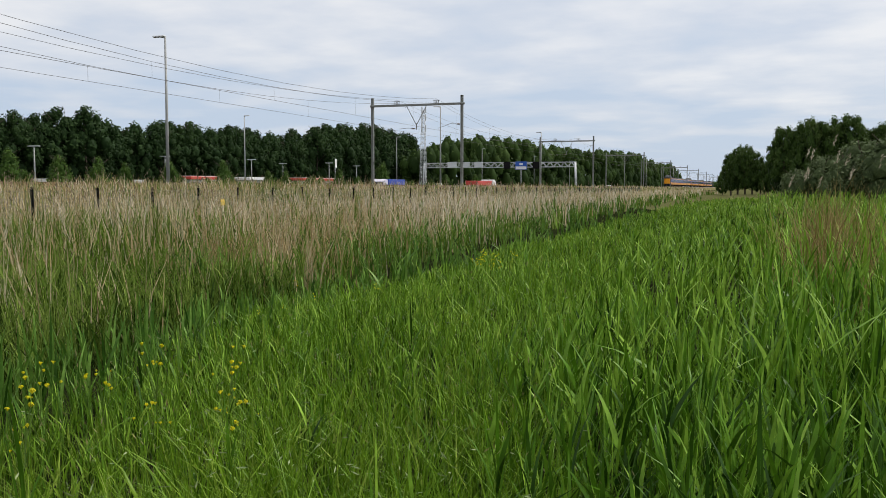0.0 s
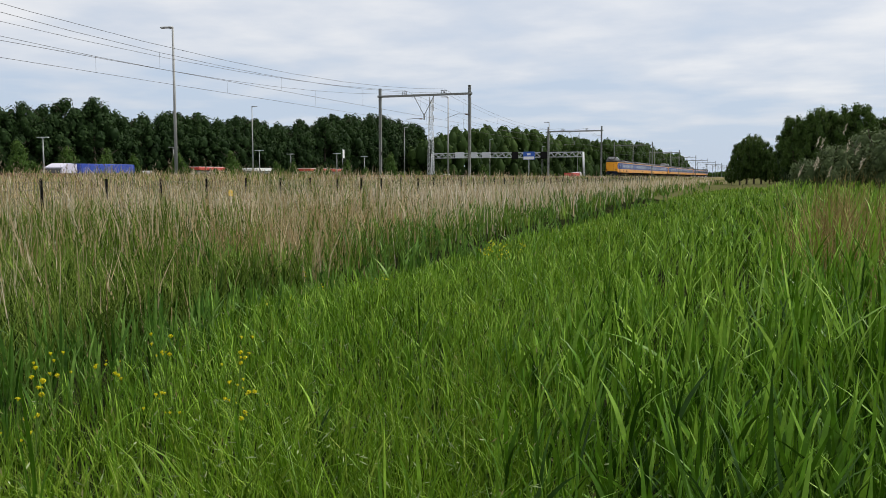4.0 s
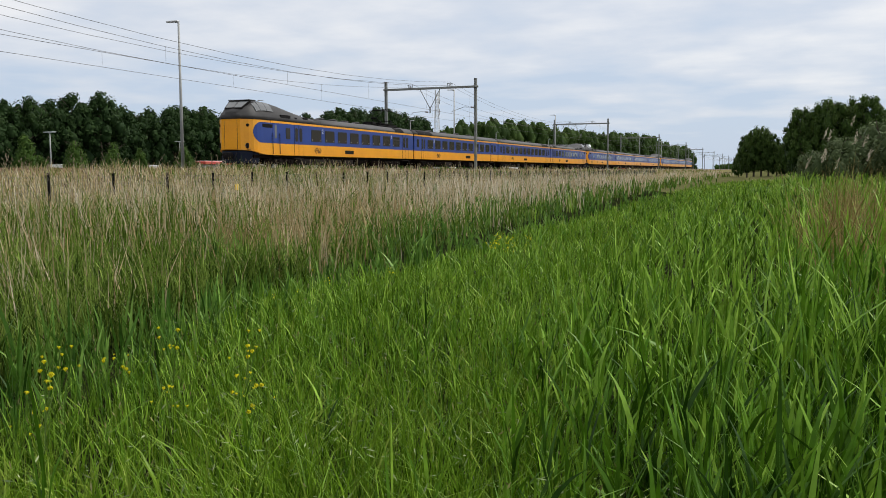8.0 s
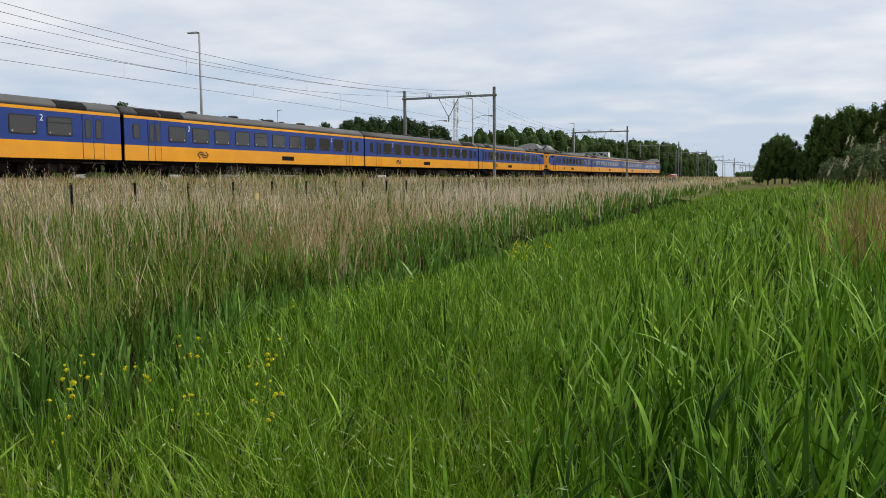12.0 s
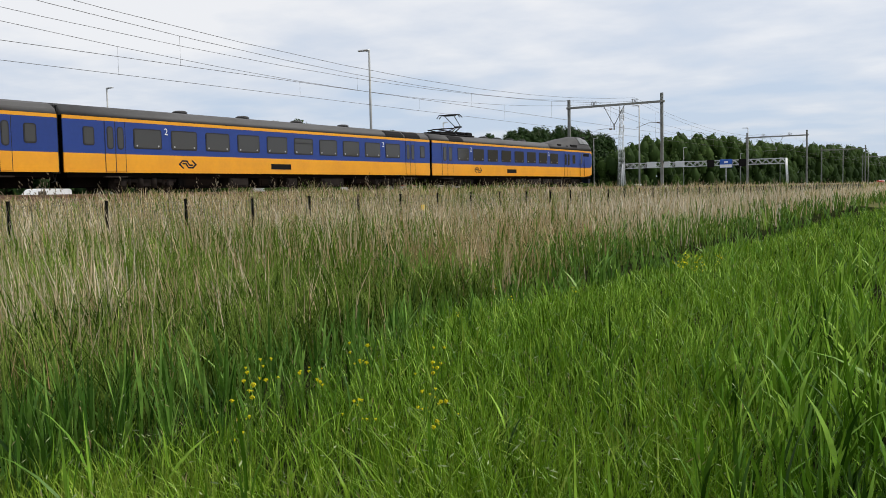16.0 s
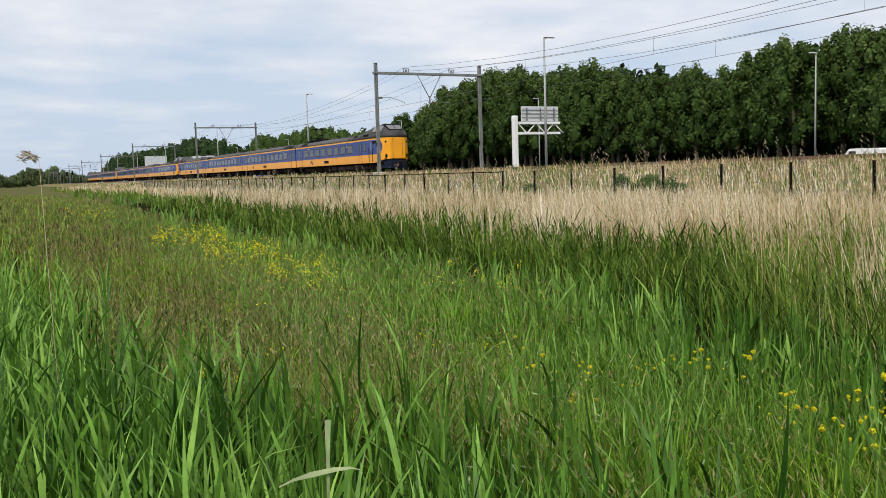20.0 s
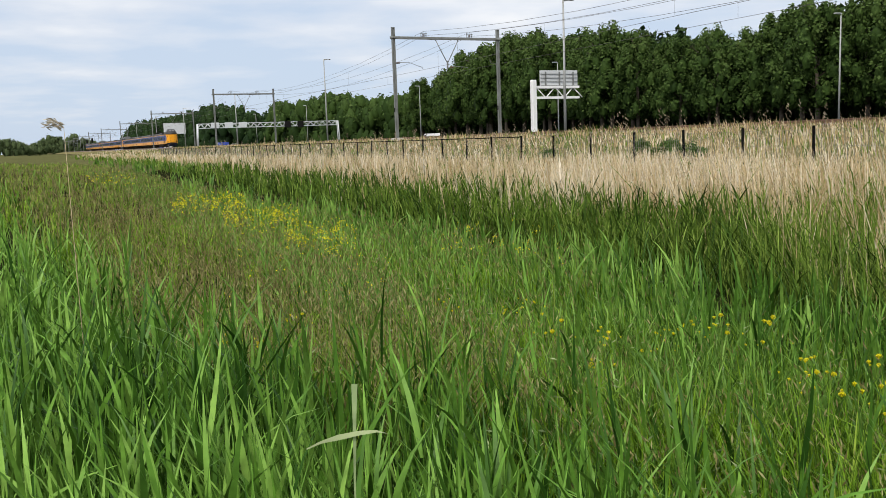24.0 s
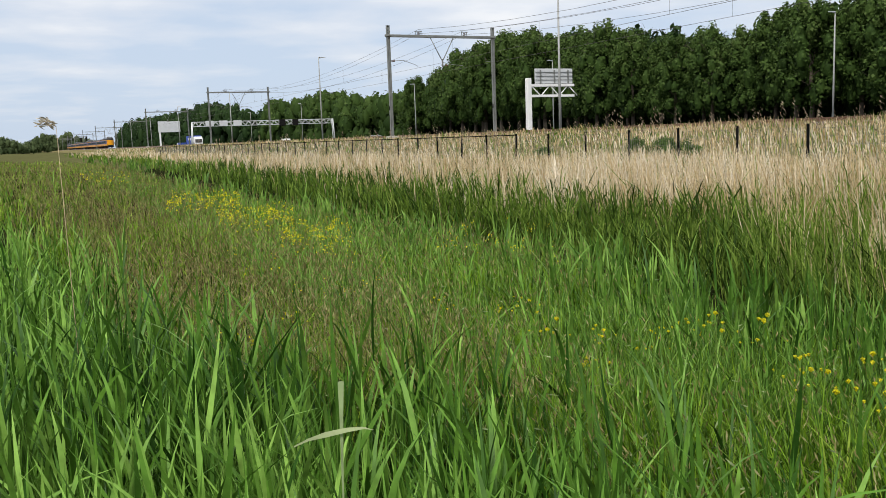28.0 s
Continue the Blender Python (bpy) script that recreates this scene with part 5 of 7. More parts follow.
def stand(rows, y0, y1, step, kind, seed, heights, spread=(0.93, 1.03), label="tall green poplar with a dense leafy crown", group="poplars beyond the motorway"):
    """Rows of trees along the line; heights gives the treetops' height over the ground along y."""
    g = np.random.default_rng(seed)
    tops = [max(v.co.z for v in k[1].vertices) for k in kind]
    for x in rows:
        y = y0 + g.uniform(0, step)
        while y < y1:
            k = int(g.integers(len(kind)))
            s = float(np.interp(y, *heights)) * g.uniform(*spread) / tops[k]
            w = s * g.uniform(0.92, 1.08)
            m = pose(x + g.normal() * 1.2, y, 0.6, 0, 0, float(g.uniform(0, 360))) @ Matrix.Diagonal((w, w, s, 1))
            plant("tree", label, "tree", kind[k], m, group)
            y += step * g.uniform(0.75, 1.3)


def far_wood(name, label, line, depth, seed, n, leaf, material, lobe=2.6, plume=1.35):
    """A distant wood along a line of ground points: crowns of n leafy lobes, all in one."""
    g = np.random.default_rng(seed)
    line = np.array(line, float)
    seg = np.linalg.norm(np.diff(line[:, :2], axis=0), axis=1)
    cum = np.concatenate([[0], np.cumsum(seg)])
    s = g.uniform(0, cum[-1], n)
    px, py, height = [np.interp(s, cum, line[:, k]) for k in range(3)]
    off = g.uniform(0, 1, n) * depth
    crown = 0.90 + 0.06 * np.abs(np.sin(s / 4.1 + 1.3 * np.sin(s / 23))) + 0.05 * np.sin(s / 41) + g.normal(size=n) * 0.02
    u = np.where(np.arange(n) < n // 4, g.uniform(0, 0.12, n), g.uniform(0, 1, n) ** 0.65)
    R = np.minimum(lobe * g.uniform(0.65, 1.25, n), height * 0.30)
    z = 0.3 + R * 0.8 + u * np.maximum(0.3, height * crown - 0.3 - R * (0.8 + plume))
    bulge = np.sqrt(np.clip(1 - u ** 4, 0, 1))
    # upper lobes get a paler tone, painted daylight on the canopy
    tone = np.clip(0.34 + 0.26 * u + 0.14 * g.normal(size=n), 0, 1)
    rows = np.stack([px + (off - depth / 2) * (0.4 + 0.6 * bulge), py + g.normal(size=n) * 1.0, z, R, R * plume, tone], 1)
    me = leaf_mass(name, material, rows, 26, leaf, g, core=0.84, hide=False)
    tagged(new(name, me), label, "wood", kind="stuff")


def woods():
    # behind the rest area
    far_wood("far_wood", "dense dark wood behind the rest area", [(-132, 5, 14), (-132, 110, 15), (-132, 141, 16.5), (-132, 163, 16), (-132, 206, 17), (-132, 225, 20), (-132, 255, 21.5), (-132, 302, 21.5)], 10, 31, 700, 1.0, M_LEAF_DARK, 3.0)
    near = ([0, 112, 117, 123, 136, 142, 156, 167, 182, 204, 216, 220, 236, 261, 285, 303, 310], [14.0, 14.0, 14.2, 15.2, 16.3, 15.2, 15.4, 16.1, 16.0, 16.7, 15.8, 18.5, 20.2, 21.6, 22.2, 21.6, 18])
    stand((-124,), 8, 104, 5.5, BACK, 36, near, (0.88, 1.0), "dark green broadleaf tree in a dense wood", "wood behind the rest area")
    stand((-124,), 104, 306, 5.4, ROUND, 1, near, (0.94, 1.04), "dark green broadleaf tree in a dense wood", "wood behind the rest area")
    # opposite the meadow and down the line
    row = ([-205, -196, -186, -176, -164, -152, -141, -131, -122, -113, -107, -104, -100, -91, -86, -78, -68, -63, -60, -56, -53.5, -51, -47, -42, -40.5, -39, -30, -25, -20, -15, -9, -1, 4.6, 6.8],
           [14.8, 15.0, 16.5, 19.4, 20.6, 21.2, 20.9, 20.0, 18.7, 18.1, 15.8, 13.9, 15.1, 14.8, 15.4, 16.8, 17.2, 15.5, 13.6, 13.0, 15.4, 18.4, 18.5, 16.8, 15.3, 16.7, 17.6, 17.9, 17.0, 15.3, 15.3, 15.2, 13.4, 12.2])
    stand((-88,), -64, 7, 3.6, POPLARS, 3, row)
    stand((-91.5,), -16, 5, 3.0, POPLARS, 35, row)
    stand((-95,), -58, 6, 5.0, BACK, 33, row, (0.86, 0.98))
    stand((-89,), -205, -66, 4.0, POPLARS, 4, row, (0.94, 1.05))
    stand((-96,), -203, -66, 5.0, BACK, 34, row, (0.92, 1.02))
    # added strip of dark leaves that stands for the shade under the poplars
    far_wood("underwood", "dark filler leaves for the shade behind the poplars", [(-99, -205, 8), (-99, -66, 7.5), (-98, 8, 7)], 5, 9, 380, 0.9, M_LEAF_DARK, 2.2)
    far_wood("far_wood", "distant green wood along the motorway", [(-104, 266, 15), (-104, 270, 17.5), (-102, 285, 20.5), (-101, 300, 21.5), (-97, 360, 23.5), (-85, 480, 26), (-80, 600, 25.5), (-76, 800, 24), (-76, 860, 18)], 14, 2, 1500, 1.05, M_LEAF, 2.6, 1.4)
    far_wood("far_wood", "distant green wood along the motorway", [(-92, -206, 16.5), (-91, -235, 14.8), (-90, -250, 16.5), (-90, -268, 18.5), (-90, -291, 17.6), (-90, -338, 19.5)], 12, 5, 560, 0.9, M_LEAF, 2.2, 1.4)
    far_wood("far_wood", "distant green wood along the motorway", [(-88, -350, 15), (-86, -365, 20.5), (-84, -410, 22.5), (-84, -466, 24), (-78, -565, 23.6), (-78, -685, 23.3), (-78, -760, 19)], 14, 6, 800, 1.3, M_LEAF_DARK, 2.8, 1.4)
    # paler leaf colours stand in for haze on these two far tree lines
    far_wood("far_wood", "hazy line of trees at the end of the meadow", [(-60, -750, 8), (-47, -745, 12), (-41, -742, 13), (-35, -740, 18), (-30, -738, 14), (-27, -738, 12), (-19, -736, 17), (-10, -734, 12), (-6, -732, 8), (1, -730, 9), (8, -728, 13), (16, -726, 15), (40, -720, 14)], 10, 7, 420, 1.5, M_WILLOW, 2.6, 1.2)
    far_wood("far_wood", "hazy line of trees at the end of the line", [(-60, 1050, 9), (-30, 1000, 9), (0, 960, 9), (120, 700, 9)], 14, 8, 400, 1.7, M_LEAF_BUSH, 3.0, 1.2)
    # wood across the meadow up the line
    g = np.random.default_rng(21)
    for i in range(34):
        x, y = 5.4 + (i % 17) * 3.4 + g.normal() * 0.5, 206 + (i // 17) * 8 + g.normal() * 1.5
        s = g.uniform(0.94, 1.0)
        plant("tree", "dark green broadleaf tree at the wood's edge", "tree", (POPLARS[i % 5] if i < 17 else BACK[i % 2]), pose(x, y, 0.0, 0, 0, i * 77) @ Matrix.Diagonal((s, s, s, 1)), "wood by the meadow")
    for x, y, s in ((-6.4, 236, 0.68), (-3.0, 232, 0.84), (-4.8, 234, 0.80), (-1.2, 231, 0.74), (0.8, 230, 0.60), (2.4, 228, 0.6), (4.2, 226, 0.55), (-8.8, 246, 0.46)):
        plant("tree", "dark green tree at the meadow's end", "tree", POPLARS[int(abs(x * 7)) % 5], pose(x, y, -1.4, 0, 0, x * 40) @ Matrix.Diagonal((s, s, s, 1)), "trees at the meadow's end")
    for i, (x, y, s) in enumerate(((3.6, 96, 1.05), (6.0, 94, 1.3), (8.4, 97, 1.5), (12.6, 95, 1.95), (16.5, 97, 2.0), (10.2, 98, 1.75))):
        plant("bush", "grey-green willow bush beside the meadow", "bush", WILLOWS[i % 2], pose(x, y, 0.1, 0, 0, i * 60) @ Matrix.Diagonal((s, s, s, 1)), "bushes by the meadow")
    for i, (y, s) in enumerate(((-22.9, 0.20), (-24.3, 0.26), (-25.8, 0.22), (-32.0, 0.18))):
        plant("bush", "low light green bush behind the railway fence", "bush", BUSHES[i % 3], pose(-20.4, y, 0.7, 0, 0, i * 80) @ Matrix.Diagonal((s, s * 1.5, s * 0.9, 1)), "bushes by the railway fence")
    # young trees on the verge of the rest area
    for d, y, k, s in ((82, 78, 2, 0.95), (82, 86.0, 0, 1.02), (82, 92.7, 1, 0.94), (82, 98, 2, 0.75), (82, 107.7, 0, 1.0), (82, 121.5, 1, 1.02), (82, 135, 2, 0.70), (82, 141.3, 0, 0.82), (82, 152, 1, 0.65), (82, 163.2, 1, 0.9), (82, 172, 0, 0.7), (82, 185.6, 2, 1.18), (84, 223, 1, 0.62), (84, 262, 0, 1.05), (86, 214, 0, 0.6)):
        plant("young_tree", "small bright green conical roadside tree", "tree", SMALL[k], pose(-d, y, 0.7, 0, 0, y * 31) @ Matrix.Diagonal((s, s, s, 1)), "young trees on the verge")
    g = np.random.default_rng(14)
    for i in range(34):
        y = g.uniform(70, 230)
        s = g.uniform(0.5, 0.9)
        plant("shrub", "low green shrub on the motorway verge", "shrub", BUSHES[int(g.integers(3))], pose(-83 - g.uniform(0, 4), y, 0.6, 0, 0, float(g.uniform(0, 360))) @ Matrix.Diagonal((s, s, s, 1)), "shrubs on the verge")


woods()

# ---- grass, reeds and flowers ----
def polar(g, n, r0, r1, a0=-192.0, a1=20.0):
    """Ground places round the standpoint, denser nearby; a in degrees clockwise from +Y."""
    r = np.exp(g.uniform(math.log(r0), math.log(r1), n))
    a = np.radians(g.uniform(a0, a1, n))
    return r * np.sin(a), r * np.cos(a), r


def blades(name, material, x, y, z, height, width, lean, curl, g, rings=4, u=None, wind=(0.2, -0.55), foot=0.65):
    """Blades that rise from x, y, z, lean and arch over at the tip; the wind bends them one way."""
    n = len(x)
    a = g.uniform(0, 2 * np.pi, n)
    dirx, diry = np.cos(a) + wind[0], np.sin(a) + wind[1]
    k = np.hypot(dirx, diry) + 1e-6
    dirx, diry = dirx / k, diry / k
    t = np.linspace(0, 1, rings)
    out = []
    for s in t:
        reach = height * (lean * s + curl * s ** 2.4)
        up = height * s * (1 - 0.30 * curl * s ** 2 - 0.12 * lean * s)
        out.append(np.stack([x + dirx * reach, y + diry * reach, z + up], 1))
    b = a + g.normal(size=n) * 0.8 + np.pi / 2
    w = np.stack([np.cos(b), np.sin(b), g.normal(size=n) * 0.15], 1)
    prof = np.interp(t, [0, 0.3, 0.6, 1], [foot, 1.0, 0.75, 0.0])
    return ribbon_mesh(name, material, np.stack(out), w, [width * p for p in prof], g.uniform(0, 1, n) if u is None else u)


def grass_object(name, me, label, category="grass"):
    return tagged(new(name, me), label, category, kind="stuff")


def edge(y):
    """The meadow's wavering border along the ditch."""
    ys = [-90, -63, -29, -18, -10.5, -8, -5.6, -3.5, 0, 2, 4, 6.6, 8, 10, 13, 16, 23, 32, 60, 120]
    xs = [-9.0, -8.0, -6.6, -6.3, -6.3, -6.0, -5.3, -4.9, -5.4, -5.1, -4.9, -5.5, -5.75, -5.8, -6.0, -6.3, -6.8, -7.2, -8.0, -9.0]
    return np.interp(y, ys, xs) + 0.10 * np.sin(y * 1.1 + 1)


def bank(y):
    """Where the broad leaves of the bank begin."""
    return np.interp(y, [-90, -24, -16, -10, -7.4, -5, -3.5, 0, 3, 9, 20, 60], [2.2, 0.5, -0.3, -0.7, -0.9, -1.6, -2.3, -1.6, -1.0, -2.1, -2.8, -3.5]) + np.where(y < -6, 0.15, 0.3) * np.sin(y * 0.8)


ROCKING = []         # (clump, its phase in the wind)


def tufts(g, x, y, r, per, spread):
    """Gathers places into tufts: each place becomes per blades round it, set closer where it is near."""
    far = np.maximum(1, r / 5.0)
    X = np.repeat(x, per) + g.normal(size=len(x) * per) * spread * np.repeat(far, per) ** 0.8
    Y = np.repeat(y, per) + g.normal(size=len(x) * per) * spread * np.repeat(far, per) ** 0.8
    return X, Y, np.repeat(r, per), np.repeat(far, per)


def shoots(name, material, x, y, h, leaf, width, g, count, label, tone=None, rings=5, origin=None, spread=0.27):
    """Reed shoots: upright stems whose long pointed leaves rise steeply to alternate sides."""
    n = len(x)
    z0 = level(x)
    lx, ly, lz, ll, lw, a, u = [], [], [], [], [], [], []
    turn = g.uniform(0, 2 * np.pi, n)
    sx, sy = g.normal(size=n) * 0.05 * h + 0.03 * h, g.normal(size=n) * 0.05 * h - 0.06 * h
    tn = g.uniform(0, 1, n) if tone is None else tone
    for j in range(count):
        f = 0.10 + 0.80 * (j + g.uniform(0, 0.6, n)) / count
        lx.append(x + sx * f); ly.append(y + sy * f); lz.append(z0 + h * f * 0.78)
        ll.append(leaf * h * g.uniform(0.7, 1.2, n) * (1.05 - 0.35 * abs(f - 0.5)))
        lw.append(width * g.uniform(0.6, 1.2, n))
        a.append(turn + np.pi * j + g.normal(size=n) * 0.5)
        u.append(np.clip(tn + g.normal(size=n) * 0.22 + 0.20 * (f - 0.5), 0, 1))
    lx, ly, lz, ll, lw, a, u = [np.concatenate(v) for v in (lx, ly, lz, ll, lw, a, u)]
    m = len(lx)
    dx, dy = np.cos(a) + 0.10, np.sin(a) - 0.22
    k = np.hypot(dx, dy) + 1e-6
    dx, dy = dx / k, dy / k
    lean, curl = g.uniform(0.04, spread, m) + (g.uniform(0, 1, m) < 0.15) * g.uniform(0.1, 0.6, m), g.uniform(-0.10, spread, m)
    t = np.linspace(0, 1, rings)
    out = [np.stack([lx + dx * ll * (lean * s + curl * s ** 2.2), ly + dy * ll * (lean * s + curl * s ** 2.2), lz + ll * s * (1 - 0.25 * lean * s - 0.35 * np.maximum(curl, 0) * s ** 2)], 1) for s in t]
    b = a + np.pi / 2 + g.normal(size=m) * 0.6
    w = np.stack([np.cos(b), np.sin(b), g.normal(size=m) * 0.2], 1)
    prof = np.interp(t, [0, 0.25, 0.6, 1], [0.55, 1.0, 0.72, 0.0])
    o = np.zeros(3) if origin is None else np.array(origin, float)
    leaves = tagged(new(name, ribbon_mesh(name, material, np.stack(out) - o, w, [lw * p for p in prof], u)), label, "grass", kind="stuff")
    st = np.stack([np.stack([x, y, z0], 1), np.stack([x + sx * 0.5, y + sy * 0.5, z0 + h * 0.42], 1), np.stack([x + sx, y + sy, z0 + h * 0.86], 1)])
    wd = unit(np.stack([g.normal(size=n), g.normal(size=n), np.zeros(n)], 1))
    ws = width * 0.28
    stems = new("stems", ribbon_mesh("stems", material, st - o, wd, [ws, ws * 0.8], tn))
    stems.parent = leaves
    leaves.location = Vector(o)
    return leaves


def meadow():
    g = np.random.default_rng(11)
    # fine meadow grass in tufts
    x, y, r = polar(g, 52000, 1.3, 130)
    k = (x > edge(y) + 0.1) & (x < 9) & ((x < bank(y) + 0.4) | (g.uniform(0, 1, len(x)) < 0.06) | (r > 30))
    x, y, r, far = tufts(g, x[k], y[k], r[k], 5, 0.030)
    h = (0.28 + 0.42 * patches(x, y, 0.8)) * g.uniform(0.4, 1.25, len(x))
    u = np.clip(np.repeat(g.uniform(0, 1, len(x) // 5), 5) * 0.8 + g.normal(size=len(x)) * 0.2 + 0.4 * patches(x, y, 0.5, 2.0) - 0.20 + np.where(y > 0, 0.0, -0.06) + 0.16 * np.clip((r - 8) / 14, 0, 1) + 0.40 * np.exp(-((x + 3.9) ** 2 + (y - 2.7) ** 2) / 1.4), 0, 1)
    w, curl = 0.0105 * g.uniform(0.4, 1.5, len(x)) * far ** 0.8, g.uniform(0.0, 0.75, len(x)) ** 1.3
    for q, joints in ((r < 7, 4), (r >= 7, 3)):
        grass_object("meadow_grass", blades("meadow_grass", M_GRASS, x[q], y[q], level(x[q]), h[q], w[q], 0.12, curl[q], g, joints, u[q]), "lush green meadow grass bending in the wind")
    # the field behind the standpoint
    x, y, r = polar(g, 6500, 0.9, 60, 18.0, 170.0)
    x, y, r, far = tufts(g, x, y, r, 4, 0.04)
    h = (0.30 + 0.35 * patches(x, y, 0.8)) * g.uniform(0.5, 1.2, len(x))
    grass_object("field_grass", blades("field_grass", M_GRASS, x, y, level(x), h, 0.012 * far ** 0.8, 0.12, g.uniform(0, 0.5, len(x)), g, 3), "green field grass on the bank")
    # low trodden grass at the standpoint
    x, y, r = polar(g, 1500, 0.08, 1.4, -192.0, 168.0)
    grass_object("trodden_grass", blades("trodden_grass", M_GRASS, x, y, level(x), g.uniform(0.08, 0.22, len(x)), np.full(len(x), 0.008), 0.3, g.uniform(0.1, 0.7, len(x)), g, 3), "low trodden grass")
    # short bright shoots that cover the middle of the meadow up the line
    x, y, r = polar(g, 60000, 5.0, 110, -60, 12)
    k = (x > edge(y) + 0.3) & (x < bank(y) + 0.8) & (g.uniform(0, 1, len(x)) < np.interp(r, [5, 8, 11], [0.05, 0.45, 0.8]) * (0.55 + 0.6 * blobs(x, y, 1.6, 3)))
    x, y, r = x[k], y[k], r[k]
    far = np.maximum(1, r / 6.0)
    h = (0.34 + 0.22 * blobs(x, y, 2.2, 1)) * g.uniform(0.75, 1.15, len(x))
    u = np.clip(0.52 + 0.30 * blobs(x, y, 3.0, 5) + 0.12 * g.normal(size=len(x)), 0, 1)
    shoots("meadow_shoots", M_SEDGE, x, y, h, 0.55, 0.0115 * far ** 0.75, g, 3, "short bright green leaf shoots covering the meadow", u, rings=3, spread=0.35)
    # soft grass between the meadow and the ditch down the line
    x, y, r = polar(g, 46000, 4.5, 70, -184, -125)
    k = (x > edge(y) + 0.4) & (x < np.interp(y, [-42, -20, -6, -3], [-3.6, -2.6, -2.2, -2.6])) & (g.uniform(0, 1, len(x)) < 0.30 + 0.55 * blobs(x, y, 1.4, 13))
    x, y, r = x[k], y[k], r[k]
    far = np.maximum(1, r / 6.0)
    shoots("meadow_shoots", M_BORDER, x, y, (0.38 + 0.20 * blobs(x, y, 1.8, 14)) * g.uniform(0.75, 1.15, len(x)), 0.55, 0.0125 * far ** 0.75, g, 3, "soft blue-green leaf shoots beside the ditch", np.clip(0.48 + 0.30 * blobs(x, y, 2.4, 15) + 0.12 * g.normal(size=len(x)), 0, 1), rings=3, spread=0.4)
    # broad-leaved shoots on the bank and round the standpoint
    x, y, r = polar(g, 82000, 1.05, 120)
    m = np.clip((x - bank(y)) * np.where(y > 0, 0.7, 0.5) + np.where(y > 0, 0.08, 0.15), 0.012, 1) * np.clip(-0.10 + 0.75 * blobs(x, y, 0.75, 2) + 0.85 * blobs(x, y, 2.4, 4), 0, 1)
    k = (g.uniform(0, 1, len(x)) < m * np.interp(r, [1, 3, 8], [0.48, 0.64, 1.0])) & (x < 9) & (x > edge(y))
    x, y, r = x[k], y[k], r[k]
    far = np.maximum(1, r / 4.0)
    h = (0.58 + 0.26 * blobs(x, y, 0.9, 6) + 0.26 * blobs(x, y, 2.6, 7)) * g.uniform(0.6, 1.12, len(x)) * np.where((x > 0) & (y > 5), 1.35, 1.0)
    u = np.clip(g.uniform(0.0, 1.0, len(x)) * 0.65 + 0.45 * blobs(x, y, 1.1, 8) - 0.10 + np.where(y > 0, 0.38, 0.30) * np.clip((r - 4) / 7, 0, 1) - 0.08 * (y > 0), 0, 1)
    # the nearest shoots stand in clumps that rock in the wind
    cell = np.where(r < 6, np.floor(np.degrees(np.arctan2(x, y)) / 9) * 10 + np.floor(np.log(r) * 2.2), 9999)
    for c in np.unique(cell):
        q = cell == c
        leafy = M_SEDGE if y[q].mean() > -0.5 else M_GLAUCOUS
        if c == 9999 or q.sum() < 4:
            for leafy, v in ((M_SEDGE, q & (y > -0.5)), (M_GLAUCOUS, q & (y <= -0.5))):
                if v.any():
                    shoots("broad_grass", leafy, x[v], y[v], h[v], 0.46, 0.0175 * far[v] ** 0.5, g, 5, "bright green broad-leaved reed grass", u[v], spread=0.36)
            continue
        mx, my = float(x[q].mean()), float(y[q].mean())
        ROCKING.append((shoots("reed_clump", leafy, x[q], y[q], h[q], 0.46, 0.0215 * far[q] ** 0.6, g, 6, "clump of bright green broad reed leaves", u[q], spread=0.38, origin=(mx, my, float(level(mx)))), mx * 1.7 + my))
    # tall reed shoots with wide leaves close to the standpoint
    for az, r, tall in ((-3.2, 1.30, 1.13), (-15.5, 1.45, 1.05), (-39.0, 1.5, 1.03), (4.0, 1.6, 1.06), (-24.0, 1.75, 0.92), (-176.0, 1.5, 1.0), (-168.0, 1.8, 0.95), (-148.0, 1.9, 0.86), (-139.0, 1.7, 0.90)):
        px, py = np.array([r * math.sin(radians(az))]), np.array([r * math.cos(radians(az))])
        o = (float(px[0]), float(py[0]), float(level(px[0])))
        ROCKING.append((shoots("reed_shoot", M_SEDGE if az > -90 else M_GLAUCOUS, px, py, np.array([tall]), 0.46, np.array([0.030]), g, 6, "tall green reed shoot with wide pointed leaves", np.array([0.45]), rings=7, origin=o, spread=0.2), az))
    # pale withered leaf ends caught in the grass
    x, y, r = polar(g, 11000, 1.9, 13)
    k = (x > edge(y) + 0.3) & (x < bank(y) + 0.8) & (g.uniform(0, 1, len(x)) < 0.25 + 0.8 * blobs(x, y, 1.3, 9))
    x, y = x[k], y[k]
    n = len(x)
    P = np.stack([x, y, level(x) + g.uniform(0.18, 0.58, n)], 1)
    A = unit(np.stack([g.normal(size=n), g.normal(size=n), g.normal(size=n) * 0.5 + 0.3], 1))
    grass_object("withered_leaves", leaf_mesh("withered_leaves", M_PALELEAF, P, unit(g.normal(size=P.shape)), A, g.uniform(0.025, 0.065, n), g.uniform(0, 1, n), 0.15), "pale withered leaf ends caught in the grass", "withered leaves")
    # flowering stalks over the meadow
    x, y, r = polar(g, 110000, 2.5, 100)
    m = patches(x, y, 0.6, 3.0)
    off = np.abs(x - np.interp(y, [-90, -42, -20, -10, -5], [-2.6, -2.4, -2.05, -1.95, -1.7])) / np.interp(y, [-90, -42, -20, -10, -5], [3.2, 1.8, 0.9, 0.75, 0.8])
    m = np.where(y < -3.5, (0.35 + 0.65 * m) * np.clip(3.6 - 1.8 * off, 0.16, 2.5), m)      # a brown strip runs down the line
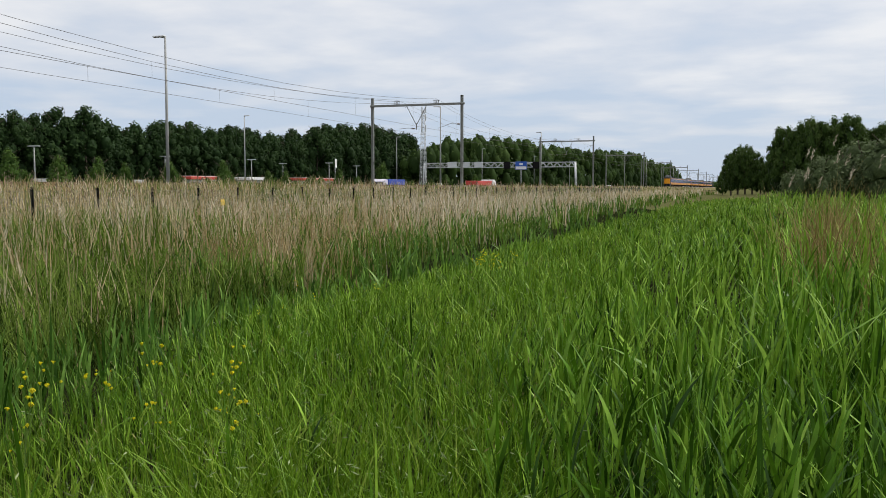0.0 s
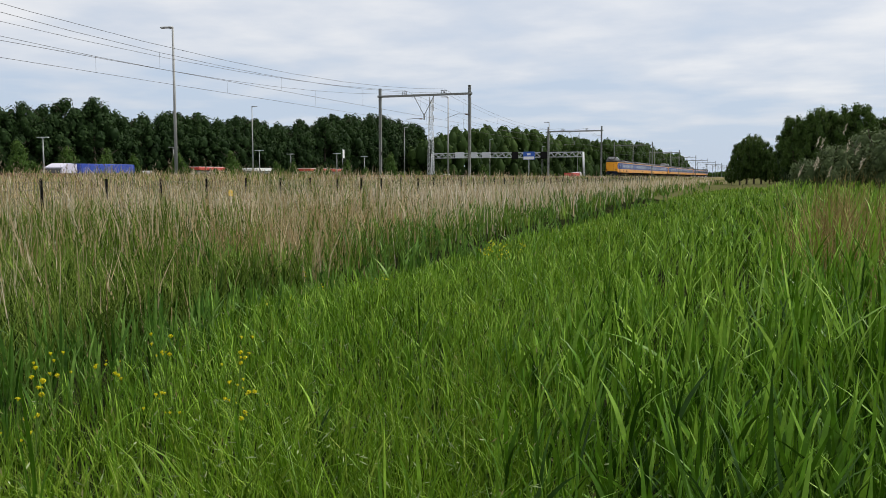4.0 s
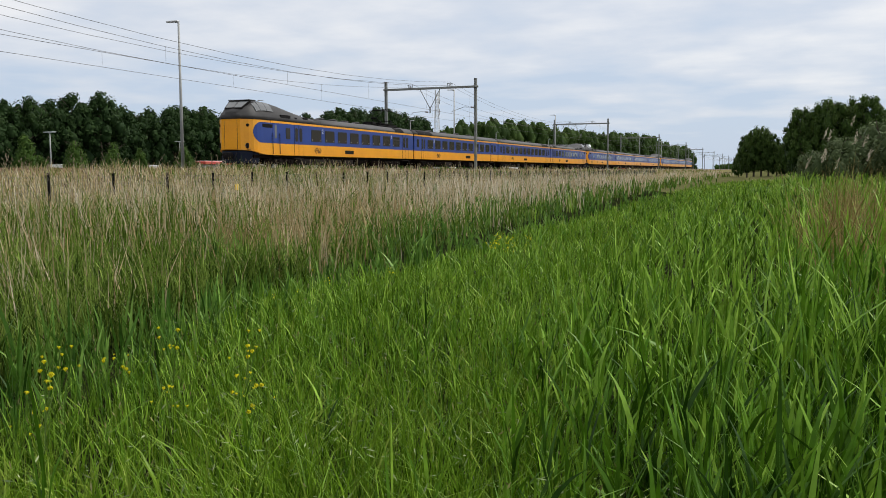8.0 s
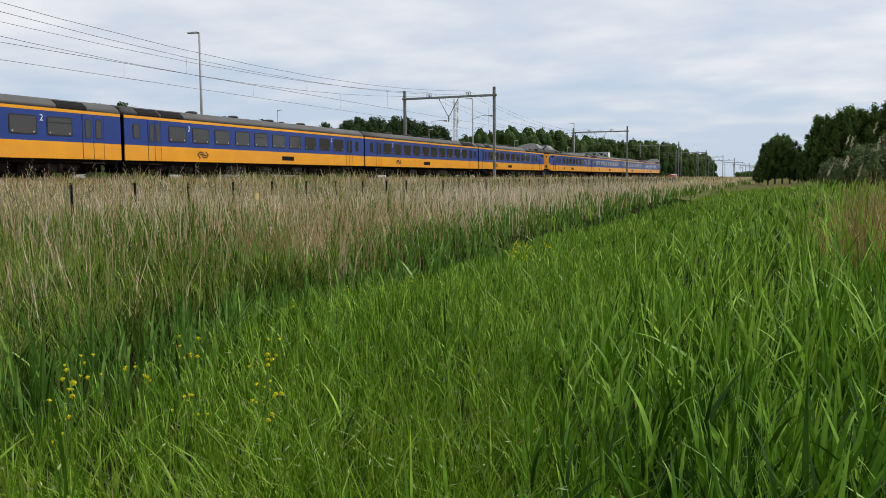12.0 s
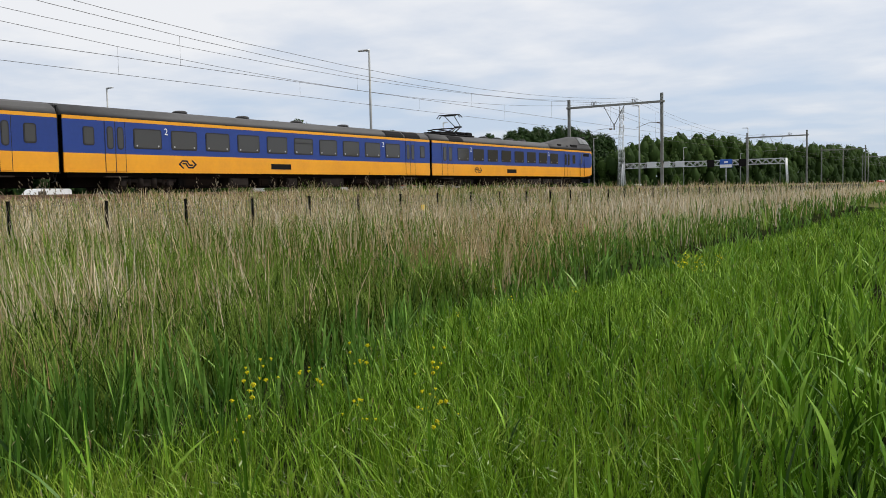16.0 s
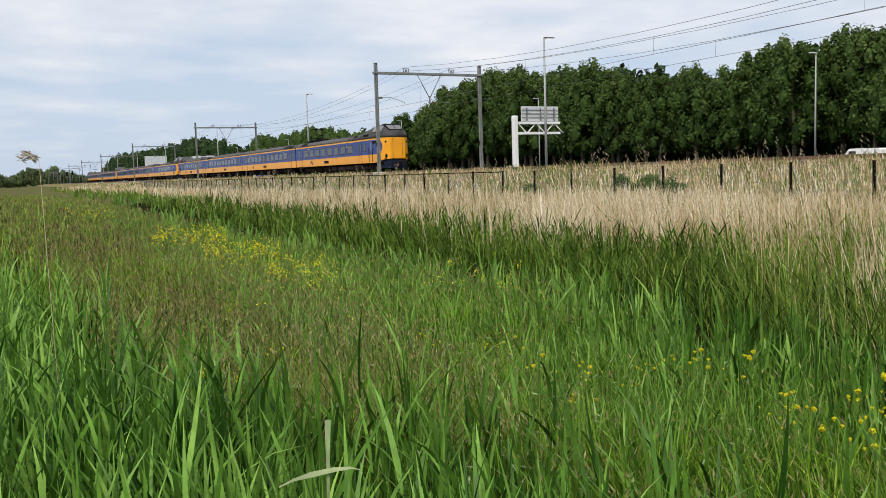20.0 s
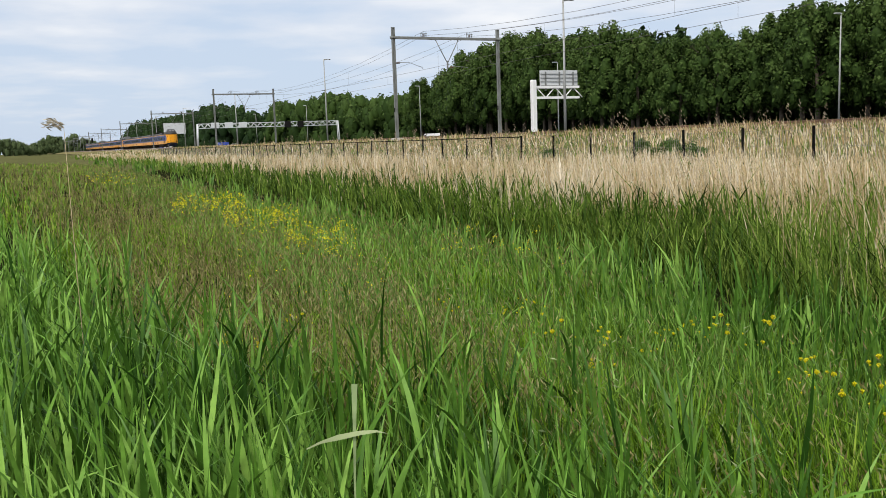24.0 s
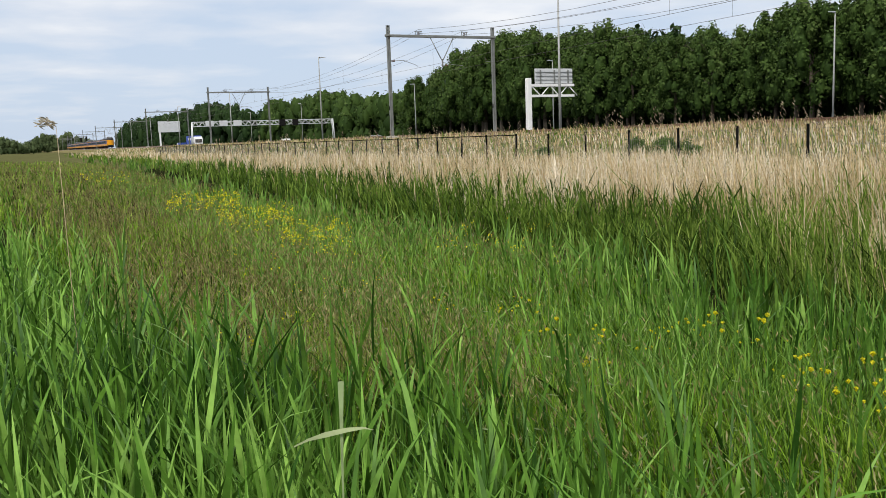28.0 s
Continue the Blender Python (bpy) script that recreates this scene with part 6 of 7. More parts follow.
    k = (x > edge(y) + 0.4) & (x < bank(y) + 0.6) & (g.uniform(0, 1, len(x)) < m * np.where(y < 0, np.interp(r, [5, 9], [1.1, 1.8]), np.interp(r, [5, 9], [0.30, 0.04])) * np.interp(r, [2.5, 9, 14], [0.35, 0.9, 2.0]))
    x, y, r = x[k], y[k], r[k]
    n = len(x)
    far = np.maximum(1, r / 5.0)
    h = g.uniform(0.40, 0.72, n)
    tone = np.clip(g.uniform(0.15, 1.0, n) + 0.15 * (y > 0) - 0.15 * ((y < 0) & (r > 8)), 0, 1)
    brown = y < -4
    for sel, m, w, nm, lb in ((~brown, M_STEM, 0.0024, "grass_stalks", "thin green flowering stalks over the grass"), (brown, M_SEED, 0.0040, "ripe_stalks", "thin brown ripening stalks over the grass")):
        grass_object(nm, blades(nm, m, x[sel], y[sel], level(x[sel]), h[sel], w * far[sel] ** 0.75, 0.10, g.uniform(0.0, 0.25, sel.sum()), g, 3, tone[sel]), lb)
    more = np.where(y < 0, np.where(r > 7, 5, 3), 1)                 # down the line the heads stand close
    x, y, r, h, far, tone = [np.repeat(v, more) for v in (x, y, r, h, far, tone)]
    n = len(x)
    x, y, h = x + g.normal(size=n) * 0.06 * far, y + g.normal(size=n) * 0.06 * far, h * g.uniform(0.85, 1.08, n)
    c = np.stack([x + g.normal(size=n) * 0.03, y - 0.06 * h, level(x) + h * 0.95], 1)
    al = unit(np.stack([g.normal(size=n) * 0.5, -0.3 + g.normal(size=n) * 0.5, np.ones(n)], 1))
    grass_object("seed_heads", leaf_mesh("seed_heads", M_SEED, c, unit(g.normal(size=c.shape)), al, g.uniform(0.026, 0.052, n) * far ** 0.5, tone, 0.16), "reddish-brown grass seed heads", "seed heads")
    # shoots along the ditch
    x, y, r = polar(g, 42000, 3.8, 150)
    e = edge(y)
    k = (x < e + np.where(y > 2, 0.8, 1.3) * g.uniform(0, 1, len(x)) ** 0.7) & (x > e - 0.25) & (g.uniform(0, 1, len(x)) < 0.50 + patches(x, y, 1.0, 2.0))
    x, y, r = x[k], y[k], r[k]
    far = np.maximum(1, r / 6.0)
    h = g.uniform(0.45, 0.85, len(x)) * (0.75 + 0.45 * patches(x, y, 0.9, 4.0))
    shoots("ditch_reeds", M_BORDER, x, y, h, 0.5 * far ** 0.15, 0.022 * far ** 0.75, g, 5, "green reed shoots along the ditch", np.clip(g.uniform(0, 1, len(x)) * 0.75 + np.interp(y, [-8, -4, -3, 0, 3, 5, 8], [0.28, 0.04, -0.10, -0.06, 0.02, 0.20, 0.24]), 0, 1))


def reed_bed():
    g = np.random.default_rng(12)
    x, y, r = polar(g, 300000, 5.2, 260)
    k = (x < edge(y) - 1.45) & (x > -18.9)
    x, y, r = x[k], y[k], r[k]
    n = len(x)
    far = np.maximum(1, r / 9.0)
    big, small = blobs(x, y, 3.2, 1), blobs(x, y, 0.8, 2)
    pt = np.clip(0.5 + (big - 0.5) * 1.5 + (small - 0.5) * 1.7, 0, 1)
    inside = edge(y) - 1.45 - x                    # how far behind the ditch
    ahead, down = np.clip((y + 4) / 6, 0, 1), np.clip((-y - 6) / 8, 0, 1)
    # the rear of the bed and the stretch down the line have dried out most, the front is green
    patch = np.exp(-((x + 9.3) / 1.3) ** 2 - ((y - 15.5) / 2.0) ** 2) + 0.7 * np.exp(-((x + 11.5) / 3.0) ** 2 - ((y - 24) / 6.0) ** 2) + 0.25 * np.exp(-((x + 9.5) / 1.6) ** 2 - ((y - 6.5) / 2.0) ** 2) + 0.35 * np.exp(-((x + 9.5) / 1.8) ** 2 - ((y + 3.5) / 2.2) ** 2) + 0.1 * np.exp(-((x + 8.0) / 1.3) ** 2 - ((y + 5.6) / 1.3) ** 2)
    calm = np.interp(y, [-11, -6, 18, 30], [0, 1, 1, 0.35])       # greenest opposite the standpoint
    rear = np.clip((-x - 13.5 - 2.0 * calm) / 2.5, 0, 1)
    hem = np.clip((-x - 14.5) / 2.0, 0, 1) * calm * np.interp(y, [5, 9], [1, 0])               # a pale dry band along the fence
    clump = np.clip(blobs(x, y, 0.45, 17) * 3.2 - 1.8, 0, 1) * np.clip(1.6 - inside / 4, 0, 1)
    dry = 0.10 - 0.02 * calm + (0.42 - 0.06 * calm) * pt + 0.38 * rear * np.interp(y, [5, 8, 14, 18], [1, 0.55, 0.55, 0.9]) + 0.35 * hem + 0.45 * clump * calm * np.interp(y, [-1, 1, 3, 5, 7, 9], [0.5, 0.1, 0.1, 1, 1, 0.2]) + 0.6 * patch + down * np.clip(inside / 1.6 - 0.7, 0, 0.55) + 0.35 * np.clip((y - 24) / 14, 0, 1) * np.clip(inside / 3, 0, 1)
    dry = dry * (1 - 0.28 * np.interp(y, [-7, -3, 20, 26], [0, 1, 1, 0]) * (1 - rear))
    dry = dry - 0.06 * np.interp(y, [5, 9, 24, 32], [0, 1, 1, 0]) * np.clip(1.6 - inside / 5, 0, 1)
    lush = np.interp(y, [-0.5, 0.8, 3.5, 5], [0, 1, 1, 0]) * np.clip(1.8 - inside / 2.5, 0, 1)      # a green front opposite the standpoint, toned down for shade between stalks
    dry = dry * (1 - 0.3 * lush)
    dry = np.clip(np.clip(dry, 0.05, 0.93) * np.clip(0.35 - 0.50 * np.clip((-y - 4.5) / 3, 0, 1) + inside / 2.2, 0, 1) + 0.3 * patch, 0, 0.95)
    isdry = g.uniform(0, 1, n) < dry
    hd = (1.02 + 0.38 * pt) * g.uniform(0.62, 1.12, n) * np.interp(-x, [5.5, 7.5, 16, 19], [0.95, 1.05, 1.0, 0.82])
    hd *= 1 - down * np.interp(-x, [11, 15, 18, 19], [0, 0.16, 0.38, 0.42])
    q = isdry
    # brightness as if sunlit, put into the reed tones opposite the standpoint
    lit_tone = np.interp(y, [-8, -4, 7, 13], [0, 1, 1, 0])
    u = np.clip(0.45 * g.uniform(0, 1, n) + 0.40 * pt - 0.08 + 0.16 * lit_tone * np.interp(y, [-2, 0, 4, 6], [1, 0.3, 0.3, 1]) + 0.22 * np.clip((y - 16) / 10, 0, 1) - 0.12 * np.interp(y, [6, 10, 20, 28], [0, 1, 1, 0]) * np.clip(1.5 - inside / 4, 0, 1) + 0.12 * rear + 0.28 * hem - 0.15 * clump * calm - 0.14 * lush + 0.10 * down + 0.12 * g.normal(size=n), 0, 1)
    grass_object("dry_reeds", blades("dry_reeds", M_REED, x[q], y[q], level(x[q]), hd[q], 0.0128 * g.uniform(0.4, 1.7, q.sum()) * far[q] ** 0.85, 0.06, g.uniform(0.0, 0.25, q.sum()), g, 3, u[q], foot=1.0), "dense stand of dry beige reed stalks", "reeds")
    q = ~isdry
    hg = hd * (g.uniform(0.68, 1.0, n) + 0.03 * calm)
    tone = np.clip(g.uniform(0, 1, n) * 0.6 + 0.45 * blobs(x, y, 1.2, 5) - 0.02 + 0.30 * lit_tone * np.interp(y, [-2, 0, 4, 6], [0.8, 0.3, 0.3, 0.9]) - 0.16 * lush, 0, 1)
    near = q & (r < 17) & (g.uniform(0, 1, n) < 0.50)
    rest = q & ~near
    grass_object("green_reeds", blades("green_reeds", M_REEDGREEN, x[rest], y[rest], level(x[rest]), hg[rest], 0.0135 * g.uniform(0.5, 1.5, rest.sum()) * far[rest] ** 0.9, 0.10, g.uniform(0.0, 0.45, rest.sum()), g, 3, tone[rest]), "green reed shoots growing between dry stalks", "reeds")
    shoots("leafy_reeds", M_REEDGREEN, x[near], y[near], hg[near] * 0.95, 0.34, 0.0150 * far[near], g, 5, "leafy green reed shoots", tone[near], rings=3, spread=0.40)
    # deep green clumps at the front of the reeds, toned darker for shade there
    x, y, r = polar(g, 120000, 5.5, 130)
    inside = edge(y) - 1.25 - x
    bulge = 0.8 + 2.2 * blobs(x, y, 1.8, 3) + 0.5 * (y < -3) + 0.5 * (y > 12)
    k = (inside > 0) & (inside < bulge) & (g.uniform(0, 1, len(x)) < np.where((y > -6.6) & (y < -4.2), 0.8, np.where((y > -4) & (y < 0.5), 0.85, 1.0)) * (0.30 + blobs(x, y, 0.8, 6)) * np.where(np.hypot(x + 9.0, y - 15.5) < 1.8, 0.15, 1.0))
    x, y, r, bulge, inside = x[k], y[k], r[k], bulge[k], inside[k]
    far = np.maximum(1, r / 8.0)
    h = (0.85 + 0.25 * bulge / 2.7) * g.uniform(0.7, 1.1, len(x)) * np.interp(y, [-3, -2, 5, 10, 14], [1.06, 1.0, 0.9, 0.95, 1.12]) * np.interp(inside / bulge, [0, 0.4, 1], [0.8, 1.0, 1.0])
    q = r < np.where(y > 0, 15, 60)
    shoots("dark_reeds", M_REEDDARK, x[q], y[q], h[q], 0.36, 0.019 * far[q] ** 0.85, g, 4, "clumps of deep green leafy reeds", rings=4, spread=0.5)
    shoots("ditch_reeds", M_BORDER, x[~q], y[~q], h[~q] * 0.9, 0.36, 0.016 * far[~q] ** 0.85, g, 3, "green reeds along the far stretch of the ditch", rings=3, spread=0.5)
    # low green growth at the foot of the reeds, its dark tone standing for shade
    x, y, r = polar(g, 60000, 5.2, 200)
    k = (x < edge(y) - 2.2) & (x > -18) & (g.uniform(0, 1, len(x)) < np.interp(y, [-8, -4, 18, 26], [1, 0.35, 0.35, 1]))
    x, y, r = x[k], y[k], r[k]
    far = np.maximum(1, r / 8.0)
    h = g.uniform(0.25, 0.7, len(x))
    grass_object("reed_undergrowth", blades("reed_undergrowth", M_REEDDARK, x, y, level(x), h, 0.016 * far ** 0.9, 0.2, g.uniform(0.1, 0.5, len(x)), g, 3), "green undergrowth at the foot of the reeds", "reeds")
    # dry grass on the slope behind the fence
    x, y, r = polar(g, 420000, 17, 320)
    k = (x < -17.0) & (x > -24.6)
    x, y, r = x[k], y[k], r[k]
    far = np.maximum(1, r / 14.0)
    h = g.uniform(0.35, 0.85, len(x)) * np.where(y < -8, np.interp(-x, [17, 19, 22, 24.6], [0.58, 0.52, 0.56, 0.40]), np.interp(-x, [17, 19, 22, 24.6], [1.2, 0.95, 0.85, 0.62])) * (0.75 + 0.5 * blobs(x, y, 1.5, 8)) * np.interp(y, [14, 30], [1.0, 1.7])
    q = g.uniform(0, 1, len(x)) < 0.45 + 0.4 * patches(x, y, 0.3, 6.0) + np.where(y < -8, 0.35 * blobs(x, y, 2.5, 16) - 0.10, 0)
    for sel, m, nm, lb in ((q, M_REED, "dry_grass", "dry beige grass by the fence"), (~q, M_REEDGREEN, "slope_grass", "green grass on the railway slope")):
        grass_object(nm, blades(nm, m, x[sel], y[sel], level(x[sel]), h[sel], 0.011 * far[sel] ** 0.9 * np.interp(y[sel], [-12, -6], [1.7, 1.0]), 0.12, g.uniform(0.0, 0.4, sel.sum()), g, 3), lb)
    # weeds and dry grass on the shoulder of the ballast
    n = 17000
    y = np.where(g.uniform(0, 1, n) < 0.6, -np.exp(g.uniform(math.log(6), math.log(170), n)), g.uniform(-8, 45, n))
    x = g.uniform(-26.4, -24.0, n)
    far = np.maximum(1, np.hypot(x, y) / 14.0)
    h = g.uniform(0.14, 0.46, n) * (0.55 + 0.9 * blobs(x, y, 1.4, 11))
    q = g.uniform(0, 1, n) < 0.35 + 0.6 * blobs(x, y, 2.0, 12)
    for sel, m, nm, lb in ((q, M_REED, "verge_grass", "dry grass beside the ballast"), (~q, M_REEDGREEN, "verge_weeds", "green weeds beside the ballast")):
        grass_object(nm, blades(nm, m, x[sel], y[sel], np.maximum(level(x[sel]), np.interp(-x[sel], [24.2, 25.9, 26.4], [1.30, 1.70, 1.72])), h[sel], 0.012 * far[sel] ** 0.9, 0.12, g.uniform(0.0, 0.4, sel.sum()), g, 3, g.uniform(0.0, 0.7, sel.sum())), lb)
    # plumes above the reeds
    x, y, r = polar(g, 9000, 7, 120)
    k = (x < -13.5) & (x > -21.0) & ((x > -17) | (g.uniform(0, 1, len(x)) < np.where(y < 18, 0.06, 0.14)))
    x, y, r = x[k], y[k], r[k]
    n = len(x)
    far = np.maximum(1, r / 18.0)
    h = 1.75 - level(x) + g.uniform(-0.50, 0.50, n) * np.where(x < -17, 1.0, 0.6)
    grass_object("plume_stalks", blades("plume_stalks", M_REED, x, y, level(x), h, 0.007 * far, 0.06, np.full(n, 0.1), g, 3, foot=1.0), "tall thin reed stalks", "reeds")
    P, A, S, U = [], [], [], []
    for j in range(9):
        P.append(np.stack([x + g.normal(size=n) * 0.030, y - h * 0.07 + g.normal(size=n) * 0.03, level(x) + h * (0.93 + 0.024 * j)], 1))
        A.append(unit(np.stack([0.2 + g.normal(size=n) * 0.4, -0.5 + g.normal(size=n) * 0.4, np.ones(n)], 1)))
        S.append(g.uniform(0.045, 0.09, n) * far ** 0.4)
        U.append(g.uniform(0, 1, n))
    P, A = np.concatenate(P), np.concatenate(A)
    grass_object("reed_plumes", leaf_mesh("reed_plumes", M_PLUME, P, unit(g.normal(size=P.shape)), A, np.concatenate(S), np.concatenate(U), 0.35), "feathery brown reed plumes", "reed plumes")


def bank_reeds():
    """Tall dry reeds with plumes on the bank beside the meadow."""
    g = np.random.default_rng(13)
    n = 620
    x, y = g.normal(0.92, 0.34, n), g.normal(12.8, 1.6, n)
    k = x > 0.15
    x, y = x[k], y[k]
    n = len(x)
    h = g.uniform(1.1, 1.85, n)
    tall = g.uniform(0, 1, n) < 0.034
    h[tall] = g.uniform(1.7, 2.35, tall.sum())
    grass_object("bank_reeds", blades("bank_reeds", M_BANKREED, x, y, level(x), h, 0.012 * g.uniform(0.6, 1.4, n), 0.08, g.uniform(0, 0.4, n), g, 4, g.uniform(0.0, 0.65, n), foot=1.0), "dry beige reeds standing on the bank", "reeds")
    x, y, h = x[tall], y[tall], h[tall]
    n = len(x)
    P, A, S = [], [], []
    for j in range(22):
        f = j / 21
        P.append(np.stack([x + 0.03 * h + g.normal(size=n) * 0.010 + f * 0.04, y - 0.06 * h - f * 0.03 + g.normal(size=n) * 0.010, level(x) + h * 0.95 + f * 0.14], 1))
        A.append(unit(np.stack([0.4 + g.normal(size=n) * 0.25, g.normal(size=n) * 0.25, 0.7 + g.normal(size=n) * 0.2], 1)))
        S.append(g.uniform(0.022, 0.045, n))
    P, A, S = np.concatenate(P), np.concatenate(A), np.concatenate(S)
    grass_object("bank_plumes", leaf_mesh("bank_plumes", M_PALEPLUME, P, unit(g.normal(size=P.shape)), A, S, g.uniform(0, 1, len(S)), 0.35), "pale feathery plumes on tall reeds", "reed plumes")


def flower_meshes(seed, height):
    """A branching stem with narrow leaves, and its clusters of small yellow petals."""
    g = np.random.default_rng(seed)
    n = 8
    roots = np.zeros((n, 3))
    roots[:, 2] = g.uniform(0.3, 0.6, n) * height
    roots[0] = 0
    tips = np.stack([g.normal(size=n) * 0.075, g.normal(size=n) * 0.075, height * g.uniform(0.74, 1.0, n)], 1)
    rings = np.stack([roots, roots * 0.5 + tips * 0.5 + g.normal(size=(n, 3)) * 0.008, tips])
    stem = ribbon_mesh("stem", M_STEM, rings, unit(np.stack([g.normal(size=n), g.normal(size=n), np.zeros(n)], 1)), [np.full(n, 0.008), np.full(n, 0.007)], g.uniform(0, 1, n))
    return stem, tips


def flower_head_mesh(seed, n, wide):
    """A rounded cluster of small florets that spring from one point."""
    g = np.random.default_rng(seed)
    s = [(0.0, 0.0, -0.6 * wide)]
    f, tone = [], []
    for i in range(n):
        a, q = i * 2.4, math.sqrt((i + 0.5) / n)
        c = Vector((q * math.cos(a), q * math.sin(a), 0.75 * math.sqrt(max(0.05, 1 - q * q)) - 0.15 + g.normal() * 0.10)) * wide * 0.5
        nm = (c + Vector((g.normal() * 0.3, g.normal() * 0.3, 0.9)) * wide * 0.4).normalized()
        u = nm.orthogonal().normalized()
        u.rotate(Matrix.Rotation(g.uniform(0, 6.28), 3, nm))
        v = nm.cross(u)
        w = wide * g.uniform(0.13, 0.22)
        k = len(s)
        s += [tuple(c + u * w), tuple(c + v * w), tuple(c - u * w), tuple(c - v * w)]
        f += [(k, k + 1, k + 2, k + 3), (0, k, k + 1)]
        tone += [g.uniform(0, 1)] * 7
    me = bpy.data.meshes.new("flower_head")
    me.from_pydata(s, [], f)
    lay = me.uv_layers.new(name="UVMap")
    for loop, t in zip(lay.data, tone):
        loop.uv = (t, 0.5)
    me.materials.append(M_FLOWER)
    return me


HEADS = [flower_head_mesh(90 + i, 9 + 2 * i, 0.016 + 0.006 * i) for i in range(4)]
FLOWERS = [flower_meshes(80 + i, 0.66 + 0.08 * i) for i in range(5)]


def flowers():
    g = np.random.default_rng(15)
    spots = []
    for _ in range(128):         # the dense clump before the reeds
        a, r = radians(g.triangular(-130, -107, -88)), 2.9 + 2.0 * g.uniform(0, 1) ** 1.1
        spots.append((r * math.sin(a), r * math.cos(a), g.uniform(0.78, 1.15)))
    for _ in range(9):
        a, r = radians(g.uniform(-47, -33)), g.uniform(4.6, 6.4)
        spots.append((r * math.sin(a), r * math.cos(a), g.uniform(0.7, 0.9)))
    for _ in range(7):
        a, r = radians(g.uniform(-90, -62)), g.uniform(3.2, 5.0)
        spots.append((r * math.sin(a), r * math.cos(a), g.uniform(0.7, 0.95)))
    for cx, cy, n in ((-1.5, -5.8, 3), (-3.3, -5.9, 3), (-2.9, -4.1, 3), (-3.9, -4.2, 5), (-3.35, -3.15, 2), (-3.3, -2.8, 1), (-3.7, -2.9, 2)):
        for _ in range(n):
            spots.append((cx + g.normal() * 0.22, cy + g.normal() * 0.22, g.uniform(0.65, 0.9)))
    for x, y, s in spots:
        st, hd = FLOWERS[int(g.integers(5))]
        f = thing("flower", "tall yellow-flowered wild mustard plant", "flower", pose(x, y, float(level(x)) - 0.02, 0, 0, float(g.uniform(0, 360))) @ Matrix.Diagonal((s, s, s, 1)), "yellow wild flowers")
        part("stem", st, None, f)
        for tip in hd:
            part("flower_head", HEADS[int(g.integers(4))], None, f).location = tip
    # farther flowers, in drifts
    P = []
    for a0, a1, r0, r1, n in ((-172, -167.5, 16, 20, 170), (-169, -164, 12, 15, 170), (-165, -160.5, 9.2, 11.5, 120), (-177, -174, 30, 44, 50), (-170, -158, 6.5, 8.5, 24), (-155, -146, 8, 11, 40), (-18, -15, 12, 14.5, 26), (-38, -24, 7, 10, 8)):
        a, r = np.radians(g.uniform(a0, a1, n)), g.uniform(r0, r1, n)
        x, y = r * np.sin(a), r * np.cos(a)
        k = x > edge(y) + 0.6
        x, y = x[k], y[k]
        P.append(np.stack([x, y, level(x) + g.uniform(0.55, 0.82, len(x))], 1))
    P = np.concatenate(P)
    C = np.repeat(P, 5, 0) + g.normal(size=(len(P) * 5, 3)) * 0.02
    N = unit(g.normal(size=C.shape) + np.array([0, 0, 0.8]))
    A = unit(np.cross(N, g.normal(size=C.shape)))
    grass_object("flower_drift", leaf_mesh("flower_drift", M_FLOWER, C, N, A, np.repeat(np.interp(np.hypot(P[:, 0], P[:, 1]), [7, 14, 30], [0.014, 0.022, 0.036]), 5) * g.uniform(0.7, 1.2, len(C)), g.uniform(0, 1, len(C)), 0.9), "drifts of small yellow meadow flowers", "flowers")


meadow()
reed_bed()
bank_reeds()
flowers()


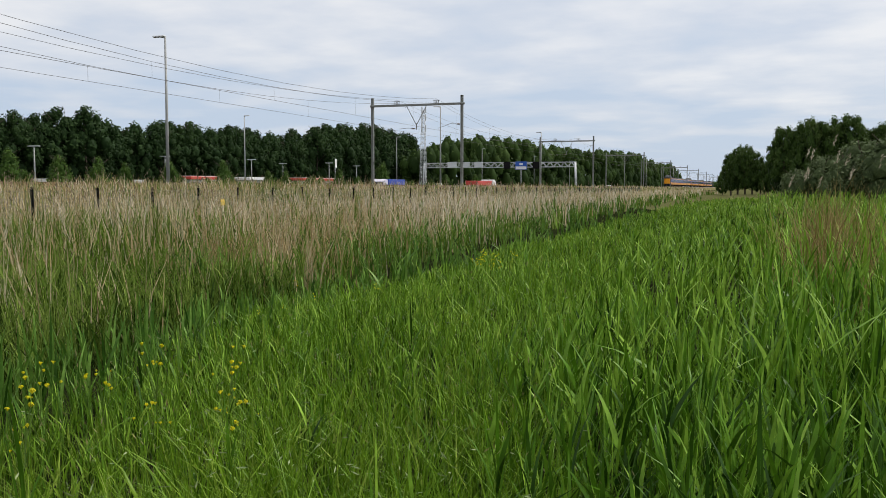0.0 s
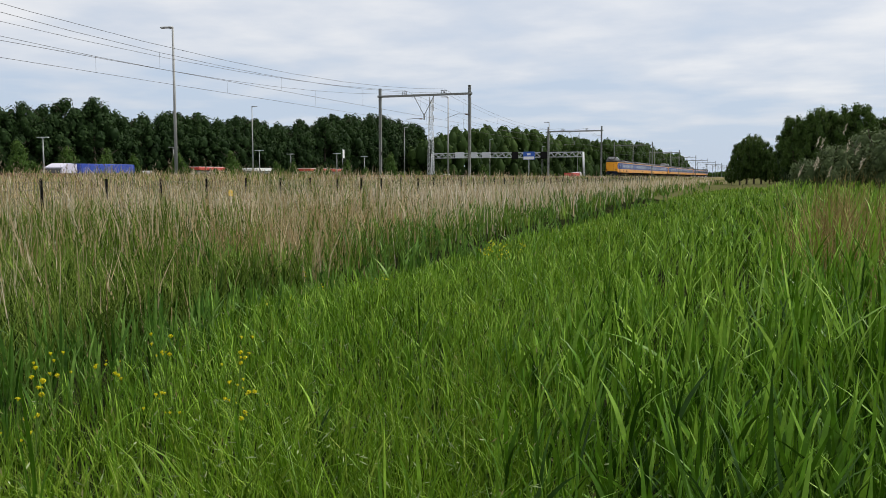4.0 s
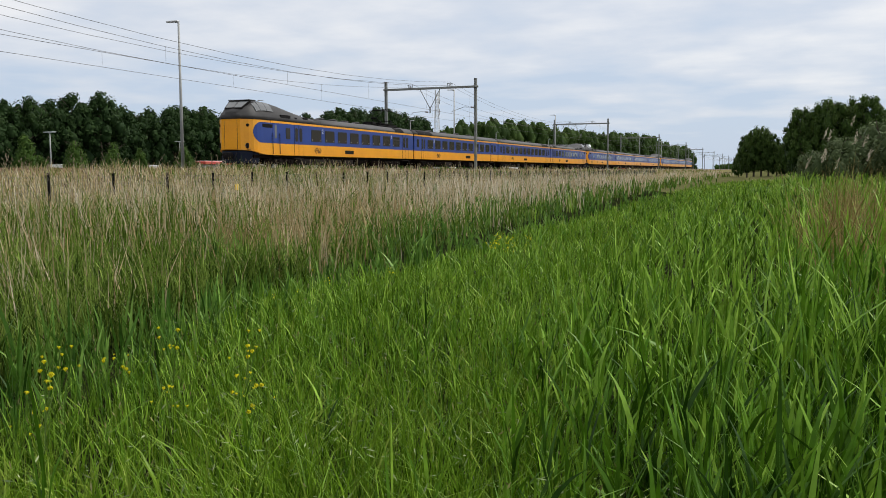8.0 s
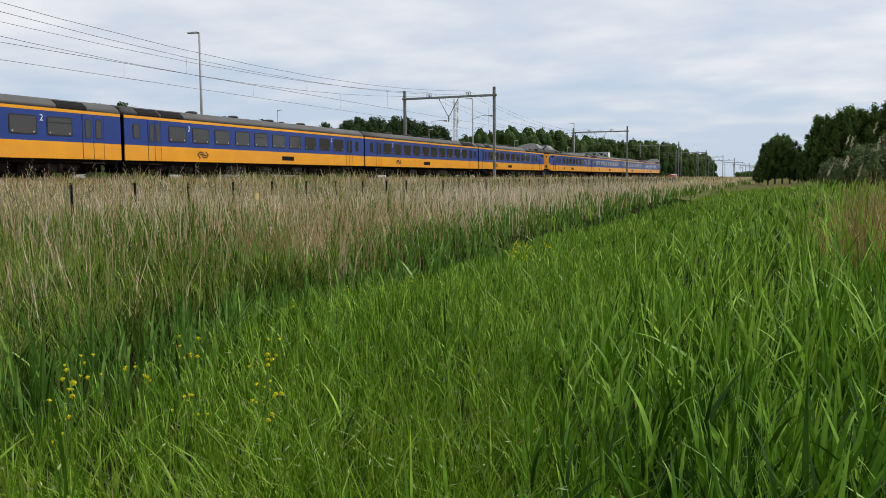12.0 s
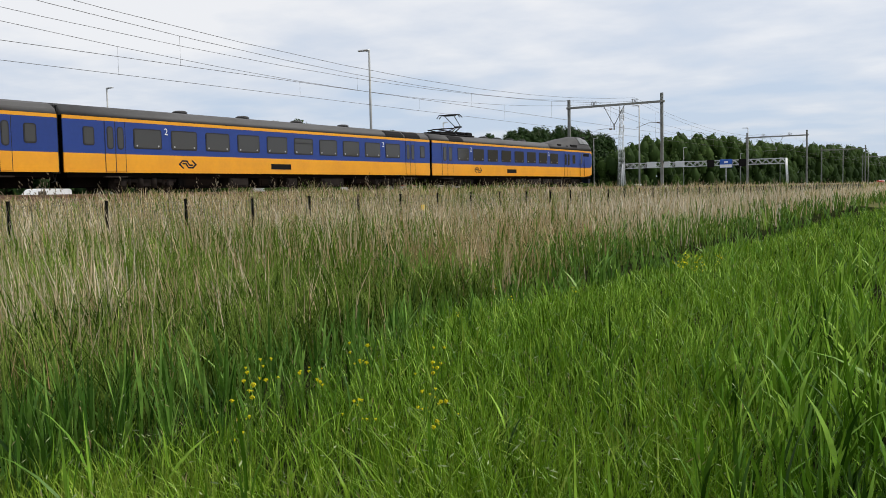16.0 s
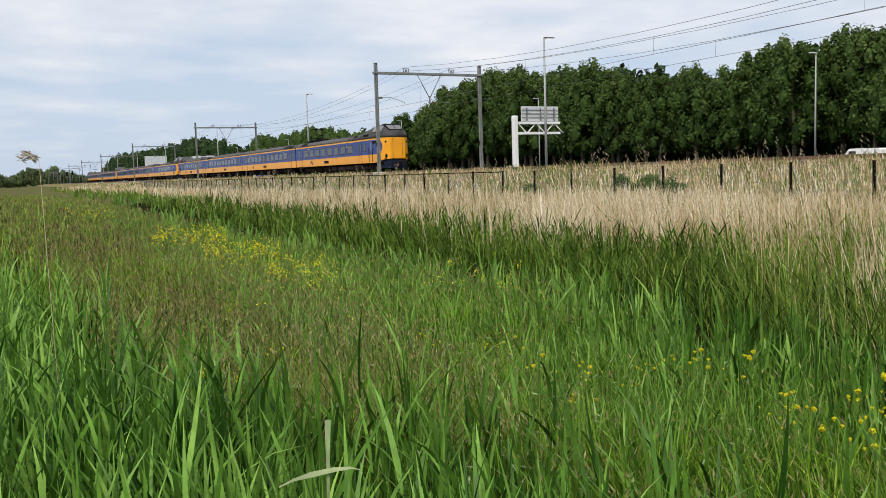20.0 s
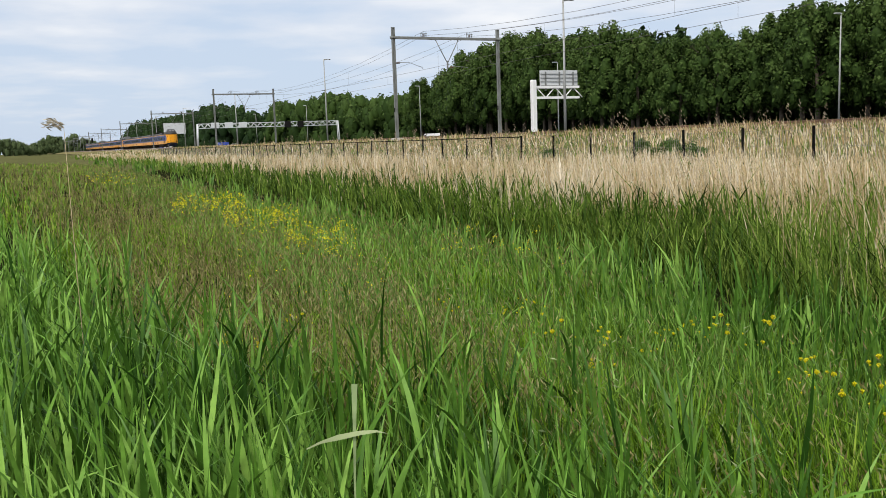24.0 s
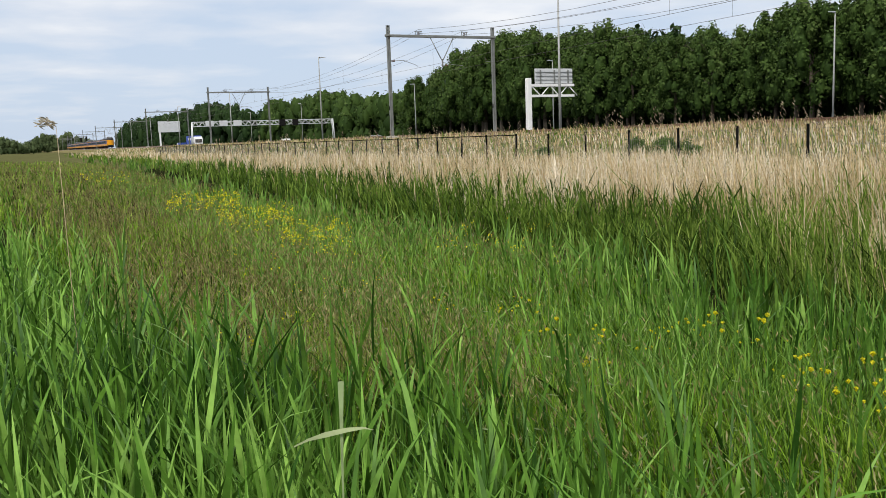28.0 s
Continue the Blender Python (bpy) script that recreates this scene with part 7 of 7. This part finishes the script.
def bent_leaf():
    """A broken pale leaf that hangs across a stub, close to the standpoint."""
    t = thing("broken_leaf", "pale green broken reed leaf beside a withered stub", "leaf", pose(-0.54, -1.64, 0.08))
    st = np.array([[[0.01, 0.0, 0.0]], [[0.01, 0.02, 0.6]], [[0.008, 0.02, 0.97]], [[-0.01, -0.02, 1.10]], [[-0.018, -0.036, 1.168]], [[-0.018, -0.036, 1.169]]], float)
    part("stub", ribbon_mesh("stub", M_PALELEAF, st, np.array([[0.95, -0.3, 0]]), [np.array([w]) for w in (0.003, 0.003, 0.004, 0.008, 0.013)], np.array([0.25])), None, t)
    lf = np.array([[[0.095, -0.020, 1.052]], [[0.065, -0.017, 1.062]], [[0.028, -0.012, 1.068]], [[-0.015, 0.0, 1.074]], [[-0.046, 0.012, 1.076]], [[-0.068, 0.022, 1.070]]], float)
    part("blade", ribbon_mesh("blade", M_PALELEAF, lf, np.array([[0.0, 0.75, -0.65]]), [np.array([w]) for w in (0.003, 0.006, 0.013, 0.011, 0.006)], np.array([0.8])), None, t)
    ROCKING.append((t, 1.0))
    for x, y, h, ph in ((-0.19, -5.0, 1.84, 0.4),):
        r = thing("plumed_reed", "single dry reed with a feathery plume", "reed", pose(x, y, float(level(x))))
        g = np.random.default_rng(int(ph * 10))
        part("stalk", Shape().rod((0, 0, 0), (0.03, -0.02, h), 0.003, 5, 0.0012), M_STRAW, r)
        n = 60
        f = g.uniform(0, 1, n)
        P = np.stack([0.03 + 0.09 * f + g.normal(size=n) * 0.012, -0.02 + g.normal(size=n) * 0.012, h - 0.02 + 0.10 * f - 0.06 * f ** 2 + g.normal(size=n) * 0.012], 1)
        A = unit(np.stack([np.full(n, 0.9), g.normal(size=n) * 0.3, 0.3 + g.normal(size=n) * 0.3], 1))
        part("plume", leaf_mesh("plume", M_PALEPLUME, P, unit(g.normal(size=P.shape)), A, g.uniform(0.02, 0.045, n), g.uniform(0.3, 1, n), 0.3), None, r)
        ROCKING.append((r, ph))


bent_leaf()

fence()


def motions():
    for car, y8, turn in CARS:
        def at(t):
            return pose(TRACKS[1], y8 + TRAIN_SPEED * (8.0 - t), RAIL_TOP, 0, 0, turn)
        walk(car, [(0.0, at(0.0)), (14.0, at(14.0)), (28.0, at(28.0))])
    for v, x, y, t0, speed in TRAFFIC:
        def on(t):
            return pose(x, y + speed * (t - t0), ROAD_Z, 0, 0, 0 if speed > 0 else 180)
        walk(v, [(0.0, on(0.0)), (14.0, on(14.0)), (28.0, on(28.0))])
    for clump, phase in ROCKING:
        base = clump.location.copy()
        rows = []
        for k in range(41):
            t = k * 0.7
            gust = 0.6 + 0.4 * math.sin(0.55 * t + 0.3 * phase)
            a = 1.6 * gust * math.sin(2.3 * t + phase)
            b = 1.2 * gust * math.sin(1.7 * t + 1.3 * phase + 1.0)
            rows.append((t, pose(base.x, base.y, base.z, a + 0.8 * gust, b, 0)))
        walk(clump, rows)


motions()
